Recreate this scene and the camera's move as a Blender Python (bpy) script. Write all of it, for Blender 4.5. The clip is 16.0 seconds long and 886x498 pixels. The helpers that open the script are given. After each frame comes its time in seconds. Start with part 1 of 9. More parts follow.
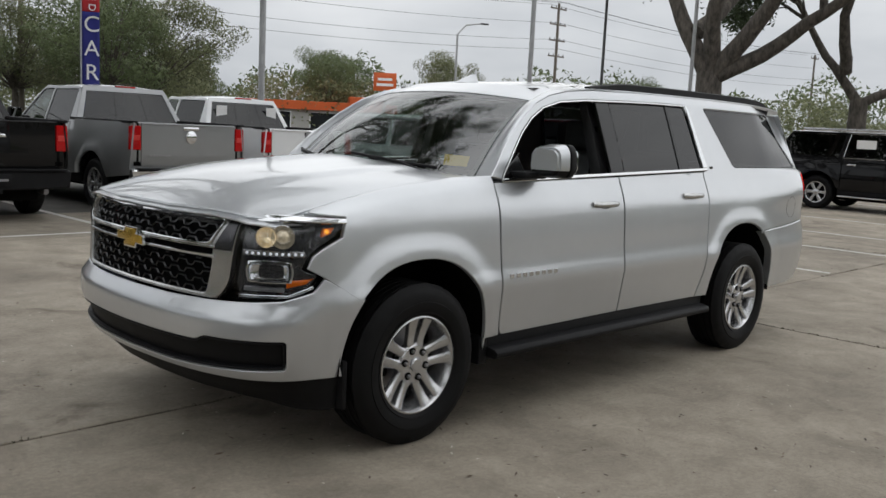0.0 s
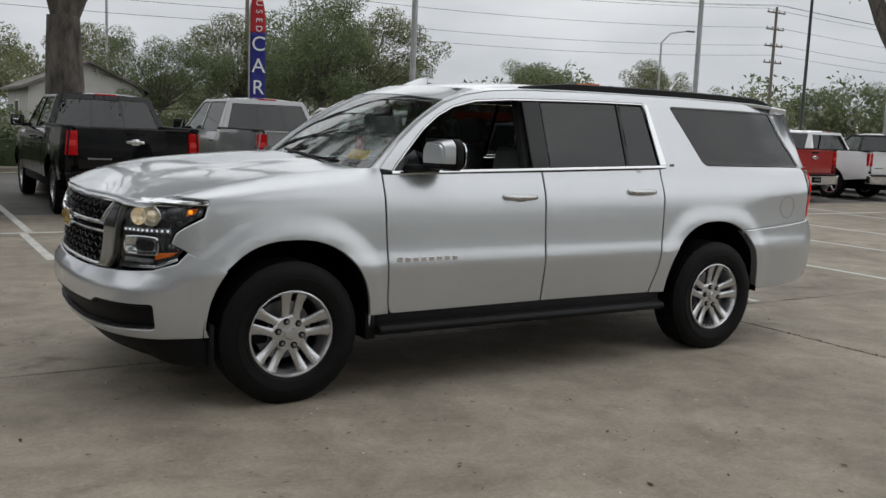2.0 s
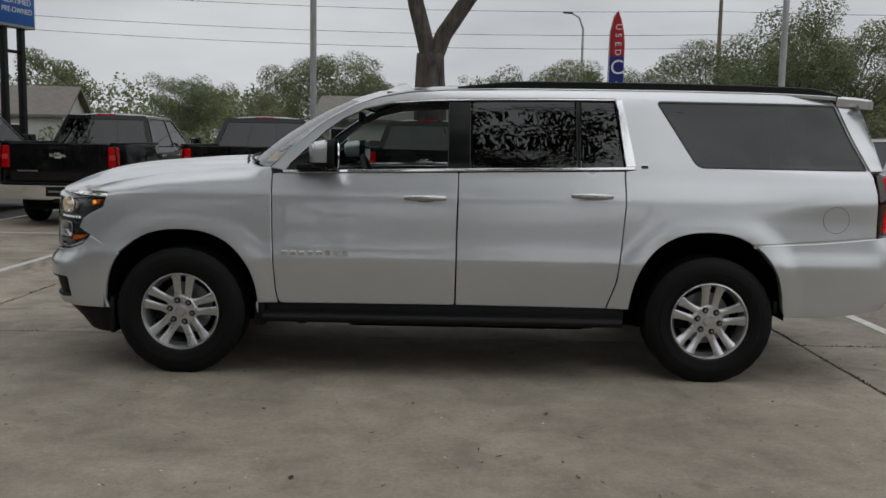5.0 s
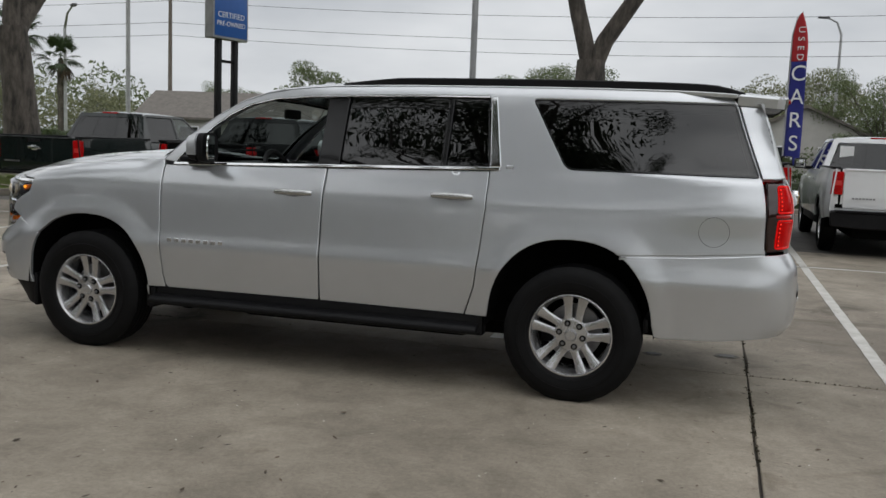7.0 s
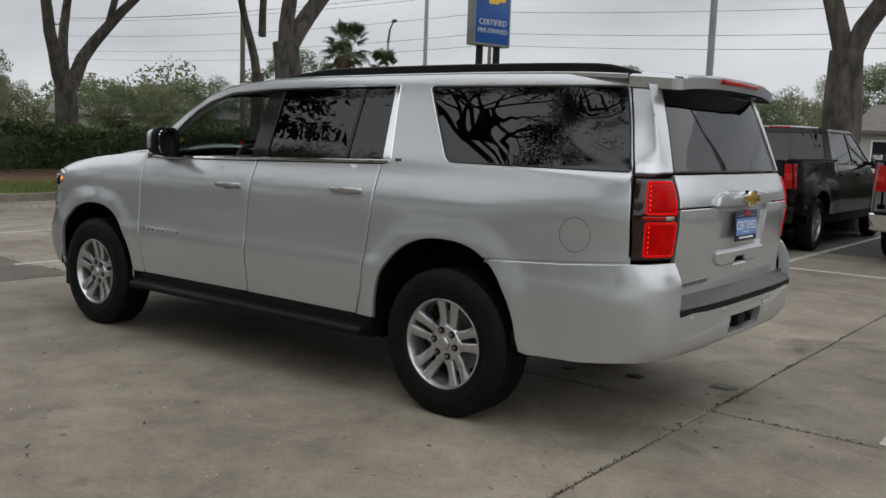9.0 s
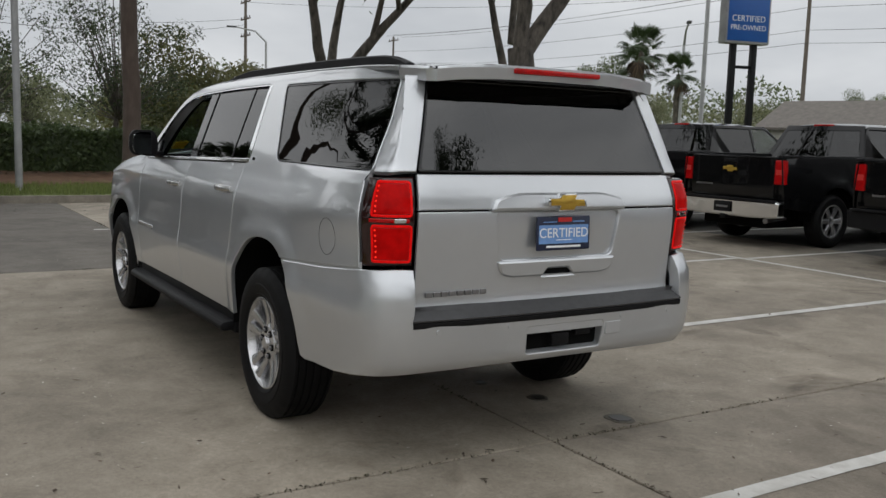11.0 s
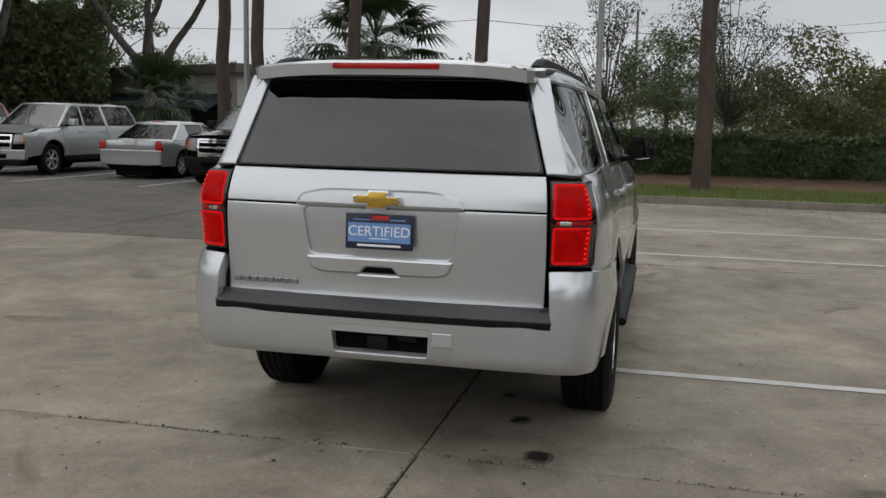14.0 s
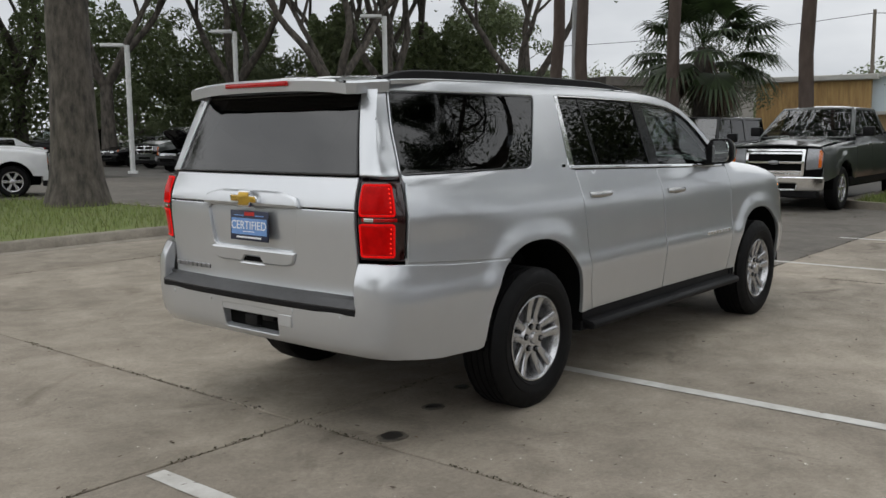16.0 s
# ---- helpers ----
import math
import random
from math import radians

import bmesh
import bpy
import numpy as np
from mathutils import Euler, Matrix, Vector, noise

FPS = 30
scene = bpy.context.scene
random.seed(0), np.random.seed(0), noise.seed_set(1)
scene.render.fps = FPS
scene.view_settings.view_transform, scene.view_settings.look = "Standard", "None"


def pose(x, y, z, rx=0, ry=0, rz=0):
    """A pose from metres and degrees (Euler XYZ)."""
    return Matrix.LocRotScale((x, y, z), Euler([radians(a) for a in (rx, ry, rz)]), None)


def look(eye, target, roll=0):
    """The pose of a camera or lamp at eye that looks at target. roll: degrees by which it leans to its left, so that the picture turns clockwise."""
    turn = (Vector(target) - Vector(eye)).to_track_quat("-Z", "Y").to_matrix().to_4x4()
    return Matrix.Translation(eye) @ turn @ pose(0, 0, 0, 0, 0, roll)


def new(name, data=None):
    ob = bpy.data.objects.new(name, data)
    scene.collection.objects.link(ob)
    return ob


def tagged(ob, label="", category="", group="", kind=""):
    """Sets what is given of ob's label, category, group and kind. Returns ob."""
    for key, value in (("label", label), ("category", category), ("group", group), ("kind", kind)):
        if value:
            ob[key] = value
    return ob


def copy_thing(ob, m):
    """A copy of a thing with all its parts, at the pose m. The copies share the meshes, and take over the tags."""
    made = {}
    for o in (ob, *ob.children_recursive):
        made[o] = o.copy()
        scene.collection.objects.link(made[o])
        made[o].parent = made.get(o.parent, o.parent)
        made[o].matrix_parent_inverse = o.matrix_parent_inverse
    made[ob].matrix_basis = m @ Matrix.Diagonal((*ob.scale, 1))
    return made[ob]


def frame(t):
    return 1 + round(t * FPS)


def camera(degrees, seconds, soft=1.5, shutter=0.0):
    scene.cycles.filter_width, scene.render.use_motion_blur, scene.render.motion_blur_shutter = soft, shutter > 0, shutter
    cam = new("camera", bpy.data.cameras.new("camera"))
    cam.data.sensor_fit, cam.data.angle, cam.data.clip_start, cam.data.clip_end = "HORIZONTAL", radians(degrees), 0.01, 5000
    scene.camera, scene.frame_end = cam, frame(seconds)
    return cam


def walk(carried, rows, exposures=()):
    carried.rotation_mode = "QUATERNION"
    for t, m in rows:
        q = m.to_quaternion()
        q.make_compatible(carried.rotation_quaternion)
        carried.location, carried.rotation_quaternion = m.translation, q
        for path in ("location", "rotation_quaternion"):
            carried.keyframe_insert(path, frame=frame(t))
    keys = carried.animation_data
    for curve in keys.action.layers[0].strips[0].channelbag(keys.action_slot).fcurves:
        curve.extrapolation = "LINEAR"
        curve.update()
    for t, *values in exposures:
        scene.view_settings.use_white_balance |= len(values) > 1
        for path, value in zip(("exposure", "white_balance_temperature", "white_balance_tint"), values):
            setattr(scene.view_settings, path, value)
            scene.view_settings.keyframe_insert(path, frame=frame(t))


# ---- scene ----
cam = camera(51.8, 16.0)
PATH = [
    (0, (4.661, 4.056, 1.548), (3.244, 2.671, 1.278), 2.8),
    (0.5, (4.546, 4.369, 1.542), (3.14, 2.973, 1.271), 2.4),
    (1, (4.266, 4.674, 1.531), (2.925, 3.214, 1.264), 2.2),
    (1.5, (3.922, 5.084, 1.537), (2.737, 3.494, 1.272), 2.1),
    (2, (3.527, 5.55, 1.543), (2.484, 3.864, 1.278), 2.3),
    (2.5, (3.082, 5.873, 1.54), (2.16, 4.118, 1.277), 2.4),
    (3, (2.555, 6.233, 1.523), (1.842, 4.382, 1.266), 1.8),
    (3.5, (1.954, 6.412, 1.506), (1.379, 4.513, 1.256), 1.6),
    (4, (1.306, 6.598, 1.492), (0.913, 4.652, 1.246), 1.0),
    (6.5, (-1.831, 6.409, 1.456), (-1.376, 4.474, 1.232), 2.4),
    (7, (-2.404, 6.16, 1.454), (-1.838, 4.255, 1.228), 2.2),
    (7.5, (-2.952, 5.864, 1.459), (-2.199, 4.026, 1.227), 1.9),
    (8, (-3.471, 5.515, 1.474), (-2.534, 3.764, 1.239), 2.2),
    (8.5, (-4.035, 5.152, 1.459), (-2.954, 3.485, 1.224), 2.3),
    (9, (-4.533, 4.71, 1.46), (-3.314, 3.142, 1.221), 2.0),
    (9.5, (-5.035, 4.266, 1.462), (-3.647, 2.847, 1.218), 1.6),
    (10, (-5.461, 3.756, 1.468), (-3.978, 2.436, 1.228), 1.7),
    (12.5, (-6.671, 0.82, 1.543), (-4.721, 0.462, 1.283), 1.4),
    (13, (-6.729, 0.158, 1.548), (-4.748, 0.063, 1.288), 1.5),
    (13.5, (-6.766, -0.533, 1.55), (-4.795, -0.331, 1.279), 1.3),
    (14, (-6.668, -1.204, 1.552), (-4.74, -0.745, 1.277), 1.3),
    (14.5, (-6.542, -1.916, 1.562), (-4.676, -1.253, 1.285), 1.0),
    (15, (-6.336, -2.553, 1.543), (-4.535, -1.726, 1.271), 0.4),
    (15.5, (-6.14, -3.209, 1.544), (-4.453, -2.166, 1.281), -0.0),
    (16, (-5.841, -3.796, 1.547), (-4.317, -2.527, 1.291), -0.5),
]
walk(cam, [(t, look(eye, target, roll)) for t, eye, target, roll in PATH],
     exposures=((0.0, 0.06), (2.0, 0.0), (3.0, -0.07), (3.5, -0.16), (4.1, -0.25), (6.5, -0.11), (7.0, -0.03), (8.5, -0.06), (10.0, -0.05), (12.5, -0.07), (13.5, -0.08), (14.5, -0.03), (15.0, 0.05), (16.0, 0.14)))

# ---- world ----
from mathutils.geometry import delaunay_2d_cdt

world = bpy.data.worlds.new("overcast_sky")
scene.world = world
world.use_nodes = True
wn, wl = world.node_tree.nodes, world.node_tree.links
wn.clear()
w_out = wn.new("ShaderNodeOutputWorld")
w_bg = wn.new("ShaderNodeBackground")
w_sky = wn.new("ShaderNodeTexSky")
w_sky.sky_type = "NISHITA"
w_sky.sun_disc = False
w_sky.sun_elevation, w_sky.sun_rotation = radians(68), radians(-26)
w_sky.dust_density, w_sky.air_density = 3.0, 1.0
w_hsv = wn.new("ShaderNodeHueSaturation")
w_hsv.inputs["Saturation"].default_value = 0.10
w_hsv.inputs["Value"].default_value = 0.085
w_tc = wn.new("ShaderNodeTexCoord")
w_map = wn.new("ShaderNodeMapping")
w_map.inputs["Scale"].default_value = (1.0, 1.0, 3.2)
w_noise = wn.new("ShaderNodeTexNoise")
w_noise.inputs["Scale"].default_value = 2.6
w_noise.inputs["Detail"].default_value = 6
w_ramp = wn.new("ShaderNodeValToRGB")
w_ramp.color_ramp.elements[0].position, w_ramp.color_ramp.elements[1].position = 0.34, 0.68
w_ramp.color_ramp.elements[0].color = (0.525, 0.558, 0.602, 1)
w_ramp.color_ramp.elements[1].color = (0.850, 0.876, 0.905, 1)
w_mix = wn.new("ShaderNodeMix")
w_mix.data_type = "RGBA"
w_mix.inputs[0].default_value = 0.82
wl.new(w_tc.outputs["Generated"], w_map.inputs["Vector"])
wl.new(w_map.outputs["Vector"], w_noise.inputs["Vector"])
wl.new(w_noise.outputs["Fac"], w_ramp.inputs["Fac"])
wl.new(w_sky.outputs["Color"], w_hsv.inputs["Color"])
wl.new(w_hsv.outputs["Color"], w_mix.inputs[6])
wl.new(w_ramp.outputs["Color"], w_mix.inputs[7])
w_sep = wn.new("ShaderNodeSeparateXYZ")
wl.new(w_tc.outputs["Generated"], w_sep.inputs["Vector"])
w_zen = wn.new("ShaderNodeMapRange")
w_zen.inputs["From Min"].default_value, w_zen.inputs["From Max"].default_value = 0.12, 1.0
w_zen.inputs["To Min"].default_value, w_zen.inputs["To Max"].default_value = 1.0, 1.42
wl.new(w_sep.outputs["Z"], w_zen.inputs["Value"])
wl.new(w_mix.outputs[2], w_bg.inputs["Color"])
# an overcast sky is brighter overhead than at the horizon
wl.new(w_zen.outputs["Result"], w_bg.inputs["Strength"])
wl.new(w_bg.outputs["Background"], w_out.inputs["Surface"])

sun = new("sun", bpy.data.lights.new("sun", "SUN"))
sun.data.energy, sun.data.angle, sun.data.color = 1.35, radians(175), (1.0, 0.985, 0.96)
sun.matrix_world = look((-2, 4, 12), (0, 0, 0))
scene.view_settings.exposure = 0.0


# ---- materials ----
def material(name, color, rough=0.5, metal=0.0, vary=0.15, scale=8.0, bump=0.0, bump_scale=60.0, coat=0.0,
             color2=None, spec=0.5, emit=0.0, alpha_random=0.0, stretch=(1, 1, 1), detail=5.0, thin=0.0):
    """A procedural surface: two colours mixed by a coarse and a fine noise, with fine relief."""
    m = bpy.data.materials.new(name)
    m.use_nodes = True
    n, l = m.node_tree.nodes, m.node_tree.links
    b = n["Principled BSDF"]
    b.inputs["Roughness"].default_value = rough
    b.inputs["Metallic"].default_value = metal
    b.inputs["Specular IOR Level"].default_value = spec
    b.inputs["Coat Weight"].default_value = coat
    b.inputs["Coat Roughness"].default_value = 0.03
    c2 = color2 or tuple(c * (1 - vary) for c in color)
    tc = n.new("ShaderNodeTexCoord")
    mp = n.new("ShaderNodeMapping")
    mp.inputs["Scale"].default_value = stretch
    l.new(tc.outputs["Object"], mp.inputs["Vector"])
    n1 = n.new("ShaderNodeTexNoise")
    n1.inputs["Scale"].default_value = scale
    n1.inputs["Detail"].default_value = detail
    n1.inputs["Roughness"].default_value = 0.65
    l.new(mp.outputs["Vector"], n1.inputs["Vector"])
    ramp = n.new("ShaderNodeValToRGB")
    ramp.color_ramp.elements[0].position, ramp.color_ramp.elements[1].position = 0.32, 0.68
    ramp.color_ramp.elements[0].color = (*c2, 1)
    ramp.color_ramp.elements[1].color = (*color, 1)
    l.new(n1.outputs["Fac"], ramp.inputs["Fac"])
    out = ramp.outputs["Color"]
    if alpha_random:
        gi = n.new("ShaderNodeNewGeometry")
        hs = n.new("ShaderNodeHueSaturation")
        mr = n.new("ShaderNodeMapRange")
        mr.inputs["To Min"].default_value, mr.inputs["To Max"].default_value = 1 - alpha_random, 1 + alpha_random
        l.new(gi.outputs["Random Per Island"], mr.inputs["Value"])
        l.new(mr.outputs["Result"], hs.inputs["Value"])
        l.new(out, hs.inputs["Color"])
        out = hs.outputs["Color"]
    l.new(out, b.inputs["Base Color"])
    if bump:
        n2 = n.new("ShaderNodeTexNoise")
        n2.inputs["Scale"].default_value = bump_scale
        n2.inputs["Detail"].default_value = 6
        l.new(mp.outputs["Vector"], n2.inputs["Vector"])
        bp = n.new("ShaderNodeBump")
        bp.inputs["Strength"].default_value = bump
        bp.inputs["Distance"].default_value = 0.01
        l.new(n2.outputs["Fac"], bp.inputs["Height"])
        l.new(bp.outputs["Normal"], b.inputs["Normal"])
    if thin:
        tl = n.new("ShaderNodeBsdfTranslucent")
        mx = n.new("ShaderNodeMixShader")
        mx.inputs["Fac"].default_value = thin
        l.new(out, tl.inputs["Color"])
        l.new(b.outputs["BSDF"], mx.inputs[1])
        l.new(tl.outputs["BSDF"], mx.inputs[2])
        l.new(mx.outputs["Shader"], n["Material Output"].inputs["Surface"])
    if emit:
        l.new(out, b.inputs["Emission Color"])
        b.inputs["Emission Strength"].default_value = emit
    return m


def glass(name, tint, rough=0.0, gloss=0.05):
    """Thin pane: tinted see-through with a Fresnel gloss."""
    m = bpy.data.materials.new(name)
    m.use_nodes = True
    n, l = m.node_tree.nodes, m.node_tree.links
    n.clear()
    out = n.new("ShaderNodeOutputMaterial")
    mix = n.new("ShaderNodeMixShader")
    tr = n.new("ShaderNodeBsdfTransparent")
    tr.inputs["Color"].default_value = (*tint, 1)
    gl = n.new("ShaderNodeBsdfGlossy")
    gl.inputs["Roughness"].default_value = rough
    lw = n.new("ShaderNodeLayerWeight")
    lw.inputs["Blend"].default_value = 0.5
    pw = n.new("ShaderNodeMath")
    pw.operation = "POWER"
    pw.inputs[1].default_value = 5.0
    l.new(lw.outputs["Facing"], pw.inputs[0])
    mr = n.new("ShaderNodeMapRange")
    mr.inputs["To Min"].default_value, mr.inputs["To Max"].default_value = gloss, 1.0
    l.new(pw.outputs["Value"], mr.inputs["Value"])
    l.new(mr.outputs["Result"], mix.inputs["Fac"])
    l.new(tr.outputs["BSDF"], mix.inputs[1])
    l.new(gl.outputs["BSDF"], mix.inputs[2])
    l.new(mix.outputs["Shader"], out.inputs["Surface"])
    return m


def paint(name, color, metal=0.0, rough=0.35, color2=None, coat=1.0, spec=0.5):
    return material(name, color, rough, metal, vary=0.05, scale=2.5, coat=coat, color2=color2, spec=spec)


M = dict(
    silver=paint("silver_metallic_paint", (0.555, 0.572, 0.592), 0.66, 0.28),
    black_paint=paint("black_paint", (0.004, 0.004, 0.0045), 0.0, 0.2, coat=0.5, spec=0.1),
    white_paint=paint("white_paint", (0.72, 0.73, 0.74)),
    grey_paint=paint("grey_metallic_paint", (0.25, 0.255, 0.26), 0.6, 0.33),
    slate_paint=paint("dark_slate_metallic_paint", (0.060, 0.068, 0.064), 0.4, 0.3),
    lightgrey_paint=paint("light_grey_metallic_paint", (0.42, 0.43, 0.44), 0.6, 0.33),
    green_paint=paint("dark_green_paint", (0.008, 0.013, 0.012), 0.1, 0.25, coat=0.75, spec=0.1),
    red_paint=paint("red_paint", (0.35, 0.012, 0.012), 0.1, 0.3),
    darkred_paint=paint("dark_red_paint", (0.20, 0.012, 0.014), 0.3, 0.3),
    plastic=material("black_textured_plastic", (0.007, 0.007, 0.008), 0.55, vary=0.3, scale=14, bump=0.06, bump_scale=420, spec=0.18),
    trim=material("gloss_black_trim", (0.008, 0.008, 0.009), 0.16, vary=0.2),
    liner=material("wheel_liner", (0.004, 0.004, 0.004), 0.95, vary=0.3, bump=0.1, bump_scale=90, spec=0.1),
    rubber=material("tyre_rubber", (0.0065, 0.0065, 0.007), 0.6, vary=0.35, scale=9, bump=0.08, bump_scale=220, spec=0.15),
    chrome=material("chrome", (0.72, 0.73, 0.74), 0.07, 1.0, vary=0.04),
    alloy=material("alloy_wheel", (0.56, 0.56, 0.57), 0.26, 0.85, vary=0.12, scale=20),
    steel=material("brushed_steel", (0.34, 0.34, 0.35), 0.4, 1.0, vary=0.25, scale=30),
    gold=material("gold_emblem", (0.62, 0.40, 0.07), 0.25, 0.7, vary=0.2, scale=30),
    tail=material("tail_lamp_red_lens", (0.45, 0.004, 0.005), 0.12, vary=0.35, scale=26, coat=0.25, spec=0.25),
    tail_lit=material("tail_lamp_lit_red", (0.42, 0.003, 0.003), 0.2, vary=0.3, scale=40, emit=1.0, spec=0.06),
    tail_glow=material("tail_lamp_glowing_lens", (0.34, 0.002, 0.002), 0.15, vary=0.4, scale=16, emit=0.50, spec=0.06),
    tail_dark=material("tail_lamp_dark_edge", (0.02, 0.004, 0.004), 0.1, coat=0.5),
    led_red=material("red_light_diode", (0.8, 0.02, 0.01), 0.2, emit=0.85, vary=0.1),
    step_grey=material("dark_grey_step_plastic", (0.050, 0.050, 0.052), 0.42, vary=0.25, scale=30, bump=0.08, bump_scale=300, spec=0.4),
    satin=material("satin_silver_plastic", (0.50, 0.50, 0.495), 0.26, 0.9, vary=0.08, scale=9),
    amber=material("amber_lens", (0.62, 0.13, 0.008), 0.15, emit=0.12, vary=0.2, scale=40),
    amber_glow=material("amber_bulb", (1.0, 0.36, 0.02), 0.15, emit=1.0, vary=0.1),
    lamp_glow=material("headlamp_bulb", (0.62, 0.54, 0.40), 0.04, 0.6, emit=0.22, vary=0.5, scale=45, coat=1.0),
    lamp_white=material("led_strip", (0.9, 0.93, 1.0), 0.2, emit=0.35, vary=0.05),
    clear=glass("clear_glass", (0.50, 0.56, 0.54), 0.0, 0.18),
    lens=glass("lamp_lens", (0.92, 0.93, 0.94)),
    tint=glass("privacy_glass", (0.028, 0.030, 0.033), 0.0, 0.068),
    tint_rear=glass("rear_privacy_glass", (0.030, 0.032, 0.036), 0.0, 0.105),
    tint_mid=glass("green_tinted_glass", (0.44, 0.50, 0.47), 0.0, 0.07),
    interior=material("dark_cabin_trim", (0.035, 0.035, 0.037), 0.7, vary=0.3, bump=0.05, bump_scale=200),
    seat=material("grey_seat_leather", (0.12, 0.12, 0.125), 0.55, vary=0.2, scale=12, bump=0.08, bump_scale=120),
    headliner=material("headliner", (0.16, 0.155, 0.15), 0.9, vary=0.1),
    pillar_black=material("gloss_black_pillar", (0.006, 0.006, 0.0065), 0.10, vary=0.2, spec=0.35),
    bulb_bowl=material("warm_reflector_bowl", (0.90, 0.74, 0.48), 0.12, 0.8, emit=0.30, vary=0.6, scale=40),
    lamp_dark=material("lamp_housing_grey", (0.085, 0.085, 0.09), 0.22, 0.7, vary=0.3, scale=20),
    paper=material("white_paper", (0.78, 0.78, 0.77), 0.7, vary=0.05),
    yellow=material("yellow_sticker", (0.80, 0.52, 0.02), 0.6, vary=0.1),
    blue=material("sign_blue", (0.012, 0.11, 0.42), 0.35, vary=0.08),
    lightblue=material("plate_light_blue", (0.16, 0.31, 0.62), 0.5, vary=0.15, scale=30),
    navy=material("plate_navy", (0.012, 0.018, 0.05), 0.45, vary=0.2, scale=30),
    white=material("white_lettering", (0.82, 0.83, 0.84), 0.5, vary=0.04),
    red=material("red_enamel", (0.55, 0.02, 0.015), 0.4, vary=0.1),
    mirror=material("mirror_glass", (0.85, 0.87, 0.88), 0.02, 1.0, vary=0.0),
)


# ---- building helpers ----
def mesh_object(name, verts, faces, mat, parent=None, label="", smooth=False, loop_normals=None):
    me = bpy.data.meshes.new(name)
    me.from_pydata([tuple(map(float, v)) for v in verts], [], [tuple(map(int, f)) for f in faces])
    for x in (mat if isinstance(mat, (list, tuple)) else [mat]):
        me.materials.append(x)
    if smooth or loop_normals is not None:
        me.shade_smooth()
    if loop_normals is not None:
        me.normals_split_custom_set([tuple(map(float, v)) for v in loop_normals])
    ob = new(name, me)
    if parent is not None:
        ob.parent = parent
    if label:
        ob["label"] = label
    return ob


def part(name, bm, mat, parent=None, label="", smooth=True, angle=35):
    """Links a bmesh as one mesh object under its thing."""
    me = bpy.data.meshes.new(name)
    bmesh.ops.recalc_face_normals(bm, faces=bm.faces)
    bm.to_mesh(me)
    bm.free()
    me.materials.append(mat)
    if smooth:
        me.shade_smooth()
        me.set_sharp_from_angle(angle=radians(angle))
    ob = new(name, me)
    if parent is not None:
        ob.parent = parent
    if label:
        ob["label"] = label
    return ob


def thing(name, label, category, group="", m=None, kind=""):
    ob = new(name)
    ob.empty_display_size = 0.2
    tagged(ob, label, category, group, kind)
    if m is not None:
        ob.matrix_basis = m
    return ob


def box_bm(x0, x1, y0, y1, z0, z1, bevel=0.0, segs=2, m=None):
    bm = bmesh.new()
    bmesh.ops.create_cube(bm, size=1)
    for v in bm.verts:
        v.co = Vector(((x0 + x1) / 2 + v.co.x * (x1 - x0), (y0 + y1) / 2 + v.co.y * (y1 - y0), (z0 + z1) / 2 + v.co.z * (z1 - z0)))
    if bevel:
        bmesh.ops.bevel(bm, geom=bm.edges[:], offset=bevel, segments=segs, affect="EDGES", profile=0.5)
    if m is not None:
        bm.transform(m)
    return bm


def cyl_bm(r0, r1, h, n=16, m=None, bevel=0.0):
    bm = bmesh.new()
    bmesh.ops.create_cone(bm, cap_ends=True, segments=n, radius1=r0, radius2=r1, depth=h)
    if bevel:
        es = [e for e in bm.edges if len(e.link_faces) == 2 and any(len(f.verts) > 4 for f in e.link_faces)]
        bmesh.ops.bevel(bm, geom=es, offset=bevel, segments=2, affect="EDGES", profile=0.5)
    if m is not None:
        bm.transform(m)
    return bm


def lathe_bm(profile, n=48, axis="y", closed=False):
    """Spins (radius, along) pairs round the axis."""
    bm = bmesh.new()
    rings = []
    for k in range(n):
        a = 2 * math.pi * k / n
        c, s = math.cos(a), math.sin(a)
        if axis == "y":
            rings.append([bm.verts.new((r * c, h, r * s)) for r, h in profile])
        else:
            rings.append([bm.verts.new((r * c, r * s, h)) for r, h in profile])
    for k in range(n):
        a, b = rings[k], rings[(k + 1) % n]
        cnt = len(profile) if closed else len(profile) - 1
        for i in range(cnt):
            j = (i + 1) % len(profile)
            bm.faces.new((a[i], a[j], b[j], b[i]))
    return bm


def prism_bm(outline, axis, lo, hi, bevel=0.0, segs=2):
    """A closed 2D outline pushed along an axis. Outline is in the two other axes, in order x, y, z."""
    bm = bmesh.new()

    def at(p, h):
        return {"x": (h, p[0], p[1]), "y": (p[0], h, p[1]), "z": (p[0], p[1], h)}[axis]
    a = [bm.verts.new(at(p, lo)) for p in outline]
    b = [bm.verts.new(at(p, hi)) for p in outline]
    bm.faces.new(a)
    bm.faces.new(b[::-1])
    k = len(outline)
    for i in range(k):
        bm.faces.new((a[i], b[i], b[(i + 1) % k], a[(i + 1) % k]))
    bmesh.ops.recalc_face_normals(bm, faces=bm.faces)
    if bevel:
        bmesh.ops.bevel(bm, geom=bm.edges[:], offset=bevel, segments=segs, affect="EDGES", profile=0.5, clamp_overlap=True)
    return bm


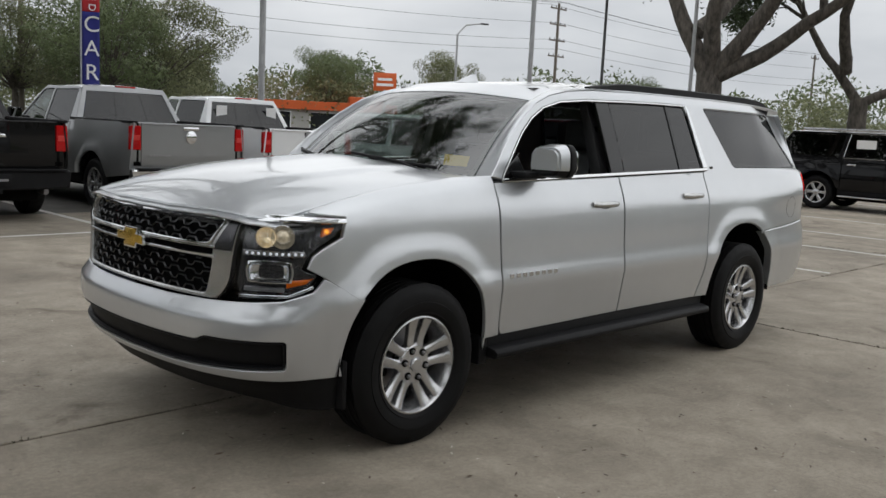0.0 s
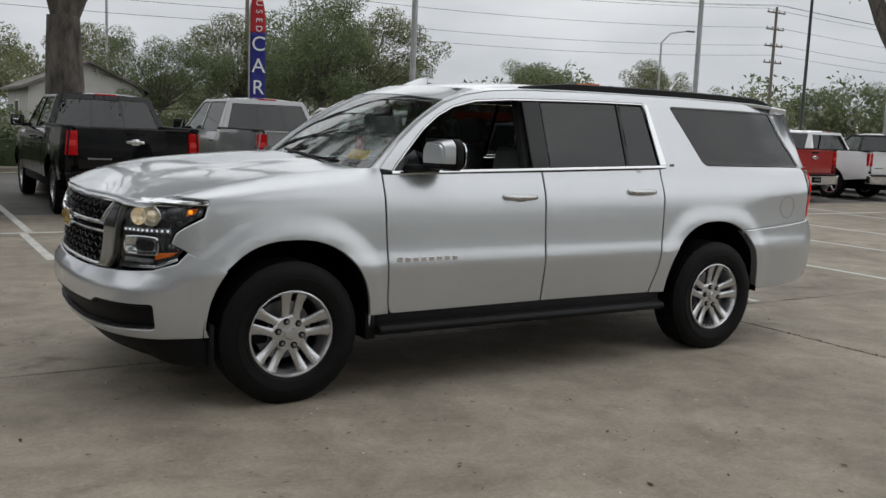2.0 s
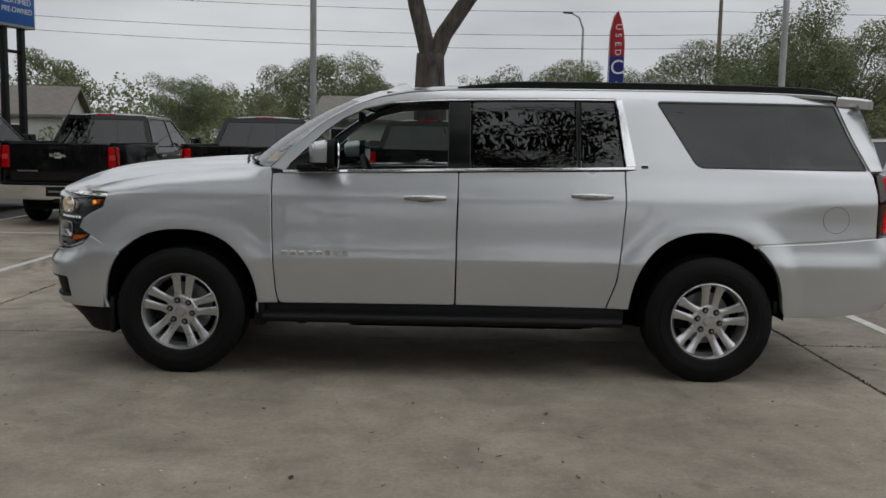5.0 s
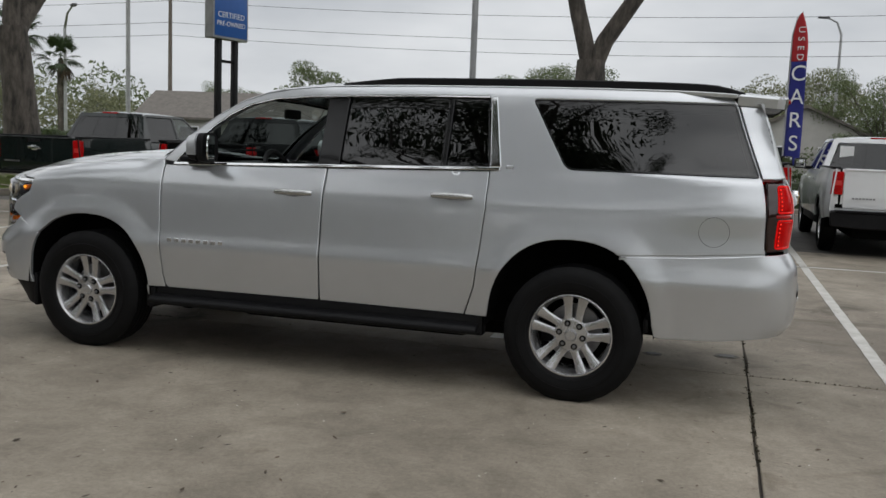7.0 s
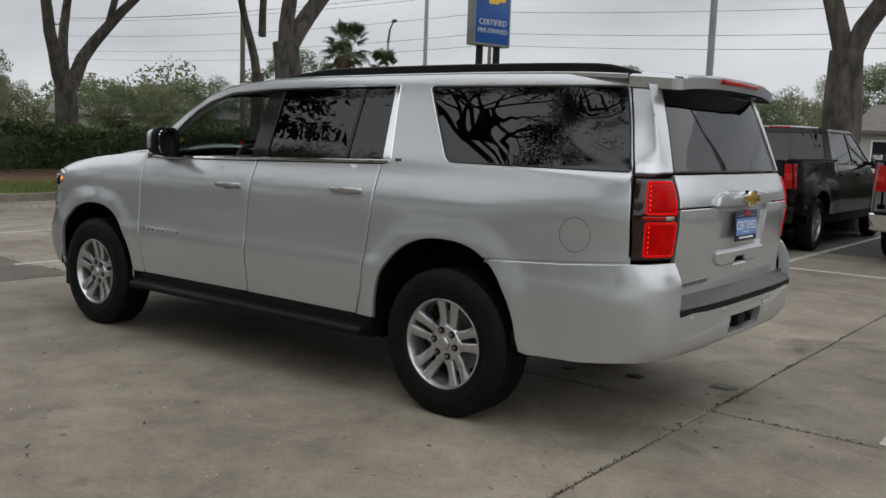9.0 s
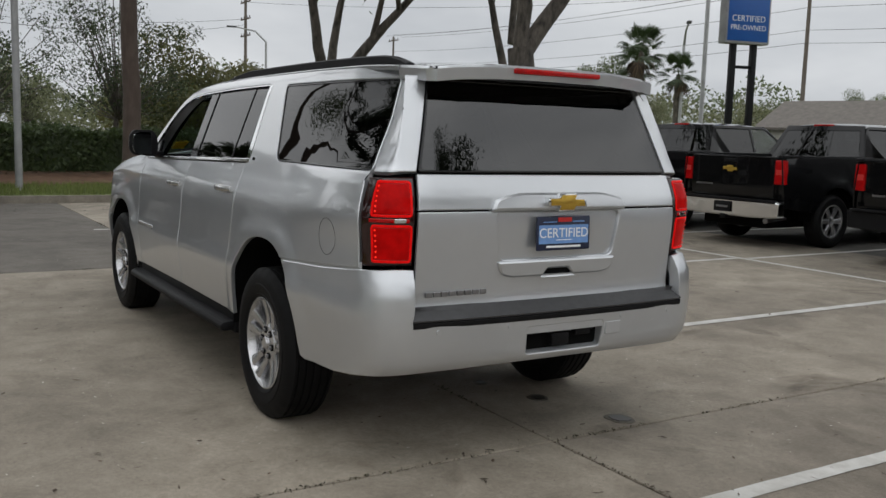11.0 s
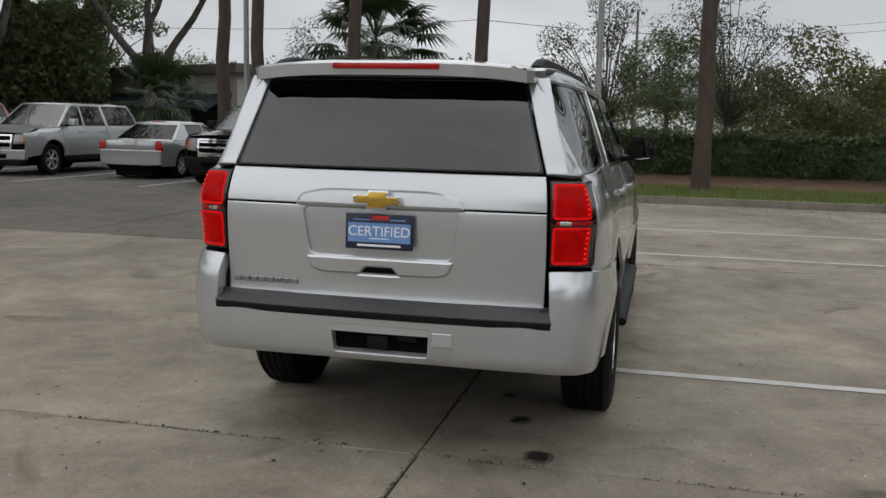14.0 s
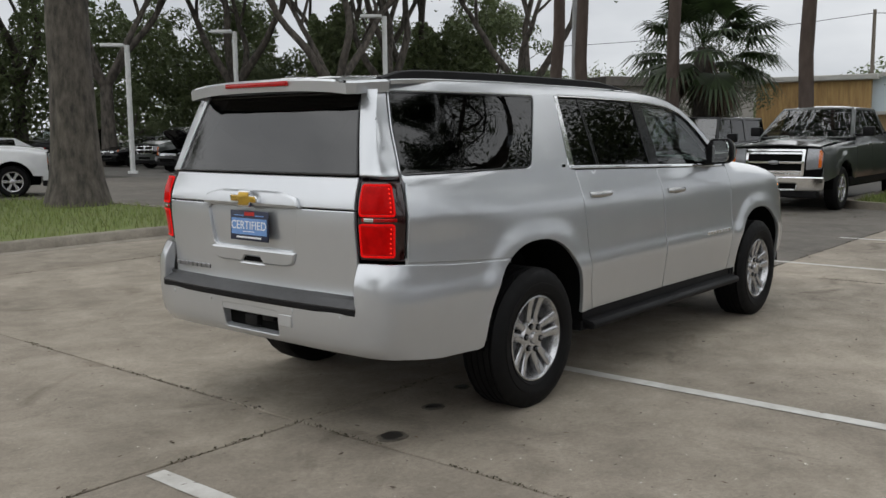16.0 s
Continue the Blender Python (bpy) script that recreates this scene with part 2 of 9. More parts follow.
def tube_bm(points, radii, n=8, bm=None, caps=True):
    """A round tube along points, tapering through radii."""
    bm = bm or bmesh.new()
    pts = [Vector(p) for p in points]
    rings, side = [], None
    for i, p in enumerate(pts):
        d = (pts[min(i + 1, len(pts) - 1)] - pts[max(i - 1, 0)]).normalized()
        if side is None:
            side = d.orthogonal().normalized()
        side = (side - d * side.dot(d)).normalized()
        up = d.cross(side)
        r = radii[i] if isinstance(radii, (list, tuple)) else radii
        rings.append([bm.verts.new(p + (side * math.cos(2 * math.pi * k / n) + up * math.sin(2 * math.pi * k / n)) * r) for k in range(n)])
    for a, b in zip(rings, rings[1:]):
        for k in range(n):
            bm.faces.new((a[k], a[(k + 1) % n], b[(k + 1) % n], b[k]))
    if caps:
        bm.faces.new(rings[0][::-1])
        bm.faces.new(rings[-1])
    return bm


def smooth01(a, b, x):
    q = np.clip((np.asarray(x, float) - a) / (b - a), 0, 1)
    return q * q * (3 - 2 * q)


def spline(xs, ys):
    """A smooth curve through points, with no overshoot (Fritsch-Carlson)."""
    xs, ys = np.asarray(xs, float), np.asarray(ys, float)
    h, d = np.diff(xs), np.diff(ys) / np.diff(xs)
    m = np.zeros_like(xs)
    m[0], m[-1] = d[0], d[-1]
    for i in range(1, len(xs) - 1):
        if d[i - 1] * d[i] > 0:
            w1, w2 = 2 * h[i] + h[i - 1], h[i] + 2 * h[i - 1]
            m[i] = (w1 + w2) / (w1 / d[i - 1] + w2 / d[i])

    def f(x):
        x = np.clip(np.asarray(x, float), xs[0], xs[-1])
        i = np.clip(np.searchsorted(xs, x) - 1, 0, len(xs) - 2)
        t = (x - xs[i]) / h[i]
        return ((1 + 2 * t) * (1 - t) ** 2 * ys[i] + t * (1 - t) ** 2 * h[i] * m[i]
                + t * t * (3 - 2 * t) * ys[i + 1] + t * t * (t - 1) * h[i] * m[i + 1])
    return f


def fair(xs, ys, w):
    """The same curve with its bends eased over a width w."""
    f = spline(xs, ys)
    q = np.arange(xs[0] - 4 * w, xs[-1] + 4 * w, 0.0015)
    e = (xs[-1] - xs[0]) * 1e-4
    m0, m1 = (f(xs[0] + e) - f(xs[0])) / e, (f(xs[-1]) - f(xs[-1] - e)) / e
    v = f(q) + np.minimum(q - xs[0], 0) * m0 + np.maximum(q - xs[-1], 0) * m1
    k = np.exp(-0.5 * (np.arange(-3 * w, 3 * w + 1e-9, 0.0015) / w) ** 2)
    half_ = len(k) // 2
    v = np.convolve(np.concatenate([np.full(half_, v[0]), v, np.full(len(k) - 1 - half_, v[-1])]), k / k.sum(), "valid")
    return lambda x: np.interp(x, q, v)


def rounded(poly, r, n=4):
    """Rounds the corners of a 2D polygon. r: one radius, or one a corner."""
    out, k = [], len(poly)
    for i in range(k):
        p, a, b = np.array(poly[i], float), np.array(poly[i - 1], float), np.array(poly[(i + 1) % k], float)
        ri = r[i] if isinstance(r, (list, tuple)) else r
        da, db = a - p, b - p
        la, lb = np.linalg.norm(da), np.linalg.norm(db)
        q = min(ri, la * 0.45, lb * 0.45)
        if q < 1e-4:
            out.append(tuple(p))
            continue
        s, e = p + da / la * q, p + db / lb * q
        for j in range(n + 1):
            t = j / n
            out.append(tuple((1 - t) ** 2 * s + 2 * t * (1 - t) * p + t * t * e))
    return out


def resample(poly, step):
    out, k = [], len(poly)
    for i in range(k):
        a, b = np.array(poly[i], float), np.array(poly[(i + 1) % k], float)
        n = max(1, int(math.ceil(np.linalg.norm(b - a) / step)))
        out += [a + (b - a) * j / n for j in range(n)]
    return np.array(out)


def shrink(pts, d):
    """Moves a closed ring of points inwards by d."""
    a, b = np.roll(pts, 1, 0), np.roll(pts, -1, 0)
    e1, e2 = pts - a, b - pts
    e1 /= np.linalg.norm(e1, axis=1)[:, None] + 1e-12
    e2 /= np.linalg.norm(e2, axis=1)[:, None] + 1e-12
    n1, n2 = np.stack([-e1[:, 1], e1[:, 0]], 1), np.stack([-e2[:, 1], e2[:, 0]], 1)
    n = n1 + n2
    n /= np.maximum(np.linalg.norm(n, axis=1)[:, None], 1e-9)
    c = np.maximum((n * n1).sum(1), 0.5)
    area = 0.5 * np.sum(pts[:, 0] * b[:, 1] - b[:, 0] * pts[:, 1])
    return pts + n * (d / c)[:, None] * (1 if area > 0 else -1)


def inside(poly, p):
    x, y = p[:, 0], p[:, 1]
    res = np.zeros(len(p), bool)
    a, b = poly, np.roll(poly, -1, 0)
    for (x0, y0), (x1, y1) in zip(a, b):
        if y0 == y1:
            continue
        cond = ((y0 > y) != (y1 > y)) & (x < (x1 - x0) * (y - y0) / (y1 - y0) + x0)
        res ^= cond
    return res


def patch(name, poly, surf, mat, parent, holes=(), step=0.05, gap=0.0022, lip=0.004, thick=0.02, mirror=False, raise_=0.0, label=""):
    """A curved panel: the polygon (u, v) laid on surf(u, v), with rolled edges and thickness. surf gives points and outward normals."""
    rings = []
    for ring, sign in [(poly, 1)] + [(h, -1) for h in holes]:
        r0 = shrink(resample(ring, step), gap * sign)
        rings.append((r0, shrink(r0, lip * sign)))
    lo, hi = rings[0][0].min(0), rings[0][0].max(0)
    gx, gy = np.meshgrid(np.arange(lo[0] + step / 2, hi[0], step), np.arange(lo[1] + step / 2, hi[1], step))
    grid = np.stack([gx.ravel(), gy.ravel()], 1)
    ok = inside(rings[0][1], grid)
    for _, h in rings[1:]:
        ok &= ~inside(h, grid)
    for _, r in rings:
        for i in range(0, len(grid), 2000):
            d = ((grid[i:i + 2000, None] - r[None]) ** 2).sum(2).min(1)
            ok[i:i + 2000] &= d > (0.5 * step) ** 2
    grid = grid[ok]
    pts, edges = [], []
    for _, r in rings:
        k = len(pts)
        pts += [Vector(p) for p in r]
        edges += [(k + i, k + (i + 1) % len(r)) for i in range(len(r))]
    pts += [Vector(p) for p in grid]
    vs, _, fs, *_ = delaunay_2d_cdt(pts, edges, [], 0, 1e-6)
    uv = np.array([tuple(v) for v in vs])
    tri = np.array([f for f in fs if len(f) == 3])
    cen = uv[tri].mean(1)
    keep = inside(rings[0][1], cen)
    for _, h in rings[1:]:
        keep &= ~inside(h, cen)
    tri = tri[keep]
    p, n = surf(uv[:, 0], uv[:, 1])
    p = p + n * raise_
    verts, faces, normals = list(p), [], []
    fn = np.cross(p[tri[:, 1]] - p[tri[:, 0]], p[tri[:, 2]] - p[tri[:, 0]])
    back = (fn * n[tri[:, 0]]).sum(1) < 0
    tri[back] = tri[back][:, ::-1]
    faces += tri.tolist()
    normals += list(n[tri].reshape(-1, 3))
    for r0, r1 in rings:
        pa, na = surf(r1[:, 0], r1[:, 1])
        pb, nb = surf(r0[:, 0], r0[:, 1])
        pa, pb = pa + na * raise_, pb + nb * (raise_ - lip * 0.8)
        pc = pb - nb * thick
        k, c = len(verts), len(r0)
        verts += list(pa) + list(pb) + list(pc)
        va = np.array(verts[k:])
        i = np.arange(c)
        j = (i + 1) % c
        for a, b in ((0, c), (c, 2 * c)):
            q = np.stack([a + i, a + j, b + j, b + i], 1)
            fn = np.cross(va[q[:, 1]] - va[q[:, 0]], va[q[:, 2]] - va[q[:, 0]])
            back = (fn * (pb - pa + (na * 1e-3 if a == 0 else 0))).sum(1) < 0
            q[back] = q[back][:, ::-1]
            fn = np.where(back[:, None], -fn, fn)
            fn /= np.linalg.norm(fn, axis=1)[:, None] + 1e-12
            faces += (q + k).tolist()
            normals += list(np.repeat(fn, 4, axis=0))
    verts, normals = np.array(verts), np.array(normals)
    if mirror:
        verts[:, 1] *= -1
        normals[:, 1] *= -1
        at, flipped = 0, []
        for f in faces:
            flipped.append(normals[at:at + len(f)][::-1])
            at += len(f)
        faces = [f[::-1] for f in faces]
        normals = np.concatenate(flipped)
    return mesh_object(name, verts, faces, mat, parent, label, loop_normals=normals)


def surface(fn, eps=5e-3, outward=None):
    """From fn(u, v) -> points: a surface with normals that point along outward(points)."""
    def s(u, v):
        u, v = np.asarray(u, float), np.asarray(v, float)
        p = fn(u, v)
        n = np.cross(fn(u + eps, v) - fn(u - eps, v), fn(u, v + eps) - fn(u, v - eps))
        n /= np.linalg.norm(n, axis=1)[:, None] + 1e-12
        o = outward(p)
        n *= np.where((n * o).sum(1) < 0, -1, 1)[:, None]
        return p, n
    return s


TEXTS = {}


def text_bm(s, size, depth=0.002):
    """Built-in lettering as a mesh in the x, y plane, centred."""
    if (s, size) in TEXTS:
        bm = bmesh.new()
        bm.from_mesh(TEXTS[s, size])
        return bm
    cu = bpy.data.curves.new("lettering", "FONT")
    cu.body, cu.size, cu.extrude, cu.align_x, cu.align_y = s, size, depth, "CENTER", "CENTER"
    ob = new("lettering", cu)
    bpy.context.view_layer.update()
    me = bpy.data.meshes.new_from_object(ob.evaluated_get(bpy.context.evaluated_depsgraph_get()))
    bm = bmesh.new()
    bm.from_mesh(me)
    bpy.data.objects.remove(ob)
    bpy.data.curves.remove(cu)
    TEXTS[s, size] = me
    return bm


for s_, z_, d_ in (("CERTIFIED", 0.062, 0.0006), ("CERTIFIED", 0.225, 0.004), ("PRE-OWNED", 0.19, 0.004)) + tuple((c_, 0.25, 0.002) for c_ in "USED") + tuple((c_, 0.46, 0.002) for c_ in "CARS"):
    text_bm(s_, z_, d_).free()


def facing(x, y, z, ax, ay, az):
    """A pose whose x axis runs along ax, whose y axis along ay and whose z axis along az."""
    m = Matrix((ax, ay, az)).transposed().to_4x4()
    m.translation = (x, y, z)
    return m

# ---- the silver sport utility vehicle ----
def make_wheel(parent, x, y, side, r=0.398, rim=0.238, width=0.262, spokes=5, rim_mat=None, name="wheel", detail=True):
    """A tyre with a split-spoke alloy rim. side: 1 faces +y, -1 faces -y."""
    rim_mat = rim_mat or M["alloy"]
    w = new(name)
    w.parent = parent
    w.matrix_basis = pose(x, y, r - 0.008) if side > 0 else pose(x, y, r - 0.008, 0, 0, 180)
    h = width / 2
    prof = [(rim + 0.002, h - 0.022), (rim + 0.014, h - 0.006), (rim + 0.022, h - 0.002), (rim + 0.024, h - 0.006), (rim + 0.05, h + 0.003), (rim + 0.074, h + 0.005), (rim + 0.076, h + 0.001), (r - 0.055, h), (r - 0.022, h - 0.012), (r - 0.006, h - 0.03)]
    grooves = []
    for k in range(5):
        c = h - 0.05 - k * (2 * h - 0.1) / 4
        grooves += [(r, c + 0.016), (r, c + 0.005), (r - 0.008, c + 0.004), (r - 0.008, c - 0.004), (r, c - 0.005), (r, c - 0.016)]
    prof += grooves[:] + [(a, -b) for a, b in prof[::-1]]
    bm = lathe_bm(prof, 112)
    for v in bm.verts:
        rr = math.hypot(v.co.x, v.co.z)
        k = int(round(math.atan2(v.co.z, v.co.x) / (2 * math.pi) * 112)) % 4
        if rr > r - 0.03 and abs(v.co.y) > h - 0.07 and k < 1:
            q = (rr - 0.0035) / rr
            v.co.x, v.co.z = v.co.x * q, v.co.z * q
    tyre = part("tyre", bm, M["rubber"], w, angle=30)
    barrel = [(rim + 0.004, h - 0.012), (rim + 0.004, h - 0.024), (rim - 0.012, h - 0.03), (rim - 0.020, h - 0.06), (rim - 0.024, -h + 0.03),
              (rim, -h + 0.02), (rim - 0.01, -h + 0.035), (rim - 0.03, -h + 0.04), (rim - 0.024, h - 0.06), (rim - 0.011, h - 0.020), (rim - 0.004, h - 0.010)]
    part("rim", lathe_bm(barrel, 56 if detail else 28, closed=True), rim_mat, w, angle=40)
    part("brake_disc", lathe_bm([(0.05, -0.02), (0.165, -0.02), (0.165, -0.05), (0.05, -0.05)], 32, closed=True), M["steel"], w)
    part("brake_caliper", box_bm(0.09, 0.19, -0.07, 0.0, -0.07, 0.07, 0.015), M["plastic"], w)
    part("back_plate", lathe_bm([(0.001, -0.055), (rim - 0.03, -0.055), (rim - 0.03, -0.065), (0.001, -0.065)], 28, closed=True), M["liner"], w)
    # hub and spokes
    hub = [(0.001, h - 0.028), (0.035, h - 0.028), (0.037, h - 0.034), (0.090, h - 0.038), (0.102, h - 0.05), (0.102, h - 0.085), (0.001, h - 0.085)]
    part("hub", lathe_bm(hub, 32), rim_mat, w)
    for k in range(spokes):
        for s in (1, -1):
            bm = bmesh.new()
            rows = [(0.070, 0.027, 0.027, h - 0.040, 0.032), (0.115, 0.0325, 0.0215, h - 0.046, 0.030), (0.175, 0.0395, 0.0245, h - 0.034, 0.030), (rim - 0.006, 0.050, 0.033, h - 0.016, 0.034)]
            ring = []
            for rr, off, half, top, dep in rows:
                o = off * s
                ring.append([bm.verts.new((rr, top - dep, o - half)), bm.verts.new((rr, top - 0.005, o - half)), bm.verts.new((rr, top, o - half * 0.72)),
                             bm.verts.new((rr, top, o + half * 0.72)), bm.verts.new((rr, top - 0.005, o + half)), bm.verts.new((rr, top - dep, o + half))])
            for a, b in zip(ring, ring[1:]):
                for i in range(6):
                    bm.faces.new((a[i], a[(i + 1) % 6], b[(i + 1) % 6], b[i]))
            bm.faces.new(ring[0])
            bm.faces.new(ring[-1][::-1])
            bm.transform(Matrix.Rotation(2 * math.pi * k / spokes - math.radians(95), 4, "Y"))
            part("spoke", bm, rim_mat, w, angle=50)
    if detail:
        part("centre_cap", lathe_bm([(0.001, h - 0.018), (0.028, h - 0.019), (0.033, h - 0.026), (0.033, h - 0.05)], 24), rim_mat, w)
        for k in range(6):
            a = 2 * math.pi * k / 6 + 0.2
            mn = Matrix.Translation((0.070 * math.cos(a), h - 0.034, 0.070 * math.sin(a))) @ Matrix.Rotation(math.radians(-90), 4, "X")
            part("lug_pocket", lathe_bm([(0.010, 0.002), (0.017, 0.003), (0.019, -0.004), (0.010, -0.004)], 14, axis="z", closed=True), M["liner"], w).matrix_basis = mn
            part("lug_nut", cyl_bm(0.0115, 0.009, 0.026, 6, mn, 0.002), M["steel"], w)
    return w


def long_suv():
    car = thing("sport_utility_vehicle", "long silver metallic sport utility vehicle standing on worn concrete", "car")
    silver = M["silver"]
    # plan outline at the widest level, from the nose round the left side to the tail
    ctrl = [(2.675, 0.0), (2.665, 0.25), (2.635, 0.48), (2.575, 0.69), (2.50, 0.825), (2.40, 0.915), (2.27, 0.968), (2.08, 0.993), (1.8, 1.0), (1.2, 1.0), (0.0, 1.0),
            (-1.2, 1.0), (-1.8, 1.0), (-2.2, 1.0), (-2.48, 0.992), (-2.65, 0.976), (-2.75, 0.950), (-2.82, 0.902), (-2.858, 0.825), (-2.885, 0.64), (-2.898, 0.3), (-2.90, 0.0)]
    cx, cy = np.array([c[0] for c in ctrl]), np.array([c[1] for c in ctrl])
    seg = np.concatenate([[0], np.cumsum(np.hypot(np.diff(cx), np.diff(cy)))])
    fx, fy = fair(seg, cx, 0.05), fair(seg, cy, 0.05)
    S = np.linspace(0, seg[-1], 1600)
    X, Y = fx(S), fy(S)
    L = seg[-1]

    def s_of_x(x):
        return np.interp(-np.asarray(x, float), -X, S)

    def s_front(y):
        k = Y.argmax()
        return np.interp(y, Y[:k], S[:k])

    def s_rear(y):
        k = 1000
        return np.interp(-np.asarray(y, float), -Y[k:], S[k:])

    side_in = fair([0.25, 0.36, 0.42, 0.55, 0.66, 0.735, 0.82, 0.90, 1.0, 1.12, 1.20, 1.262, 1.29, 1.326, 1.45, 1.60, 1.756, 1.80, 1.84],
                     [0.066, 0.052, 0.042, 0.024, 0.009, 0.0, 0.013, 0.020, 0.027, 0.040, 0.066, 0.091, 0.100, 0.110, 0.155, 0.211, 0.273, 0.297, 0.335], 0.013)
    rear_in = fair([0.25, 0.40, 0.46, 0.52, 0.60, 0.68, 0.705, 0.735, 0.80, 0.90, 1.0, 1.12, 1.20, 1.337, 1.55, 1.76, 1.84],
                     [0.30, 0.15, 0.07, 0.022, 0.004, 0.0, 0.006, 0.060, 0.072, 0.066, 0.058, 0.050, 0.056, 0.105, 0.180, 0.265, 0.305], 0.012)
    bumper_in = fair([0.25, 0.40, 0.46, 0.52, 0.60, 0.70, 0.76, 0.84, 0.90, 0.945], [0.30, 0.15, 0.075, 0.022, 0.006, 0.0, 0.001, 0.006, 0.034, 0.062], 0.008)
    front_in = fair([0.22, 0.30, 0.36, 0.44, 0.54, 0.62, 0.68, 0.715, 0.745, 0.84, 0.95, 1.04, 1.10, 1.15, 1.20, 1.30],
                      [0.22, 0.15, 0.09, 0.040, 0.009, 0.002, 0.003, 0.027, 0.048, 0.056, 0.060, 0.070, 0.082, 0.105, 0.15, 0.26], 0.007)
    top = fair([1.05, 1.335, 1.8, 2.1, 2.3, 2.45, 2.6], [1.318, 1.300, 1.252, 1.198, 1.150, 1.120, 1.10], 0.06)

    def arch_d(x, z, x0, a, b, n=2.3, z0=0.40):
        return (np.abs((x - x0) / a) ** n + np.abs(np.maximum(z - z0, 0) / b) ** n) ** (1 / n)

    FA, RA = (1.645, 0.475, 0.506), (-1.625, 0.478, 0.543)

    def shell(s, z, tail=rear_in):
        s, z = np.clip(np.asarray(s, float), 0, L), np.asarray(z, float)
        x, y = fx(s), fy(s)
        e = 2e-3
        tx, ty = fx(np.minimum(s + e, L)) - fx(np.maximum(s - e, 0)), fy(np.minimum(s + e, L)) - fy(np.maximum(s - e, 0))
        t = np.hypot(tx, ty)
        nx, ny = -ty / t * -1, tx / t * -1
        flipped = (nx * x * 0.05 + ny * y) < 0
        nx, ny = np.where(flipped, -nx, nx), np.where(flipped, -ny, ny)
        wf = 1 - smooth01(s_of_x(2.52), s_of_x(2.12), s)
        wr = smooth01(s_of_x(-2.62), s_of_x(-2.845), s)
        d = side_in(z) * (1 - wf) * (1 - wr) + front_in(z) * wf + tail(z) * wr
        # shoulders of the front wings
        q = np.clip((z - (top(x) - 0.11)) / 0.11, 0, 0.999)
        d = d + 0.105 * (1 - np.sqrt(1 - q * q)) * smooth01(1.09, 1.30, x) * (1 - wf * 0.6)
        # upper rear quarter tapers in
        d = d + 0.035 * smooth01(-1.5, -2.65, x) * smooth01(1.34, 1.6, z) * (1 - wr)
        # the rear quarters keep their width up to the shoulder at lamp height
        d = d - 0.036 * smooth01(0.98, 1.26, z) * (1 - smooth01(1.312, 1.352, z)) * smooth01(-1.75, -2.55, x) * np.abs(ny) ** 1.5
        # flared lips round the wheels
        for (x0, a, b), hgt in ((FA, 0.013), (RA, 0.013)):
            r = arch_d(x, z, x0, a, b)
            d = d - hgt * (1 - smooth01(1.06, 1.30, r)) * smooth01(0.15, 0.32, 1.25 - z) * (1 - wf) * (1 - wr)
        # the tail narrows above the lamps
        y = y - 0.042 * smooth01(-2.1, -2.55, x) * np.clip((z - 1.31) / 0.45, 0, 1.1) * np.clip(y / 0.7, 0, 1)
        return np.stack([x - nx * d, y - ny * d, z], 1)

    body = surface(shell, outward=lambda p: np.stack([np.where(p[:, 0] > 2.2, p[:, 0] - 2.2, np.where(p[:, 0] < -2.4, p[:, 0] + 2.4, 0)), p[:, 1], 0 * p[:, 2]], 1))

    def recess(d):
        def s(u, v):
            p, n = body(u, v)
            return p - n * d, n
        return s

    def sx(poly):
        return [(float(s_of_x(x)), z) for x, z in poly]

    def arch_pts(x0, a, b, xa, za, xb, zb, n=2.3, z0=0.40, k=26):
        out = []
        for i in range(k + 1):
            th = math.pi * i / k
            c, s_ = math.cos(th), math.sin(th)
            out.append((x0 + a * math.copysign(abs(c) ** (2 / n), c), z0 + b * abs(s_) ** (2 / n)))
        return [(xa, za)] + out + [(xb, zb)]

    def both(name, poly, mat, holes=(), label="", srf=body, **kw):
        r = []
        for mir in (False, True):
            r.append(patch(name, poly, srf, mat, car, holes=holes, mirror=mir, label=label, **kw))
        return r

    # fuel flap, on the left only
    flap = [(-2.405 + 0.083 * math.cos(a), 1.036 + 0.083 * math.sin(a)) for a in np.linspace(0, 2 * math.pi, 28, endpoint=False)]
    qwin = rounded([(-1.318, 1.748), (-1.560, 1.340), (-2.640, 1.342), (-2.492, 1.748)], [0.03, 0.05, 0.02, 0.02], 5)
    belt = lambda x: 1.262 + (1.0 - x) * 0.0262
    # window opening, clockwise from the mirror corner
    wtop = [(1.015, 1.278), (0.977, 1.326), (0.884, 1.420), (0.77, 1.530), (0.658, 1.612), (0.53, 1.675), (0.36, 1.716), (0.10, 1.736), (-0.30, 1.748), (-0.70, 1.756), (-1.052, 1.758)]
    wend = [(-1.165, belt(-1.165) + 0.004)]
    pillar = [(1.105, 1.290), (0.952, 1.448), (0.767, 1.590), (0.60, 1.690), (0.45, 1.745), (0.25, 1.782), (0.0, 1.802), (-0.6, 1.815), (-1.5, 1.818), (-2.2, 1.812), (-2.46, 1.800)]
    rear_arch = arch_pts(*RA, -1.14, 0.42, -2.115, 0.425)
    side_poly = pillar + [(-2.505, 1.755), (-2.655, 1.335), (-2.672, 1.2), (-2.682, 0.9285), (-2.10, 0.8830), (-1.893, 0.8730)] \
        + [p for p in rear_arch[::-1][1:-1] if p[1] > 0.40 and not (p[0] < -1.7 and p[1] < 0.878)] + [(-1.145, 0.452), (-1.0055, 0.452), (-1.0625, 0.627), (-1.0895, 0.857), (-1.1095, 1.1), (-1.1085, belt(-1.11) - 0.004)] \
        + wend + wtop[::-1]
    left, right = both("body_side", sx(side_poly), silver, holes=[sx(qwin)], step=0.04)
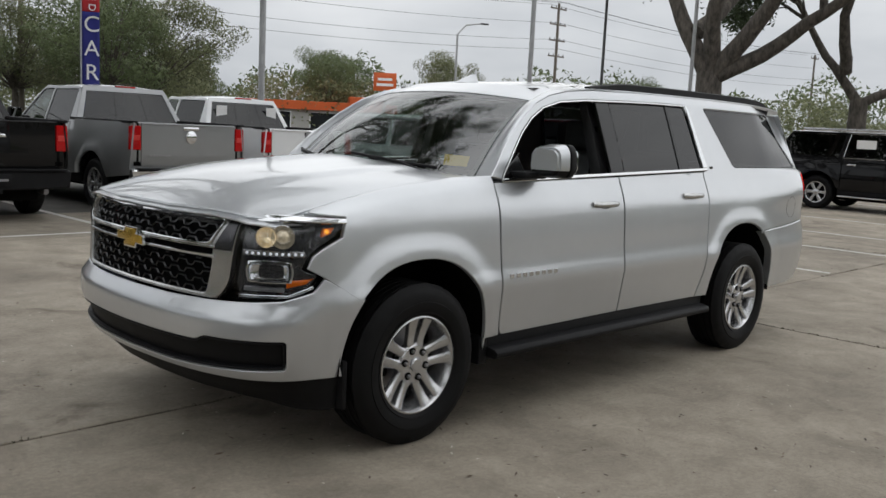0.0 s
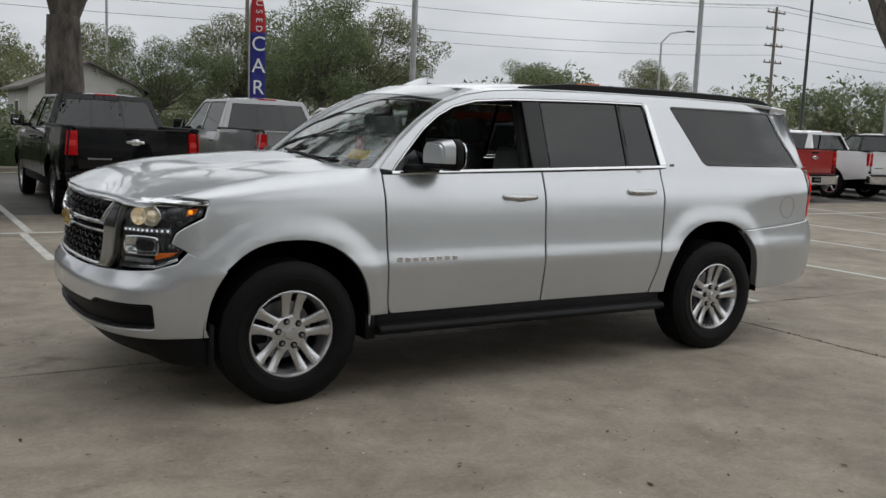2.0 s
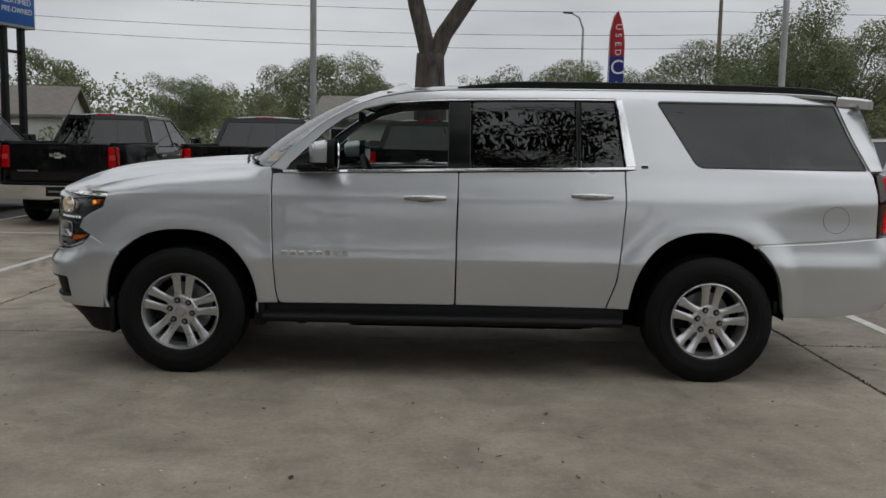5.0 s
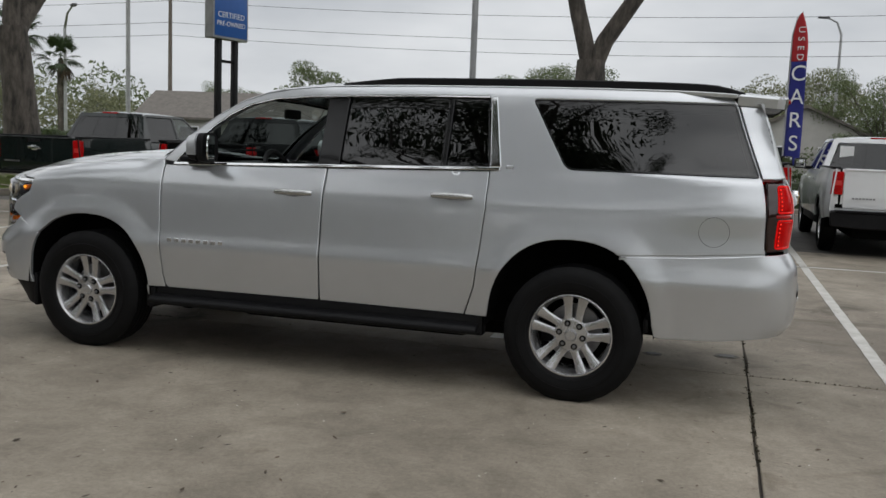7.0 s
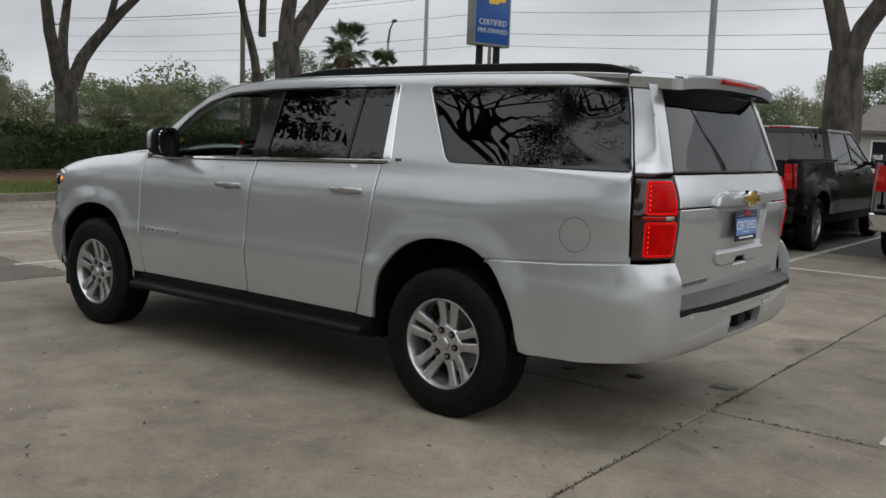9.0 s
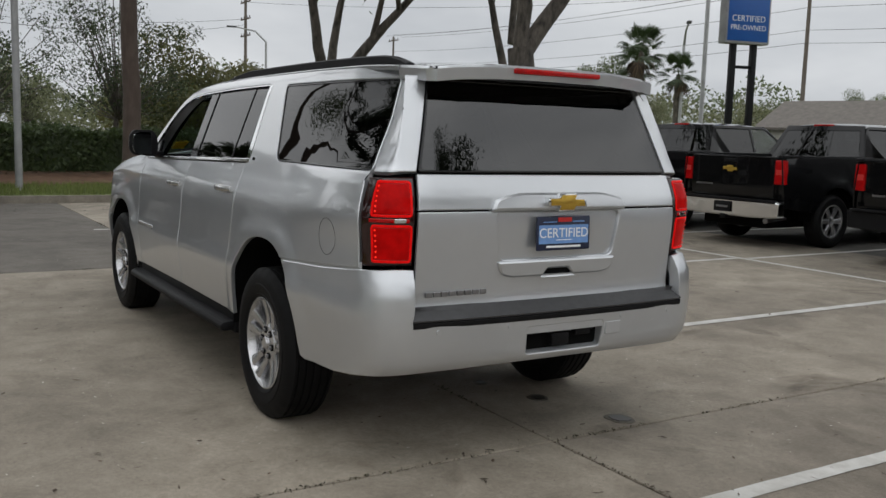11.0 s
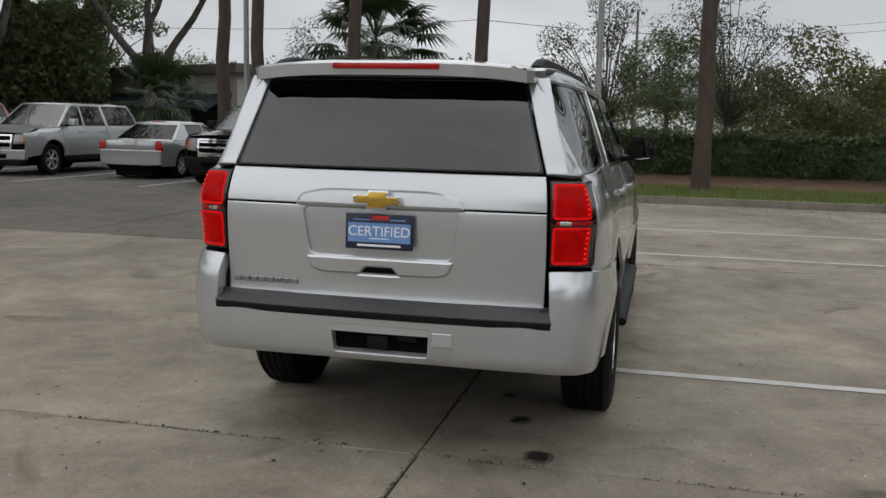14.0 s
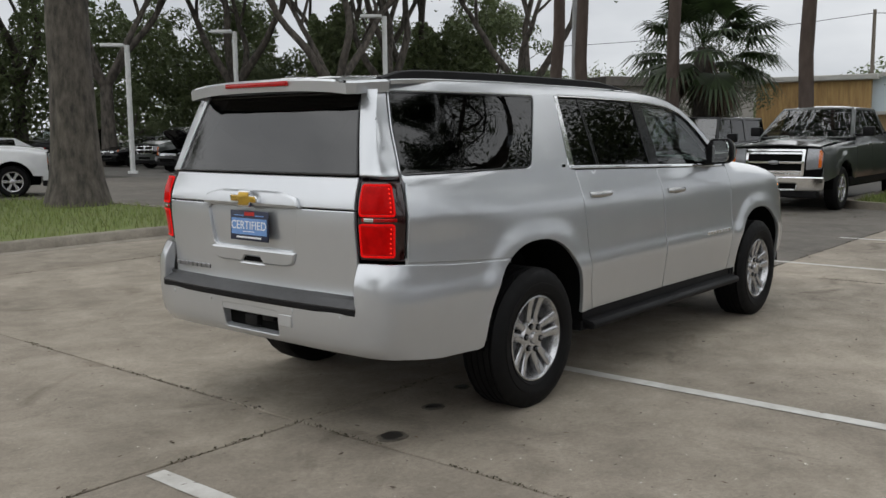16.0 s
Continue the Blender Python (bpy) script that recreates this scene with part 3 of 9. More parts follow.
    both("quarter_window", sx(qwin), M["tint"], step=0.08, srf=recess(0.005), label="dark privacy glass")
    both("quarter_window_seal", sx(qwin), M["trim"], holes=[list(map(tuple, shrink(np.array(sx(qwin)), 0.008)))], step=0.06, srf=recess(0.001), gap=0.0005, lip=0.001, thick=0.01)
    patch("fuel_flap_joint", sx(flap), body, M["step_grey"], car, holes=[sx([(-2.405 + (x + 2.405) * 0.970, 1.036 + (z - 1.036) * 0.970) for x, z in flap])], step=0.03, gap=0, lip=0.0004, thick=0.0005, raise_=0.0012)
    # doors
    fdoor = [(1.085, belt(1.085) + 0.002), (1.082, 1.07), (1.072, 0.77), (1.056, 0.54), (1.040, 0.452), (-0.060, 0.458), (-0.062, 0.9), (-0.068, belt(-0.068) - 0.004)]
    rdoor = [(-0.073, belt(-0.07) - 0.004), (-0.067, 0.9), (-0.065, 0.458), (-1.003, 0.454), (-1.060, 0.627), (-1.087, 0.857), (-1.107, 1.1), (-1.106, belt(-1.1) - 0.004)]
    doors = []
    for n_, poly in (("front_door", fdoor), ("rear_door", rdoor)):
        doors.append(both(n_, sx(rounded(poly, [0.01, 0, 0, 0, 0.03, 0.02, 0, 0.01][:len(poly)], 3)), silver, step=0.04))
    # bright belt moulding and rear pillar moulding
    both("belt_moulding", sx([(1.02, belt(1.02)), (0.0, belt(0)), (-1.168, belt(-1.168)), (-1.168, belt(-1.168) + 0.017), (0.0, belt(0) + 0.017), (1.02, belt(1.02) + 0.017)]), M["chrome"], step=0.05, gap=0, lip=0.003, thick=0.02, raise_=0.006)
    both("pillar_moulding", sx([(-1.064, 1.756), (-1.10, 1.756), (-1.176, belt(-1.17) + 0.018), (-1.112, belt(-1.11) + 0.018)]), M["chrome"], step=0.05, gap=0, lip=0.004, thick=0.02, raise_=0.004)
    up = [(x, z) for x, z in wtop]
    both("window_moulding", sx(up + [(x, z - 0.009) for x, z in wtop[::-1]]), M["chrome"], step=0.05, gap=0.0003, lip=0.0015, thick=0.015, raise_=0.003)
    # glass and black pillars
    def zt(x):
        return float(np.interp(-x, [-p[0] for p in wtop], [p[1] for p in wtop])) - 0.010
    def win(x0, x1, k=8):
        up_ = [(x, zt(x)) for x in np.linspace(x0, x1, k)]
        return [(x1, belt(x1) + 0.018), (x0, belt(x0) + 0.018)] + up_
    fwin = [(-0.02, belt(0) + 0.018), (0.985, belt(0.985) + 0.018)] + [(x, zt(x)) for x in np.linspace(0.985, -0.02, 16)]
    patch("front_window", sx(fwin), recess(0.012), M["tint_mid"], car, step=0.08, mirror=True, thick=0.004, gap=0.001, lip=0.001)
    both("pillar_trim", sx(win(0.0, -0.145)), M["pillar_black"], step=0.06, srf=recess(0.004))
    both("rear_window", sx(win(-0.15, -0.805)), M["tint"], step=0.08, srf=recess(0.010), thick=0.004, label="dark privacy glass")
    both("window_divider", sx(win(-0.805, -0.835, 3)), M["pillar_black"], step=0.06, srf=recess(0.005))
    rq = [(-1.105, belt(-1.1) + 0.018), (-0.835, belt(-0.835) + 0.018), (-0.835, zt(-0.835)), (-1.05, 1.746)]
    both("rear_vent_window", sx(rq), M["tint"], step=0.08, srf=recess(0.010), thick=0.004, label="dark privacy glass")
    # mirror sail
    both("mirror_sail", sx([(1.01, belt(1.0) + 0.018), (0.80, belt(0.8) + 0.018), (0.845, 1.41), (0.95, 1.345)]), M["trim"], step=0.06, srf=recess(0.003))
    # front wings
    farch = arch_pts(*FA, 1.17, 0.42, 2.12, 0.45)
    hoodline = [(1.098, 1.300), (1.335, 1.293), (1.8, 1.245), (2.1, 1.191), (2.25, 1.156)]
    wing = [(1.0875, 1.266)] + hoodline + [(2.30, 1.138), (2.105, 1.120), (2.13, 1.035), (2.23, 0.985), (2.275, 0.955), (2.30, 0.90), (2.225, 0.862), (2.04, 0.742)] \
        + [p for p in farch[1:-1] if not (p[0] > 1.99)] + [(1.172, 0.452), (1.043, 0.452), (1.0585, 0.54), (1.0745, 0.77), (1.0845, 1.07)]
    both("front_wing", sx(wing), silver, step=0.035)
    # rear bumper
    sr = lambda y: float(s_rear(y))
    sxx = lambda x: float(s_of_x(x))
    hitch = [(0.200, 0.650), (0.192, 0.524), (-0.238, 0.524), (-0.246, 0.650)]
    half = L
    def mirror_s(s):
        return 2 * L - s

    def full(s, z):
        s = np.asarray(s, float)
        p = shell(np.where(s > L, 2 * L - s, s), z)
        p[:, 1] *= np.where(s > L, -1, 1)
        return p

    def full_front(s, z):
        s = np.asarray(s, float)
        p = shell(np.abs(s), z)
        p[:, 1] *= np.where(s < 0, -1, 1)
        return p
    rear = surface(full, outward=lambda p: np.stack([np.minimum(p[:, 0] + 2.4, 0), p[:, 1] * 0.6, 0 * p[:, 2]], 1))
    nose = surface(full_front, outward=lambda p: np.stack([np.maximum(p[:, 0] - 2.0, 0), p[:, 1] * 0.6, 0 * p[:, 2]], 1))

    def rp(pts):
        """(y, z) on the tail to the full rear surface."""
        return [((sr(abs(y)) if y >= 0 else 2 * L - sr(abs(y))), z) for y, z in pts]

    low = [(-2.16, 0.415), (-2.45, 0.425), (-2.68, 0.455)]
    arch_back = [p for p in rear_arch if p[0] < -1.7 and 0.42 < p[1] < 0.866][::1]
    bl = [(sxx(-1.897), 0.870), (sxx(-2.105), 0.880), (sxx(-2.35), 0.895), (sxx(-2.684), 0.926)] + [(sr(0.86), 0.935)] + rp([(0.80, 0.935), (0.762, 0.932), (0.768, 0.75), (0.775, 0.705)])
    br = [(2 * L - s, z) for s, z in bl[::-1]]
    arc = sorted(arch_back, key=lambda p: p[1])
    under = [(sxx(x), z) for x, z in low] + rp([(0.7, 0.474), (0.3, 0.480)])
    arc_s = [(sxx(x), z) for x, z in arc]
    ring = bl + br + [(2 * L - s, z) for s, z in arc_s[::-1]] + [(2 * L - s, z) for s, z in under] + under[::-1] + arc_s
    def tail_full(s, z):
        s = np.asarray(s, float)
        p = shell(np.where(s > L, 2 * L - s, s), z, bumper_in)
        p[:, 1] *= np.where(s > L, -1, 1)
        return p
    bumper = surface(tail_full, outward=lambda p: np.stack([np.minimum(p[:, 0] + 2.4, 0), p[:, 1] * 0.6, 0 * p[:, 2]], 1))
    patch("rear_bumper", ring, bumper, silver, car, holes=[rp(rounded(hitch, 0.015, 3))], step=0.045, thick=0.055)
    both("seam_backing", sx([(-1.90, 0.90), (-1.90, 0.85), (-2.69, 0.90), (-2.69, 0.955)]), silver, step=0.05, srf=recess(0.007), thick=0.004)
    # hitch recess
    part("hitch_recess", box_bm(-2.845, -2.72, -0.27, 0.23, 0.51, 0.665), M["liner"], car)
    part("hitch_receiver", box_bm(-2.875, -2.83, -0.06, 0.04, 0.545, 0.605, 0.008), M["plastic"], car)
    part("wiring_socket", box_bm(-2.872, -2.84, -0.19, -0.10, 0.585, 0.62, 0.005), M["plastic"], car)
    part("tow_cover", box_bm(-2.8985, -2.87, -0.355, -0.262, 0.580, 0.640, 0.002, 1), silver, car)
    for y in (0.66, 0.30, -0.36, -0.68):
        p, n = bumper(np.array([sr(abs(y))]), np.array([0.665]))
        part("parking_sensor", cyl_bm(0.011, 0.011, 0.008, 14, pose(p[0][0], y, 0.665, 0, 90, 0)), silver, car)
    bm = bmesh.new()
    ring = []
    for y in np.linspace(0.778, -0.778, 29):
        xo = -2.909 + 0.034 * (abs(y) / 0.78) ** 2.6
        ring.append([bm.verts.new((x, y, z)) for x, z in ((-2.79, 0.690), (-2.79, 0.768), (-2.825, 0.768), (xo + 0.055, 0.752), (xo + 0.050, 0.748), (xo + 0.010, 0.726), (xo + 0.002, 0.719), (xo + 0.004, 0.712), (xo + 0.012, 0.709))])
    for a, b in zip(ring, ring[1:]):
        for i in range(9):
            bm.faces.new((a[i], a[(i + 1) % 9], b[(i + 1) % 9], b[i]))
    bm.faces.new(ring[0])
    bm.faces.new(ring[-1][::-1])
    # greyer than the lip: sky sheen on the top is put into the colour
    part("bumper_step_pad", bm, M["step_grey"], car, angle=18, label="dark grey sloped plastic step pad")
    bm = bmesh.new()
    ring = []
    for y in np.linspace(0.776, -0.776, 29):
        xo = -2.906 + 0.034 * (abs(y) / 0.78) ** 2.6
        ring.append([bm.verts.new((x, y, z)) for x, z in ((xo + 0.06, 0.709), (xo, 0.709), (xo - 0.001, 0.700), (xo + 0.003, 0.684), (xo + 0.06, 0.684))])
    for a, b in zip(ring, ring[1:]):
        for i in range(5):
            bm.faces.new((a[i], a[(i + 1) % 5], b[(i + 1) % 5], b[i]))
    bm.faces.new(ring[0])
    bm.faces.new(ring[-1][::-1])
    part("bumper_step_lip", bm, M["plastic"], car, angle=25, label="black lip under the step pad")
    part("bumper_shelf", prism_bm([(-2.70, 0.78), (-2.70, -0.78), (-2.85, -0.78), (-2.885, -0.58), (-2.897, 0.0), (-2.885, 0.58), (-2.85, 0.78)], "z", 0.62, 0.690), silver, car)
    # tailgate: lower panel, glass, pillars
    gate = rp([(0.752, 0.760), (0.752, 1.0), (0.748, 1.176), (-0.748, 1.176), (-0.752, 1.0), (-0.752, 0.760)])
    gate_up = rp([(0.748, 1.180), (0.742, 1.335), (-0.742, 1.335), (-0.748, 1.180)])
    gate_o = patch("tailgate", gate, rear, silver, car, holes=[rp(rounded([(0.360, 1.1765 - 0.012), (0.325, 0.955), (-0.325, 0.955), (-0.360, 1.1765 - 0.012)], 0.03, 4))], step=0.045)
    patch("tailgate_upper", gate_up, rear, silver, car, step=0.045)
    well = lambda u, v: (lambda pn: (pn[0] - pn[1] * 0.018, pn[1]))(rear(u, v))
    patch("plate_recess", rp(rounded([(0.368, 1.174), (0.333, 0.948), (-0.333, 0.948), (-0.368, 1.174)], 0.03, 4)), well, silver, car, step=0.05)
    # bright bar over the plate and grip under it
    bar = rounded([(0.392, 1.172), (0.372, 1.225), (0.25, 1.252), (-0.25, 1.252), (-0.372, 1.225), (-0.392, 1.172)], [0.015, 0.03, 0.05, 0.05, 0.03, 0.015], 4)
    patch("plate_light_bar", rp(bar), rear, silver, car, step=0.03, raise_=0.022, lip=0.012, thick=0.03)
    grip = rounded([(0.345, 0.950), (0.32, 0.885), (0.26, 0.872), (-0.26, 0.872), (-0.32, 0.885), (-0.345, 0.950)], [0.01, 0.03, 0.02, 0.02, 0.03, 0.01], 4)
    patch("tailgate_grip", rp(grip), rear, silver, car, holes=[rp([(0.085, 0.876), (0.06, 0.905), (-0.06, 0.905), (-0.085, 0.876)])], step=0.03, raise_=0.014, lip=0.008, thick=0.02)
    patch("grip_recess", rp([(0.1, 0.874), (0.06, 0.91), (-0.06, 0.91), (-0.1, 0.874)]), rear, M["liner"], car, step=0.04, raise_=0.002, thick=0.005)
    # plate
    plate = new("licence_plate")
    plate.parent = car
    plate.matrix_basis = facing(-2.862, -0.008, 1.069, (0, -1, 0), (0.035, 0, 1), (-1, 0, 0.035))
    part("plate_board", box_bm(-0.155, 0.155, -0.078, 0.078, -0.004, 0.002, 0.004), M["navy"], plate)
    part("plate_panel", box_bm(-0.143, 0.143, -0.047, 0.038, 0.002, 0.004), M["lightblue"], plate)
    bm = text_bm("CERTIFIED", 0.062, 0.0006)
    bm.transform(Matrix.Translation((0, 0.0, 0.0052)))
    part("plate_lettering", bm, M["white"], plate, smooth=False)
    for x0, x1, y0, y1, mt in ((-0.10, 0.10, -0.066, -0.056, "white"), (-0.045, 0.045, -0.033, -0.028, "white"), (-0.12, -0.04, 0.050, 0.054, "lightblue"), (0.05, 0.12, 0.050, 0.056, "lightblue"), (-0.035, 0.045, 0.052, 0.072, "red")):
        part("plate_line", box_bm(x0, x1, y0, y1, 0.002, 0.0045, 0.001, 1), M[mt], plate)
    # rear glass in its black frame, pillars beside it
    rg = rounded([(0.728, 1.345), (0.655, 1.750), (-0.655, 1.750), (-0.728, 1.345)], 0.02, 3)
    patch("rear_glass", rp(rg), (lambda u, v: (lambda pn: (pn[0] - pn[1] * 0.006, pn[1]))(rear(u, v))), M["tint_rear"], car, step=0.08, thick=0.004, label="dark privacy glass")
    patch("rear_glass_frit", rp(rounded([(0.736, 1.340), (0.663, 1.752), (-0.663, 1.752), (-0.736, 1.340)], 0.02, 3)), (lambda u, v: (lambda pn: (pn[0] - pn[1] * 0.004, pn[1]))(rear(u, v))), M["trim"], car, holes=[rp(rounded([(0.715, 1.355), (0.648, 1.735), (-0.648, 1.735), (-0.715, 1.355)], 0.02, 3))], step=0.06)
    dp = [(sxx(-2.660), 1.338), (sxx(-2.51), 1.757)] + rp([(0.667, 1.757), (0.742, 1.340)])
    both("rear_pillar", dp, silver, step=0.035)
    # tail lamps wrap round the corner
    tl = [(sxx(-2.672), 1.325), (sxx(-2.688), 0.938)] + rp([(0.765, 0.942), (0.755, 1.325)])
    for mir in (False, True):
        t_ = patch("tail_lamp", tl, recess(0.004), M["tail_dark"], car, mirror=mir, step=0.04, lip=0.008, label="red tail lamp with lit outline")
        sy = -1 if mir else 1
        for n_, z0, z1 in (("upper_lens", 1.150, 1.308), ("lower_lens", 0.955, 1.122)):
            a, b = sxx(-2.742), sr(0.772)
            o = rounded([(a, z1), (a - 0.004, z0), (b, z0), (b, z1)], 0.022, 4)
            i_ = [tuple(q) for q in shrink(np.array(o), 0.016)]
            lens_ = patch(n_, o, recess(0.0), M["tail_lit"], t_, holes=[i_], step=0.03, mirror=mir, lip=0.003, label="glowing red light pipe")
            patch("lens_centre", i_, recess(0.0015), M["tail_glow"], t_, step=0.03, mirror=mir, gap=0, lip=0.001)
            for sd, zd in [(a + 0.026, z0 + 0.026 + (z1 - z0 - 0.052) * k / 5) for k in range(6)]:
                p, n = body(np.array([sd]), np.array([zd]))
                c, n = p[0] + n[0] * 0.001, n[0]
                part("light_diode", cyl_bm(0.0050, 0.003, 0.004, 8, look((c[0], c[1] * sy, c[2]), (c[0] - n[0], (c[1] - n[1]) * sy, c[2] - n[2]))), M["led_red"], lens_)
        a, b = sxx(-2.73), sr(0.785)
        patch("reversing_lens", rounded([(a, 1.148), (a, 1.126), (b, 1.126), (b, 1.148)], 0.01, 2), recess(0.001), M["tail"], t_, step=0.03, mirror=mir)
        patch("reversing_lamp", rounded([(b - 0.085, 1.146), (b - 0.085, 1.128), (b - 0.02, 1.128), (b - 0.02, 1.146)], 0.006, 2), recess(-0.002), M["chrome"], t_, step=0.03, mirror=mir, gap=0.001, lip=0.002)
    # roof with spoiler
    zc = fair([-2.80, -2.62, -2.4, -2.0, -1.0, -0.2, 0.2, 0.36, 0.50], [1.812, 1.832, 1.846, 1.862, 1.872, 1.862, 1.842, 1.826, 1.806], 0.08)
    ze = fair([-2.80, -2.5, -2.2, -1.5, -0.6, 0.0, 0.25, 0.45], [1.775, 1.800, 1.815, 1.822, 1.818, 1.804, 1.784, 1.745], 0.08)

    def roof_fn(x, y):
        return np.stack([x, y, zc(x) - (zc(x) - ze(x)) * np.clip(np.abs(y) / 0.685, 0, 1.3) ** 3 - 0.004 * np.exp(-((np.abs(y) - 0.60) / 0.02) ** 2)], 1)
    roof = surface(roof_fn, outward=lambda p: np.stack([0 * p[:, 0], 0 * p[:, 0], 1 + 0 * p[:, 0]], 1))
    rl = [(0.475, 0.0), (0.455, 0.3), (0.395, 0.5), (0.30, 0.61), (0.18, 0.650), (-0.2, 0.668), (-0.8, 0.678), (-2.2, 0.678), (-2.48, 0.672)]
    patch("roof_panel", rl + [(x, -y) for x, y in rl[::-1][:-1]], roof, silver, car, step=0.06)
    spo = [(-2.484, 0.672), (-2.70, 0.655), (-2.745, 0.62), (-2.775, 0.4), (-2.785, 0.0)]
    patch("roof_spoiler", spo + [(x, -y) for x, y in spo[::-1][1:]], roof, silver, car, step=0.05, thick=0.052, lip=0.012)
    part("spoiler_underside", prism_bm([(-2.55, 0.63), (-2.71, 0.62), (-2.745, 0.4), (-2.752, 0), (-2.745, -0.4), (-2.71, -0.62), (-2.55, -0.63)], "z", 1.745, 1.772), M["trim"], car)
    part("high_brake_lamp", box_bm(-2.795, -2.76, -0.243, 0.243, 1.778, 1.804, 0.008), M["tail"], car, label="long red high-level brake lamp")
    # roof rails
    for sgn in (1, -1):
        bm = bmesh.new()
        xs = np.linspace(-0.06, -2.52, 34)
        ring = []
        for x in xs:
            t = (x + 0.06) / -2.46
            lift = 0.032 * min(1, max(0.0, t / 0.16), max(0.0, (1 - t) / 0.07)) ** 0.8
            yc = 0.625 * sgn
            z0 = float(zc(x) - (zc(x) - ze(x)) * (0.625 / 0.685) ** 3) - 0.004
            ring.append([bm.verts.new((x, yc + d, z0 + h)) for d, h in ((-0.026, 0), (-0.024, lift + 0.004), (-0.012, lift + 0.011), (0.012, lift + 0.011), (0.024, lift + 0.004), (0.026, 0))])
        for a, b in zip(ring, ring[1:]):
            for i in range(6):
                bm.faces.new((a[i], a[(i + 1) % 6], b[(i + 1) % 6], b[i]))
        bm.faces.new(ring[0])
        bm.faces.new(ring[-1][::-1])
        part("roof_rail", bm, M["plastic"], car, angle=50)
    # aerial fin
    bm = bmesh.new()
    base = [(-0.10, 0), (-0.06, 0.034), (0.06, 0.028), (0.12, 0), (0.06, -0.028), (-0.06, -0.034)]
    lo = [bm.verts.new((0.36 + x, y, 1.818)) for x, y in base]
    hi = [bm.verts.new((0.305 + x * 0.28, y * 0.15, 1.875)) for x, y in base]
    for i in range(6):
        bm.faces.new((lo[i], lo[(i + 1) % 6], hi[(i + 1) % 6], hi[i]))
    bm.faces.new(hi)
    bmesh.ops.bevel(bm, geom=bm.edges[:], offset=0.006, segments=2, affect="EDGES")
    part("aerial_fin", bm, silver, car)
    # windscreen
    pc_x, pc_z = spline([0, 0.35, 0.7, 1], [1.43, 1.06, 0.70, 0.482]), spline([0, 0.35, 0.7, 1], [1.262, 1.545, 1.738, 1.809])
    pe_x, pe_z = spline([0, 0.35, 0.7, 1], [1.135, 0.865, 0.56, 0.30]), spline([0, 0.35, 0.7, 1], [1.262, 1.508, 1.700, 1.788])
    ye = spline([0, 0.35, 0.7, 1], [0.80, 0.735, 0.665, 0.625])

    def ws_fn(u, v):
        k = np.abs(u) ** 2.4
        return np.stack([pc_x(v) + (pe_x(v) - pc_x(v)) * k, u * ye(v), pc_z(v) + (pe_z(v) - pc_z(v)) * k], 1)
    ws = surface(ws_fn, outward=lambda p: np.stack([1 + 0 * p[:, 0], 0 * p[:, 0], 1 + 0 * p[:, 0]], 1))
    patch("windscreen", [(-1, 0), (1, 0), (1, 1), (-1, 1)], ws, M["clear"], car, step=0.07, thick=0.005, gap=0.004)
    patch("windscreen_seal", [(-1.02, -0.02), (1.02, -0.02), (1.02, 1.005), (-1.02, 1.005)], ws, M["trim"], car, holes=[[(-0.965, 0.05), (0.965, 0.05), (0.965, 0.70), (-0.965, 0.70)]], step=0.05, thick=0.01, raise_=-0.007, gap=0, lip=0.001)
    patch("roof_header", [(-1.035, 0.722), (1.035, 0.722), (1.035, 1.03), (-1.035, 1.03)], ws, silver, car, step=0.05, thick=0.012, raise_=0.004, gap=0, lip=0.003)
    # pillar faces between windscreen and side
    for sgn in (1, -1):
        bm = bmesh.new()
        ring = []
        pil = pillar[:7]
        def bridge(a, b, nrm, bulge):
            c = (a + b) / 2 + nrm * bulge
            row = [(1 - q) ** 2 * a + 2 * q * (1 - q) * c + q * q * b for q in (0, 0.2, 0.4, 0.6, 0.8, 1)] + [(a + b) / 2 - nrm * 0.05]
            ring.append([bm.verts.new((v[0], v[1] * sgn, v[2])) for v in row])
        for t in np.linspace(0, 1, 24):
            a = ws_fn(np.array([1.0]), np.array([t]))[0]
            k = t * 4.55
            i = min(int(k), 5)
            f = k - i
            px_, pz_ = (pil[i][0] * (1 - f) + pil[i + 1][0] * f, pil[i][1] * (1 - f) + pil[i + 1][1] * f)
            b = shell(np.array([s_of_x(px_)]), np.array([pz_]))[0]
            bridge(a, b, np.array([0.55, 0.60, 0.58]), 0.004 + 0.026 * min(1.0, t * 3))
        for x in np.linspace(0.27, -0.30, 12):
            yr = float(np.interp(-x, [-q[0] for q in rl], [q[1] for q in rl]))
            zp = float(np.interp(-x, [-q[0] for q in pillar], [q[1] for q in pillar]))
            a, b = roof_fn(np.array([x]), np.array([yr]))[0], shell(np.array([s_of_x(x)]), np.array([zp]))[0]
            bridge(a, b, np.array([0.0, 0.7, 0.71]), 0.004)
        for a, b in zip(ring, ring[1:]):
            for i in range(7):
                bm.faces.new((a[i], a[(i + 1) % 7], b[(i + 1) % 7], b[i]))
        part("windscreen_pillar", bm, silver, car, angle=60)
    # bonnet
    hc = fair([1.15, 1.30, 1.49, 1.77, 2.12, 2.30, 2.42, 2.50, 2.56, 2.60], [1.345, 1.345, 1.340, 1.318, 1.285, 1.258, 1.228, 1.196, 1.158, 1.118], 0.05)

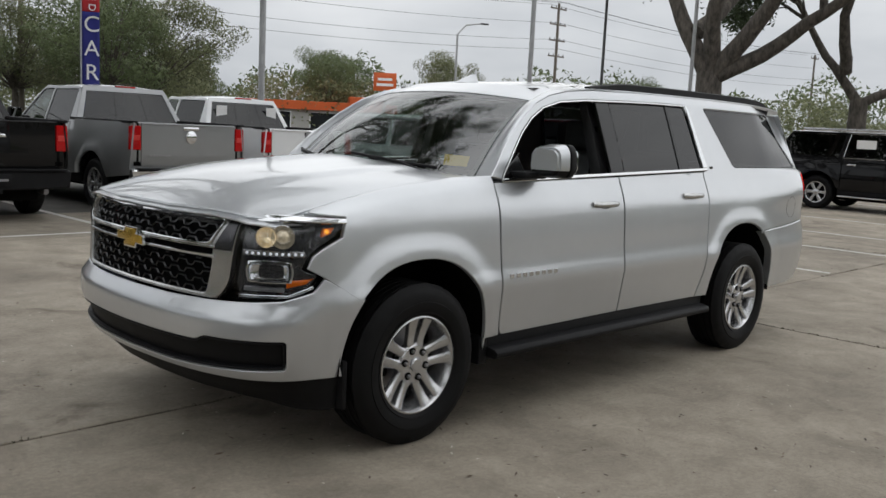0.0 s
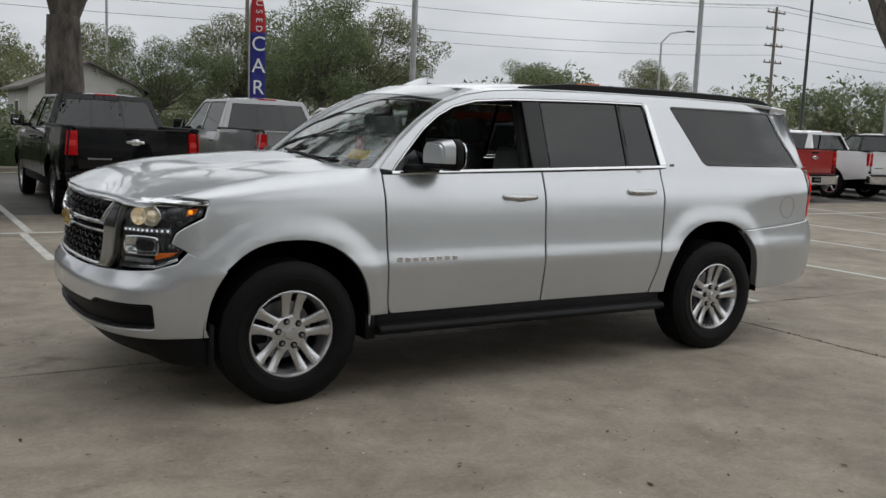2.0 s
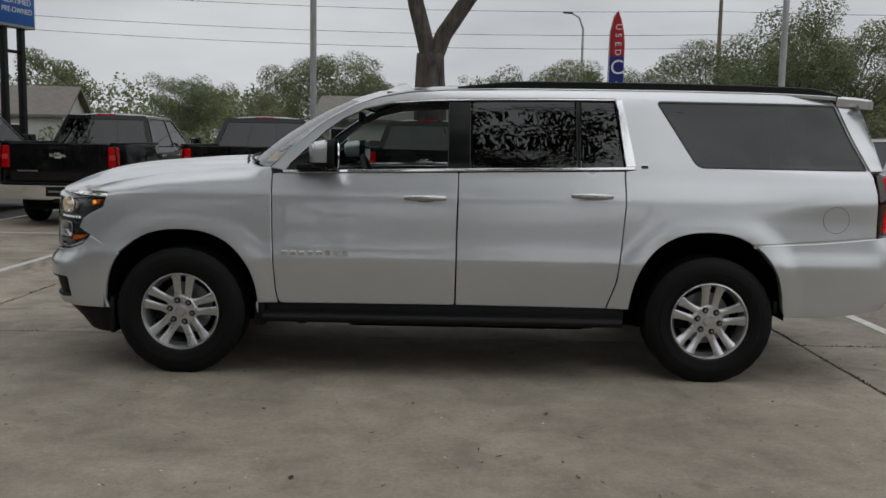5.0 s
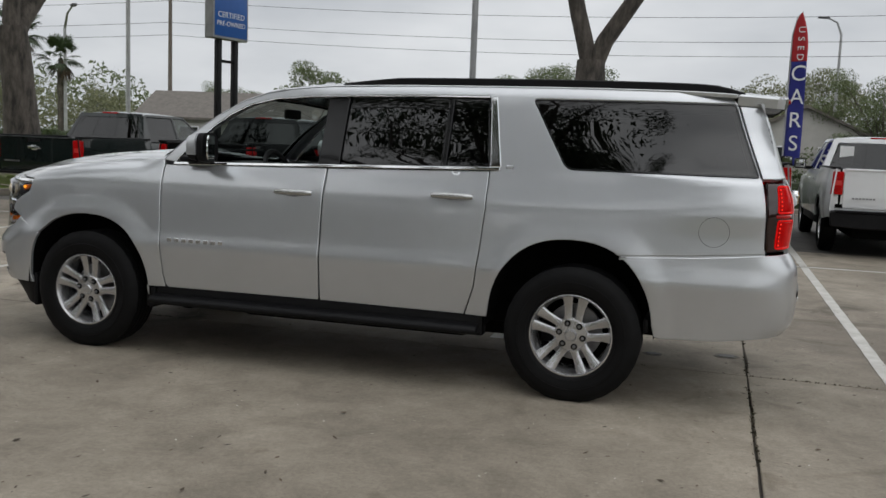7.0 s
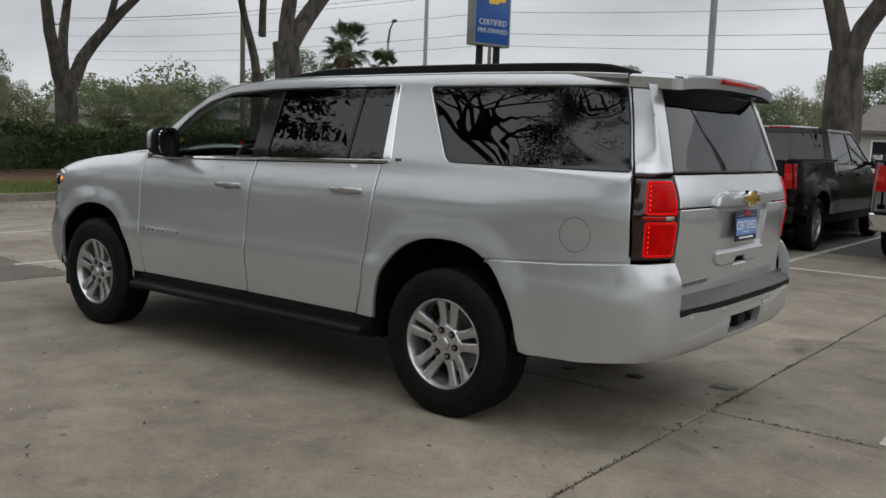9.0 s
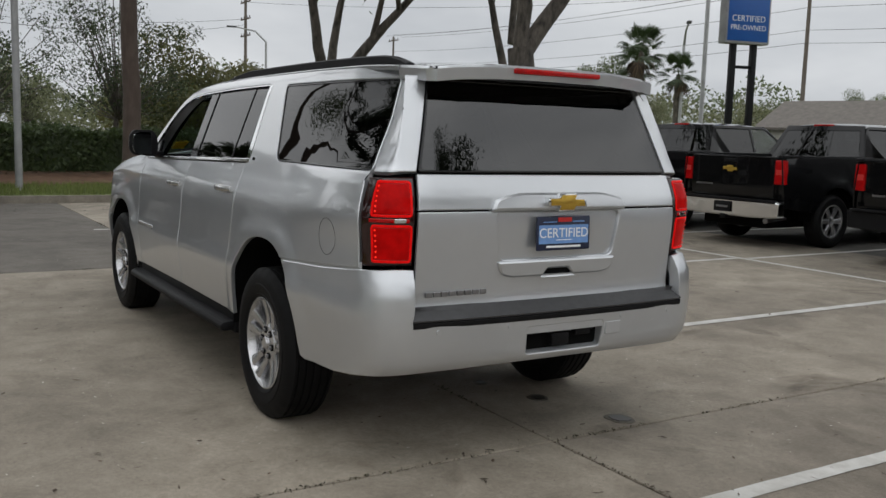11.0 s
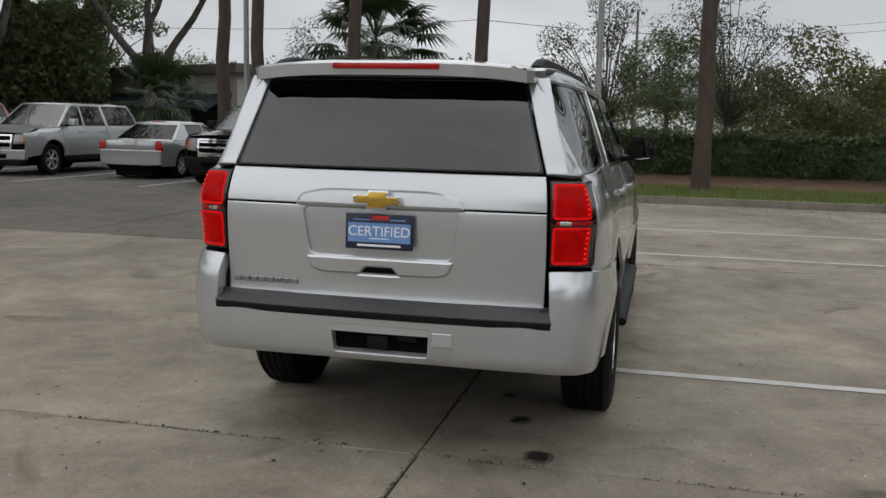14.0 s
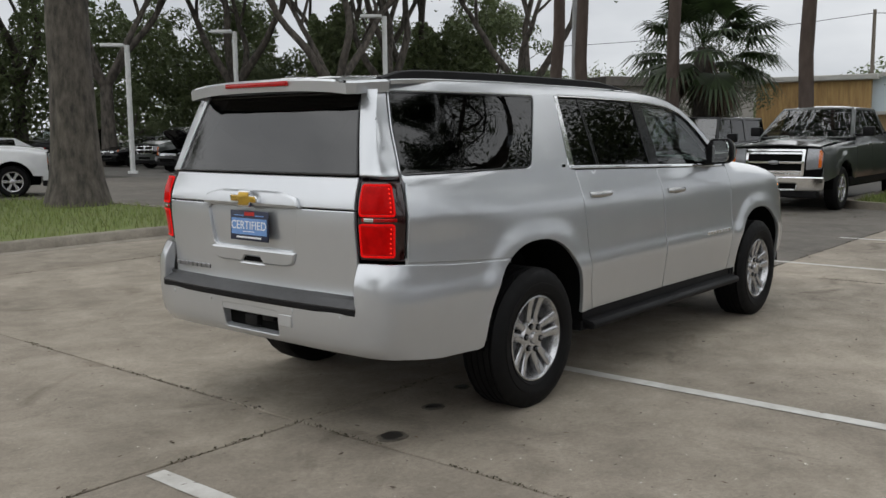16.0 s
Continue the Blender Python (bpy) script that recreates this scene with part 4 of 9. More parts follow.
    def hood_fn(x, y):
        a = np.abs(y)
        zh = hc(x)
        edge = top(x) - 0.012
        base = zh - (zh - edge) * np.clip(a / 0.80, 0, 1.2) ** 2.6
        crease = 0.012 * (1 - smooth01(0.46, 0.60, a + 0.08 * (x - 1.3))) * smooth01(2.58, 2.0, x)
        scoop = -0.003 * smooth01(0.12, 0.30, a) * (1 - smooth01(0.36, 0.50, a)) * smooth01(2.4, 1.6, x)
        return np.stack([x, y, base + crease + scoop - 0.014 * smooth01(0.0, 0.5, a)], 1)
    hood = surface(hood_fn, outward=lambda p: np.stack([0 * p[:, 0] + 0.2, 0 * p[:, 0], 1 + 0 * p[:, 0]], 1))
    hp = [(2.588, 0.0), (2.579, 0.25), (2.55, 0.45), (2.512, 0.60), (2.463, 0.72), (2.38, 0.80), (2.2, 0.805), (1.8, 0.803), (1.3, 0.792), (1.145, 0.785), (1.20, 0.70), (1.33, 0.45), (1.39, 0.2), (1.405, 0.0)]
    patch("bonnet", hp + [(x, -y) for x, y in hp[::-1][1:-1]], hood, silver, car, step=0.04, lip=0.006)
    hg = [(2.602, 0.0), (2.592, 0.26), (2.565, 0.46), (2.530, 0.62), (2.485, 0.75), (2.40, 0.835), (2.2, 0.835), (1.8, 0.83), (1.3, 0.82)]
    patch("bonnet_gutter", hg + [(x, -y) for x, y in hg[::-1][:-1]], hood, silver, car, step=0.05, raise_=-0.013, thick=0.006)
    part("scuttle_panel", prism_bm([(1.50, 0.0), (1.46, 0.4), (1.28, 0.74), (1.08, 0.83), (0.95, 0.80), (1.2, 0.5), (1.25, 0), (1.2, -0.5), (0.95, -0.80), (1.08, -0.83), (1.28, -0.74), (1.46, -0.4)], "z", 1.20, 1.262), M["plastic"], car)
    for y0, y1 in ((0.62, 0.05), (-0.10, -0.62)):
        pts = []
        for k in range(9):
            t = k / 8
            u = (y0 + (y1 - y0) * t) / 0.79
            p, n = ws(np.array([u]), np.array([0.055 + 0.05 * t]))
            pts.append(tuple(p[0] + n[0] * 0.022))
        w_ = part("wiper", tube_bm(pts, 0.009, 6), M["plastic"], car)
    part("wiper_arm", tube_bm([(1.30, 0.60, 1.29), (1.33, 0.45, 1.335), (1.36, 0.30, 1.355)], [0.014, 0.01, 0.008], 6), M["plastic"], car)
    part("wiper_arm", tube_bm([(1.42, -0.12, 1.29), (1.40, -0.28, 1.35), (1.35, -0.40, 1.355)], [0.014, 0.01, 0.008], 6), M["plastic"], car)
    # nose
    def fp(pts):
        return [(math.copysign(float(s_front(abs(y))), y), z) for y, z in pts]
    sf = lambda x: float(s_of_x(x))
    low_f = fp([(0.60, 0.395), (0.0, 0.395)])
    arc_f = sorted([p for p in farch if p[0] > 1.985 and 0.42 < p[1] < 0.76], key=lambda p: -p[1])
    bl = fp([(0.0, 0.739), (0.35, 0.740), (0.60, 0.744)]) + [(sf(2.50), 0.752), (sf(2.40), 0.762), (sf(2.27), 0.800), (sf(2.215), 0.857)]
    left_ = bl + [(sf(x), z) for x, z in arc_f] + [(sf(2.10), 0.40), (sf(2.35), 0.395)] + low_f[:1]
    right_ = [(-s, z) for s, z in left_[::-1] if abs(s) > 1e-6]
    fog = [(sf(2.385), 0.585), (sf(2.38), 0.455)] + fp([(0.4, 0.432), (-0.4, 0.432)]) + [(-sf(2.38), 0.455), (-sf(2.385), 0.585)] + fp([(-0.60, 0.585), (-0.56, 0.560), (0.56, 0.560), (0.60, 0.585)])
    fog = rounded(fog, [0.02, 0.02, 0, 0, 0.02, 0.02, 0.02, 0.02, 0.02, 0.02], 3)
    patch("front_bumper", left_ + right_, nose, silver, car, holes=[fog], step=0.045)
    inn = lambda d: (lambda u, v: (lambda pn: (pn[0] - pn[1] * d, pn[1]))(nose(u, v)))
    patch("lower_grille", fog, inn(0.030), M["plastic"], car, step=0.06)
    patch("lower_grille_surround", fog, inn(0.004), M["plastic"], car, holes=[[tuple(q) for q in shrink(np.array(fog), 0.014)]], step=0.06)
    dam = fp([(0.80, 0.398), (0.80, 0.30), (-0.80, 0.30), (-0.80, 0.398)])
    patch("air_dam", [(sf(2.10), 0.41), (sf(2.10), 0.235), (sf(2.30), 0.235)] + fp([(0.6, 0.27), (-0.6, 0.27)]) + [(-sf(2.30), 0.235), (-sf(2.10), 0.235), (-sf(2.10), 0.41)], inn(0.022), M["plastic"], car, step=0.06)
    # grille: chrome surround, two openings with honeycomb, chrome bar between
    g_out = rounded([(0.735, 1.118), (0.695, 0.82), (0.64, 0.746), (-0.64, 0.746), (-0.695, 0.82), (-0.735, 1.118)], [0.01, 0.03, 0.03, 0.03, 0.03, 0.01], 3)
    g_up = rounded([(0.655, 1.088), (0.58, 0.985), (-0.58, 0.985), (-0.655, 1.088)], 0.02, 3)
    g_lo = rounded([(0.600, 0.922), (0.570, 0.768), (-0.570, 0.768), (-0.600, 0.922)], 0.02, 3)
    g_mid = rounded([(0.60, 0.968), (0.595, 0.940), (0.135, 0.940), (0.135, 0.968)], 0.005, 2)
    g_mid2 = [(-y, z) for y, z in g_mid[::-1]]
    gr = patch("grille_surround", fp(g_out), inn(-0.004), M["satin"], car, holes=[fp(g_up), fp(g_lo), fp(g_mid), fp(g_mid2)], step=0.04, lip=0.008, thick=0.03, label="satin silver grille surround")
    ring_up = rounded([(0.668, 1.098), (0.588, 0.976), (-0.588, 0.976), (-0.668, 1.098)], 0.02, 3)
    patch("grille_rim", fp(ring_up), inn(-0.012), M["chrome"], gr, holes=[fp(rounded([(0.650, 1.086), (0.578, 0.987), (-0.578, 0.987), (-0.650, 1.086)], 0.02, 3))], step=0.04, gap=0, lip=0.004, thick=0.012, label="chrome rim")
    patch("grille_top_strip", fp([(0.735, 1.121), (0.735, 1.103), (-0.735, 1.103), (-0.735, 1.121)]), inn(-0.011), M["chrome"], gr, step=0.04, gap=0, lip=0.004, thick=0.012, label="chrome strip under the bonnet edge")
    for m_ in (1, -1):
        face = [(0.680, 1.096), (0.728, 1.096), (0.708, 0.962), (0.604, 0.962)]
        patch("grille_facet", fp([(m_ * y, z) for y, z in face][::m_]), inn(-0.008), M["lamp_dark"], gr, step=0.04, gap=0, lip=0.003, thick=0.008, label="dark bright-metal facet")
        for z_ in (0.972, 0.934):
            patch("grille_bar_edge", fp([(m_ * 0.14, z_ + 0.005), (m_ * 0.14, z_ - 0.005), (m_ * 0.62, z_ - 0.005), (m_ * 0.62, z_ + 0.005)][::m_]), inn(-0.010), M["chrome"], gr, step=0.05, gap=0, lip=0.002, thick=0.01)
    patch("grille_backing", fp(g_out), inn(0.045), M["liner"], car, step=0.06)
    # honeycomb strands
    bm = bmesh.new()
    for zlo, zhi, ylim in ((0.985, 1.09, 0.655), (0.768, 0.922, 0.585)):
        rowh, colw = 0.036, 0.112
        rows_ = int((zhi - zlo) / rowh) + 2
        for r_ in range(-1, rows_):
            zz = zlo + r_ * rowh
            for c_ in range(-7, 8):
                yy = c_ * colw + (r_ % 2) * colw / 2
                hexp = [(-0.35, 0), (-0.2, 0.5), (0.2, 0.5), (0.35, 0)]
                for (a0, b0), (a1, b1) in zip(hexp, hexp[1:]):
                    p0, p1 = (yy + a0 * colw, zz + b0 * rowh), (yy + a1 * colw, zz + b1 * rowh)
                    if not (zlo - 0.004 < min(p0[1], p1[1]) and max(p0[1], p1[1]) < zhi + 0.004 and abs(p0[0]) < ylim and abs(p1[0]) < ylim):
                        continue
                    q = []
                    for yq, zq in (p0, p1):
                        pn = nose(np.array([math.copysign(float(s_front(abs(yq))), yq)]), np.array([zq]))
                        q.append(pn[0][0] - pn[1][0] * 0.018)
                    tube_bm(q, 0.0065, 5, bm, caps=False)
                # short bars joining the cells
                p0, p1 = (yy + 0.35 * colw, zz), (yy + 0.65 * colw, zz)
                if zlo < zz < zhi and abs(p0[0]) < ylim and abs(p1[0]) < ylim:
                    q = []
                    for yq, zq in (p0, p1):
                        pn = nose(np.array([math.copysign(float(s_front(abs(yq))), yq)]), np.array([zq]))
                        q.append(pn[0][0] - pn[1][0] * 0.018)
                    tube_bm(q, 0.0065, 5, bm, caps=False)
    part("grille_mesh", bm, M["trim"], car, label="black honeycomb mesh")["kind"] = "stuff"
    # gold cross-shaped emblem, front and back
    bow = [(-0.125, -0.018), (-0.048, -0.018), (-0.055, -0.046), (0.055, -0.046), (0.06, -0.024), (0.135, -0.024), (0.118, 0.018), (0.048, 0.018), (0.055, 0.046), (-0.055, 0.046), (-0.06, 0.024), (-0.135, 0.024)]
    bow = [(x + 0.18 * y, y) for x, y in bow]
    for m, k in ((facing(2.632, 0, 0.951, (0, 1, 0), (0, 0, 1), (1, 0, 0)), 0.98), (facing(-2.887, -0.005, 1.212, (0, -1, 0), (0, 0, 1), (-1, 0, 0)), 0.80)):
        em = part("emblem_rim", prism_bm([(x * k * 1.07, y * k * 1.12) for x, y in bow], "z", -0.03, 0.004, 0.003), M["chrome"], car)
        em.matrix_basis = m
        part("emblem", prism_bm([(x * k * 0.95, y * k * 0.92) for x, y in bow], "z", 0.0, 0.008, 0.003), M["gold"], em, label="gold cross-shaped emblem")
    # head lamps
    hl = [(sf(2.112), 1.108), (sf(2.135), 1.040), (sf(2.24), 0.985), (sf(2.288), 0.945), (sf(2.315), 0.895), (sf(2.235), 0.866), (sf(2.29), 0.802), (sf(2.40), 0.768)] + fp([(0.735, 0.757), (0.708, 0.82), (0.745, 1.116)]) + [(sf(2.35), 1.118)]
    for mir in (False, True):
        h_ = patch("head_lamp", hl, recess(0.040), M["lamp_dark"], car, step=0.035, mirror=mir, label="projector head lamp under a clear lens")
        patch("lamp_cover", hl, recess(0.002), M["lens"], h_, step=0.04, mirror=mir, thick=0.003, gap=0.003)
        patch("shut_panel", fp([(0.60, 1.106), (0.60, 1.135), (0.70, 1.126)]) + [(sf(2.42), 1.127), (sf(2.30), 1.143), (sf(2.24), 1.160), (sf(2.24), 1.106)], recess(0.014), silver, car, step=0.03, mirror=mir)
        patch("chrome_brow", [(sf(2.10), 1.114), (sf(2.35), 1.124)] + fp([(0.742, 1.122), (0.742, 1.098)]) + [(sf(2.35), 1.100), (sf(2.105), 1.094)], body, M["chrome"], h_, step=0.03, mirror=mir, raise_=0.006, gap=0)
        a0, a1 = fp([(0.765, 0)])[0][0], sf(2.305)
        strip_ = patch("led_strip", [(a0 - 0.02, 0.974), (a1, 0.974), (a1, 0.950), (a0 - 0.02, 0.950)], recess(0.020), M["satin"], h_, step=0.03, mirror=mir, gap=0, lip=0.002)
        sy = -1 if mir else 1
        for k in range(10):
            p, n = body(np.array([a0 + 0.004 + (a1 - a0 - 0.02) * k / 9]), np.array([0.962]))
            c, n = p[0] - n[0] * 0.018, n[0]
            part("light_diode", cyl_bm(0.007, 0.005, 0.006, 8, look((c[0], c[1] * sy, c[2]), (c[0] - n[0], (c[1] - n[1]) * sy, c[2] - n[2]))), M["lamp_white"], strip_)
        p, n = body(np.array([sf(2.20)]), np.array([1.062]))
        c, n = p[0] - n[0] * 0.016, n[0]
        part("signal_bulb", cyl_bm(0.012, 0.008, 0.010, 10, look((c[0], c[1] * sy, c[2]), (c[0] - n[0], (c[1] - n[1]) * sy, c[2] - n[2]))), M["amber_glow"], h_)
        patch("chrome_edge", [(a0 - 0.03, 0.780), (sf(2.38), 0.786), (sf(2.27), 0.826), (sf(2.264), 0.815), (sf(2.38), 0.774), (a0 - 0.03, 0.768)], recess(0.012), M["chrome"], h_, step=0.03, mirror=mir, gap=0, lip=0.003)
        patch("turn_signal", [(sf(2.215), 1.082), (sf(2.225), 1.036), (sf(2.172), 1.052), (sf(2.155), 1.082)], recess(0.022), M["amber"], h_, step=0.03, mirror=mir)
        patch("side_marker", [(sf(2.39), 0.848), (sf(2.39), 0.812), (sf(2.30), 0.832), (sf(2.258), 0.858)], recess(0.022), M["amber"], h_, step=0.03, mirror=mir)
        for s_, z_, r_, mt in ((sf(2.405), 1.036, 0.030, False), (sf(2.405) - 0.088, 1.032, 0.026, True)):
            p, n = body(np.array([s_]), np.array([z_]))
            p, n = p[0], n[0]
            n = n * np.array([1, 1, 0])
            n /= np.linalg.norm(n)
            c = p - n * 0.035
            mm = look((c[0], c[1] * sy, c[2]), (c[0] + n[0], (c[1] + n[1]) * sy, c[2]))
            part("projector_bezel", lathe_bm([(r_ * 1.75, -0.030), (r_ * 1.7, -0.034), (r_ * 1.25, -0.014), (r_ * 0.9, -0.004), (0.002, 0.002)], 28, axis="z"), M["bulb_bowl"] if mt else M["chrome"], h_).matrix_basis = mm
            if not mt:
                bm = bmesh.new()
                bmesh.ops.create_uvsphere(bm, u_segments=24, v_segments=14, radius=r_ * 1.12)
                bmesh.ops.translate(bm, vec=(0, 0, -0.012), verts=bm.verts)
                part("projector_lens", bm, M["lamp_glow"], h_).matrix_basis = mm
        bw0, bw1 = fp([(0.79, 0)])[0][0], sf(2.37)
        p, n = body(np.array([(bw0 + bw1) / 2]), np.array([0.885]))
        c, n = p[0] - n[0] * 0.036, n[0] * np.array([1, 1, 0])
        dish = lathe_bm([(1.0, -0.026), (0.92, -0.028), (0.86, -0.016), (0.6, 0.006), (0.3, 0.016), (0.02, 0.018)], 24, axis="z")
        for v in dish.verts:
            q = max(abs(v.co.x), abs(v.co.y)) / max(1e-6, math.hypot(v.co.x, v.co.y))
            v.co.x, v.co.y = v.co.x * (bw1 - bw0) * 0.50 / q ** 0.7, v.co.y * 0.050 / q ** 0.7
        part("reflector_bowl", dish, M["chrome"], h_).matrix_basis = look((c[0], c[1] * sy, c[2]), (c[0] + n[0], (c[1] + n[1]) * sy, c[2]))
        patch("low_reflector", rounded([(bw0 - 0.04, 0.818), (bw0 - 0.04, 0.795), (bw1 - 0.03, 0.795), (bw1 - 0.03, 0.818)], 0.006, 3), recess(0.022), M["steel"], h_, step=0.03, mirror=mir)
    # door handles
    for sgn in (1, -1):
        for x0, x1, z in ((0.262, 0.004, 1.126), (-0.770, -1.028, 1.156)):
            bm = bmesh.new()
            ring = []
            for k in range(9):
                t = k / 8
                x = x0 + (x1 - x0) * t
                b, n = body(np.array([s_of_x(x)]), np.array([z]))
                y = b[0][1] + 0.006 + 0.026 * math.sin(math.pi * min(1, max(0, t))) ** 0.45
                hgt = 0.016 + 0.004 * math.sin(math.pi * t)
                ring.append([bm.verts.new((x, sgn * (y + dy), z + dz)) for dy, dz in ((-0.012, -hgt), (0.004, -hgt * 0.75), (0.009, 0), (0.004, hgt * 0.75), (-0.012, hgt))])
            for a, b in zip(ring, ring[1:]):
                for i in range(5):
                    bm.faces.new((a[i], a[(i + 1) % 5], b[(i + 1) % 5], b[i]))
            bm.faces.new(ring[0])
            bm.faces.new(ring[-1][::-1])
            part("door_handle", bm, M["satin"], car, angle=60, label="satin chrome door handle")
            b, n = body(np.array([s_of_x((x0 + x1) / 2)]), np.array([z - 0.01]))
            # flat dark disc: the shade in the handle's hollow is put into its colour
            bm = bmesh.new()
            bmesh.ops.create_uvsphere(bm, u_segments=18, v_segments=10, radius=1)
            bmesh.ops.scale(bm, vec=(0.070, 0.003, 0.024), verts=bm.verts)
            bmesh.ops.translate(bm, vec=((x0 + x1) / 2, sgn * b[0][1], z - 0.012), verts=bm.verts)
            part("handle_cup", bm, M["lamp_dark"], car)
    # name badges as bars
    for sgn in (1, -1):
        xs = np.linspace(1.015, 0.64, 8)
        for x in xs:
            b, n = body(np.array([s_of_x(x - 0.018)]), np.array([0.772]))
            part("badge_bar", box_bm(x - 0.034, x, sgn * b[0][1] - 0.003, sgn * b[0][1] + 0.003, 0.760, 0.786, 0.002, 1), M["chrome"], car)
        b, n = body(np.array([s_of_x(-1.228)]), np.array([1.338]))
        part("trim_badge", box_bm(-1.25, -1.206, sgn * b[0][1] - 0.003, sgn * b[0][1] + 0.003, 1.328, 1.350, 0.002, 1), M["chrome"], car)
    for k in range(8):
        y = 0.70 - k * 0.040
        part("badge_bar", box_bm(-2.832, -2.820, y - 0.033, y, 0.808, 0.830, 0.002, 1), M["steel"], car)
    # door mirrors
    for sgn in (1, -1):
        h_ = new("door_mirror")
        h_.parent = car
        h_["label"] = "silver door mirror on a black foot"
        out = [(0.930, 1.345), (0.940, 1.295), (0.985, 1.288), (1.105, 1.294), (1.132, 1.335), (1.128, 1.435), (1.100, 1.474), (0.968, 1.474), (0.936, 1.430)]
        for n_, x0, x1, zlo, zhi, mt in (("mirror_cap", 0.722, 0.850, 1.335, 1.5, silver), ("mirror_base", 0.722, 0.845, 1.2, 1.335, M["plastic"])):
            bm = prism_bm([(sgn * y, z) for y, z in rounded(out, 0.02, 3)], "x", x0, x1)
            for v in bm.verts:
                if v.co.x > x1 - 0.01:
                    v.co.y = sgn * 1.02 + (v.co.y - sgn * 1.02) * 0.82
                    v.co.z = 1.365 + (v.co.z - 1.365) * 0.80
                    v.co.x -= 0.05 * max(0, (sgn * v.co.y - 1.0) / 0.12)
            for zc_, up_ in ((zlo, True), (zhi, False)):
                bmesh.ops.bisect_plane(bm, geom=bm.verts[:] + bm.edges[:] + bm.faces[:], plane_co=(0, 0, zc_), plane_no=(0, 0, -1 if up_ else 1), clear_outer=True)
            es = [e for e in bm.edges if len(e.link_faces) == 2 and e.calc_face_angle(0) > 0.5]
            bmesh.ops.bevel(bm, geom=es, offset=0.012, segments=2, affect="EDGES")
            part(n_, bm, mt, h_)
        part("mirror_glass", prism_bm([(sgn * (1.028 + (y - 1.028) * 0.88), 1.37 + (z - 1.37) * 0.86) for y, z in rounded(out, 0.02, 3)], "x", 0.667, 0.675), M["mirror"], h_).matrix_basis = pose(0.671, sgn * 1.028, 0, 0, 0, sgn * 13) @ pose(-0.671, -sgn * 1.028, 0)
        part("mirror_rim", prism_bm([(sgn * y, z) for y, z in rounded(out, 0.02, 3)], "x", 0.678, 0.721, 0.006), M["plastic"], h_)
        part("mirror_foot", box_bm(0.74, 0.93, min(sgn * 0.87, sgn * 0.99), max(sgn * 0.87, sgn * 0.99), 1.283, 1.322, 0.014), M["plastic"], h_)
    # running boards
    for sgn in (1, -1):
        bm = prism_bm([(0.86, 0.410), (0.86, 0.385), (0.90, 0.350), (1.015, 0.344), (1.035, 0.354), (1.04, 0.377), (1.02, 0.396), (0.93, 0.408)], "x", -1.10, 1.13, 0.008)
        if sgn < 0:
            bmesh.ops.scale(bm, vec=(1, -1, 1), verts=bm.verts)
        part("running_board", bm, M["plastic"], car, label="black moulded running board")
        part("sill_flap", box_bm(1.125, 1.19, min(sgn * 0.80, sgn * 0.962), max(sgn * 0.80, sgn * 0.962), 0.31, 0.462, 0.01), M["plastic"], car)
        part("sill_panel", box_bm(-1.12, 1.12, min(sgn * 0.86, sgn * 0.955), max(sgn * 0.86, sgn * 0.955), 0.33, 0.47, 0.01), M["plastic"], car)
        for x in (0.9, 0.0, -0.9):
            part("step_bracket", box_bm(x - 0.03, x + 0.03, min(sgn * 0.80, sgn * 0.93), max(sgn * 0.80, sgn * 0.93), 0.32, 0.38), M["liner"], car)
        part("mud_flap", box_bm(2.07, 2.10, min(sgn * 0.70, sgn * 0.96), max(sgn * 0.70, sgn * 0.96), 0.24, 0.47, 0.01), M["plastic"], car)
        part("mud_flap", box_bm(-2.085, -2.055, min(sgn * 0.66, sgn * 0.95), max(sgn * 0.66, sgn * 0.95), 0.44, 0.52, 0.01), M["plastic"], car)
    # wheel housings and underside
    for x0, a, b in (FA, RA):
        for sgn in (1, -1):
            prof = arch_pts(x0, a + 0.012, b + 0.012, x0 + a + 0.012, 0.41, x0 - a - 0.012, 0.41)
            bm = bmesh.new()
            r1 = [bm.verts.new((x, sgn * (0.972 + 0.0 * z), z)) for x, z in prof]
            r2 = [bm.verts.new((x, sgn * 0.60, z)) for x, z in prof]
            for i in range(len(prof) - 1):
                bm.faces.new((r1[i], r1[i + 1], r2[i + 1], r2[i]))
            bm.faces.new(r2)
            part("wheel_housing", bm, M["liner"], car)
    part("underbody", box_bm(-2.30, 2.3, -0.62, 0.62, 0.36, 0.50, 0.03), M["liner"], car)
    # unseen chassis boxes, added to block light from the ground under the car
    for sgn in (1, -1):
        part("frame_rail", box_bm(-1.90, 2.05, min(sgn * 0.46, sgn * 0.60), max(sgn * 0.46, sgn * 0.60), 0.28, 0.42, 0.02), M["liner"], car)
    part("fuel_tank", box_bm(-0.95, 0.65, 0.08, 0.66, 0.25, 0.44, 0.04), M["liner"], car)
    part("silencer", box_bm(-0.9, 0.3, -0.62, -0.15, 0.27, 0.42, 0.05), M["liner"], car)
    part("floor_pan", box_bm(-1.1, 1.12, -0.93, 0.93, 0.44, 0.52), M["liner"], car)
    part("firewall", box_bm(1.02, 1.12, -0.88, 0.88, 0.46, 1.25), M["interior"], car)
    part("tail_bulkhead", box_bm(-2.66, -2.60, -0.72, 0.72, 0.46, 1.30), M["liner"], car)
    part("rear_axle", tube_bm([(-1.651, -0.8, 0.39), (-1.651, 0, 0.39), (-1.651, 0.8, 0.39)], [0.05, 0.09, 0.05], 10), M["liner"], car)
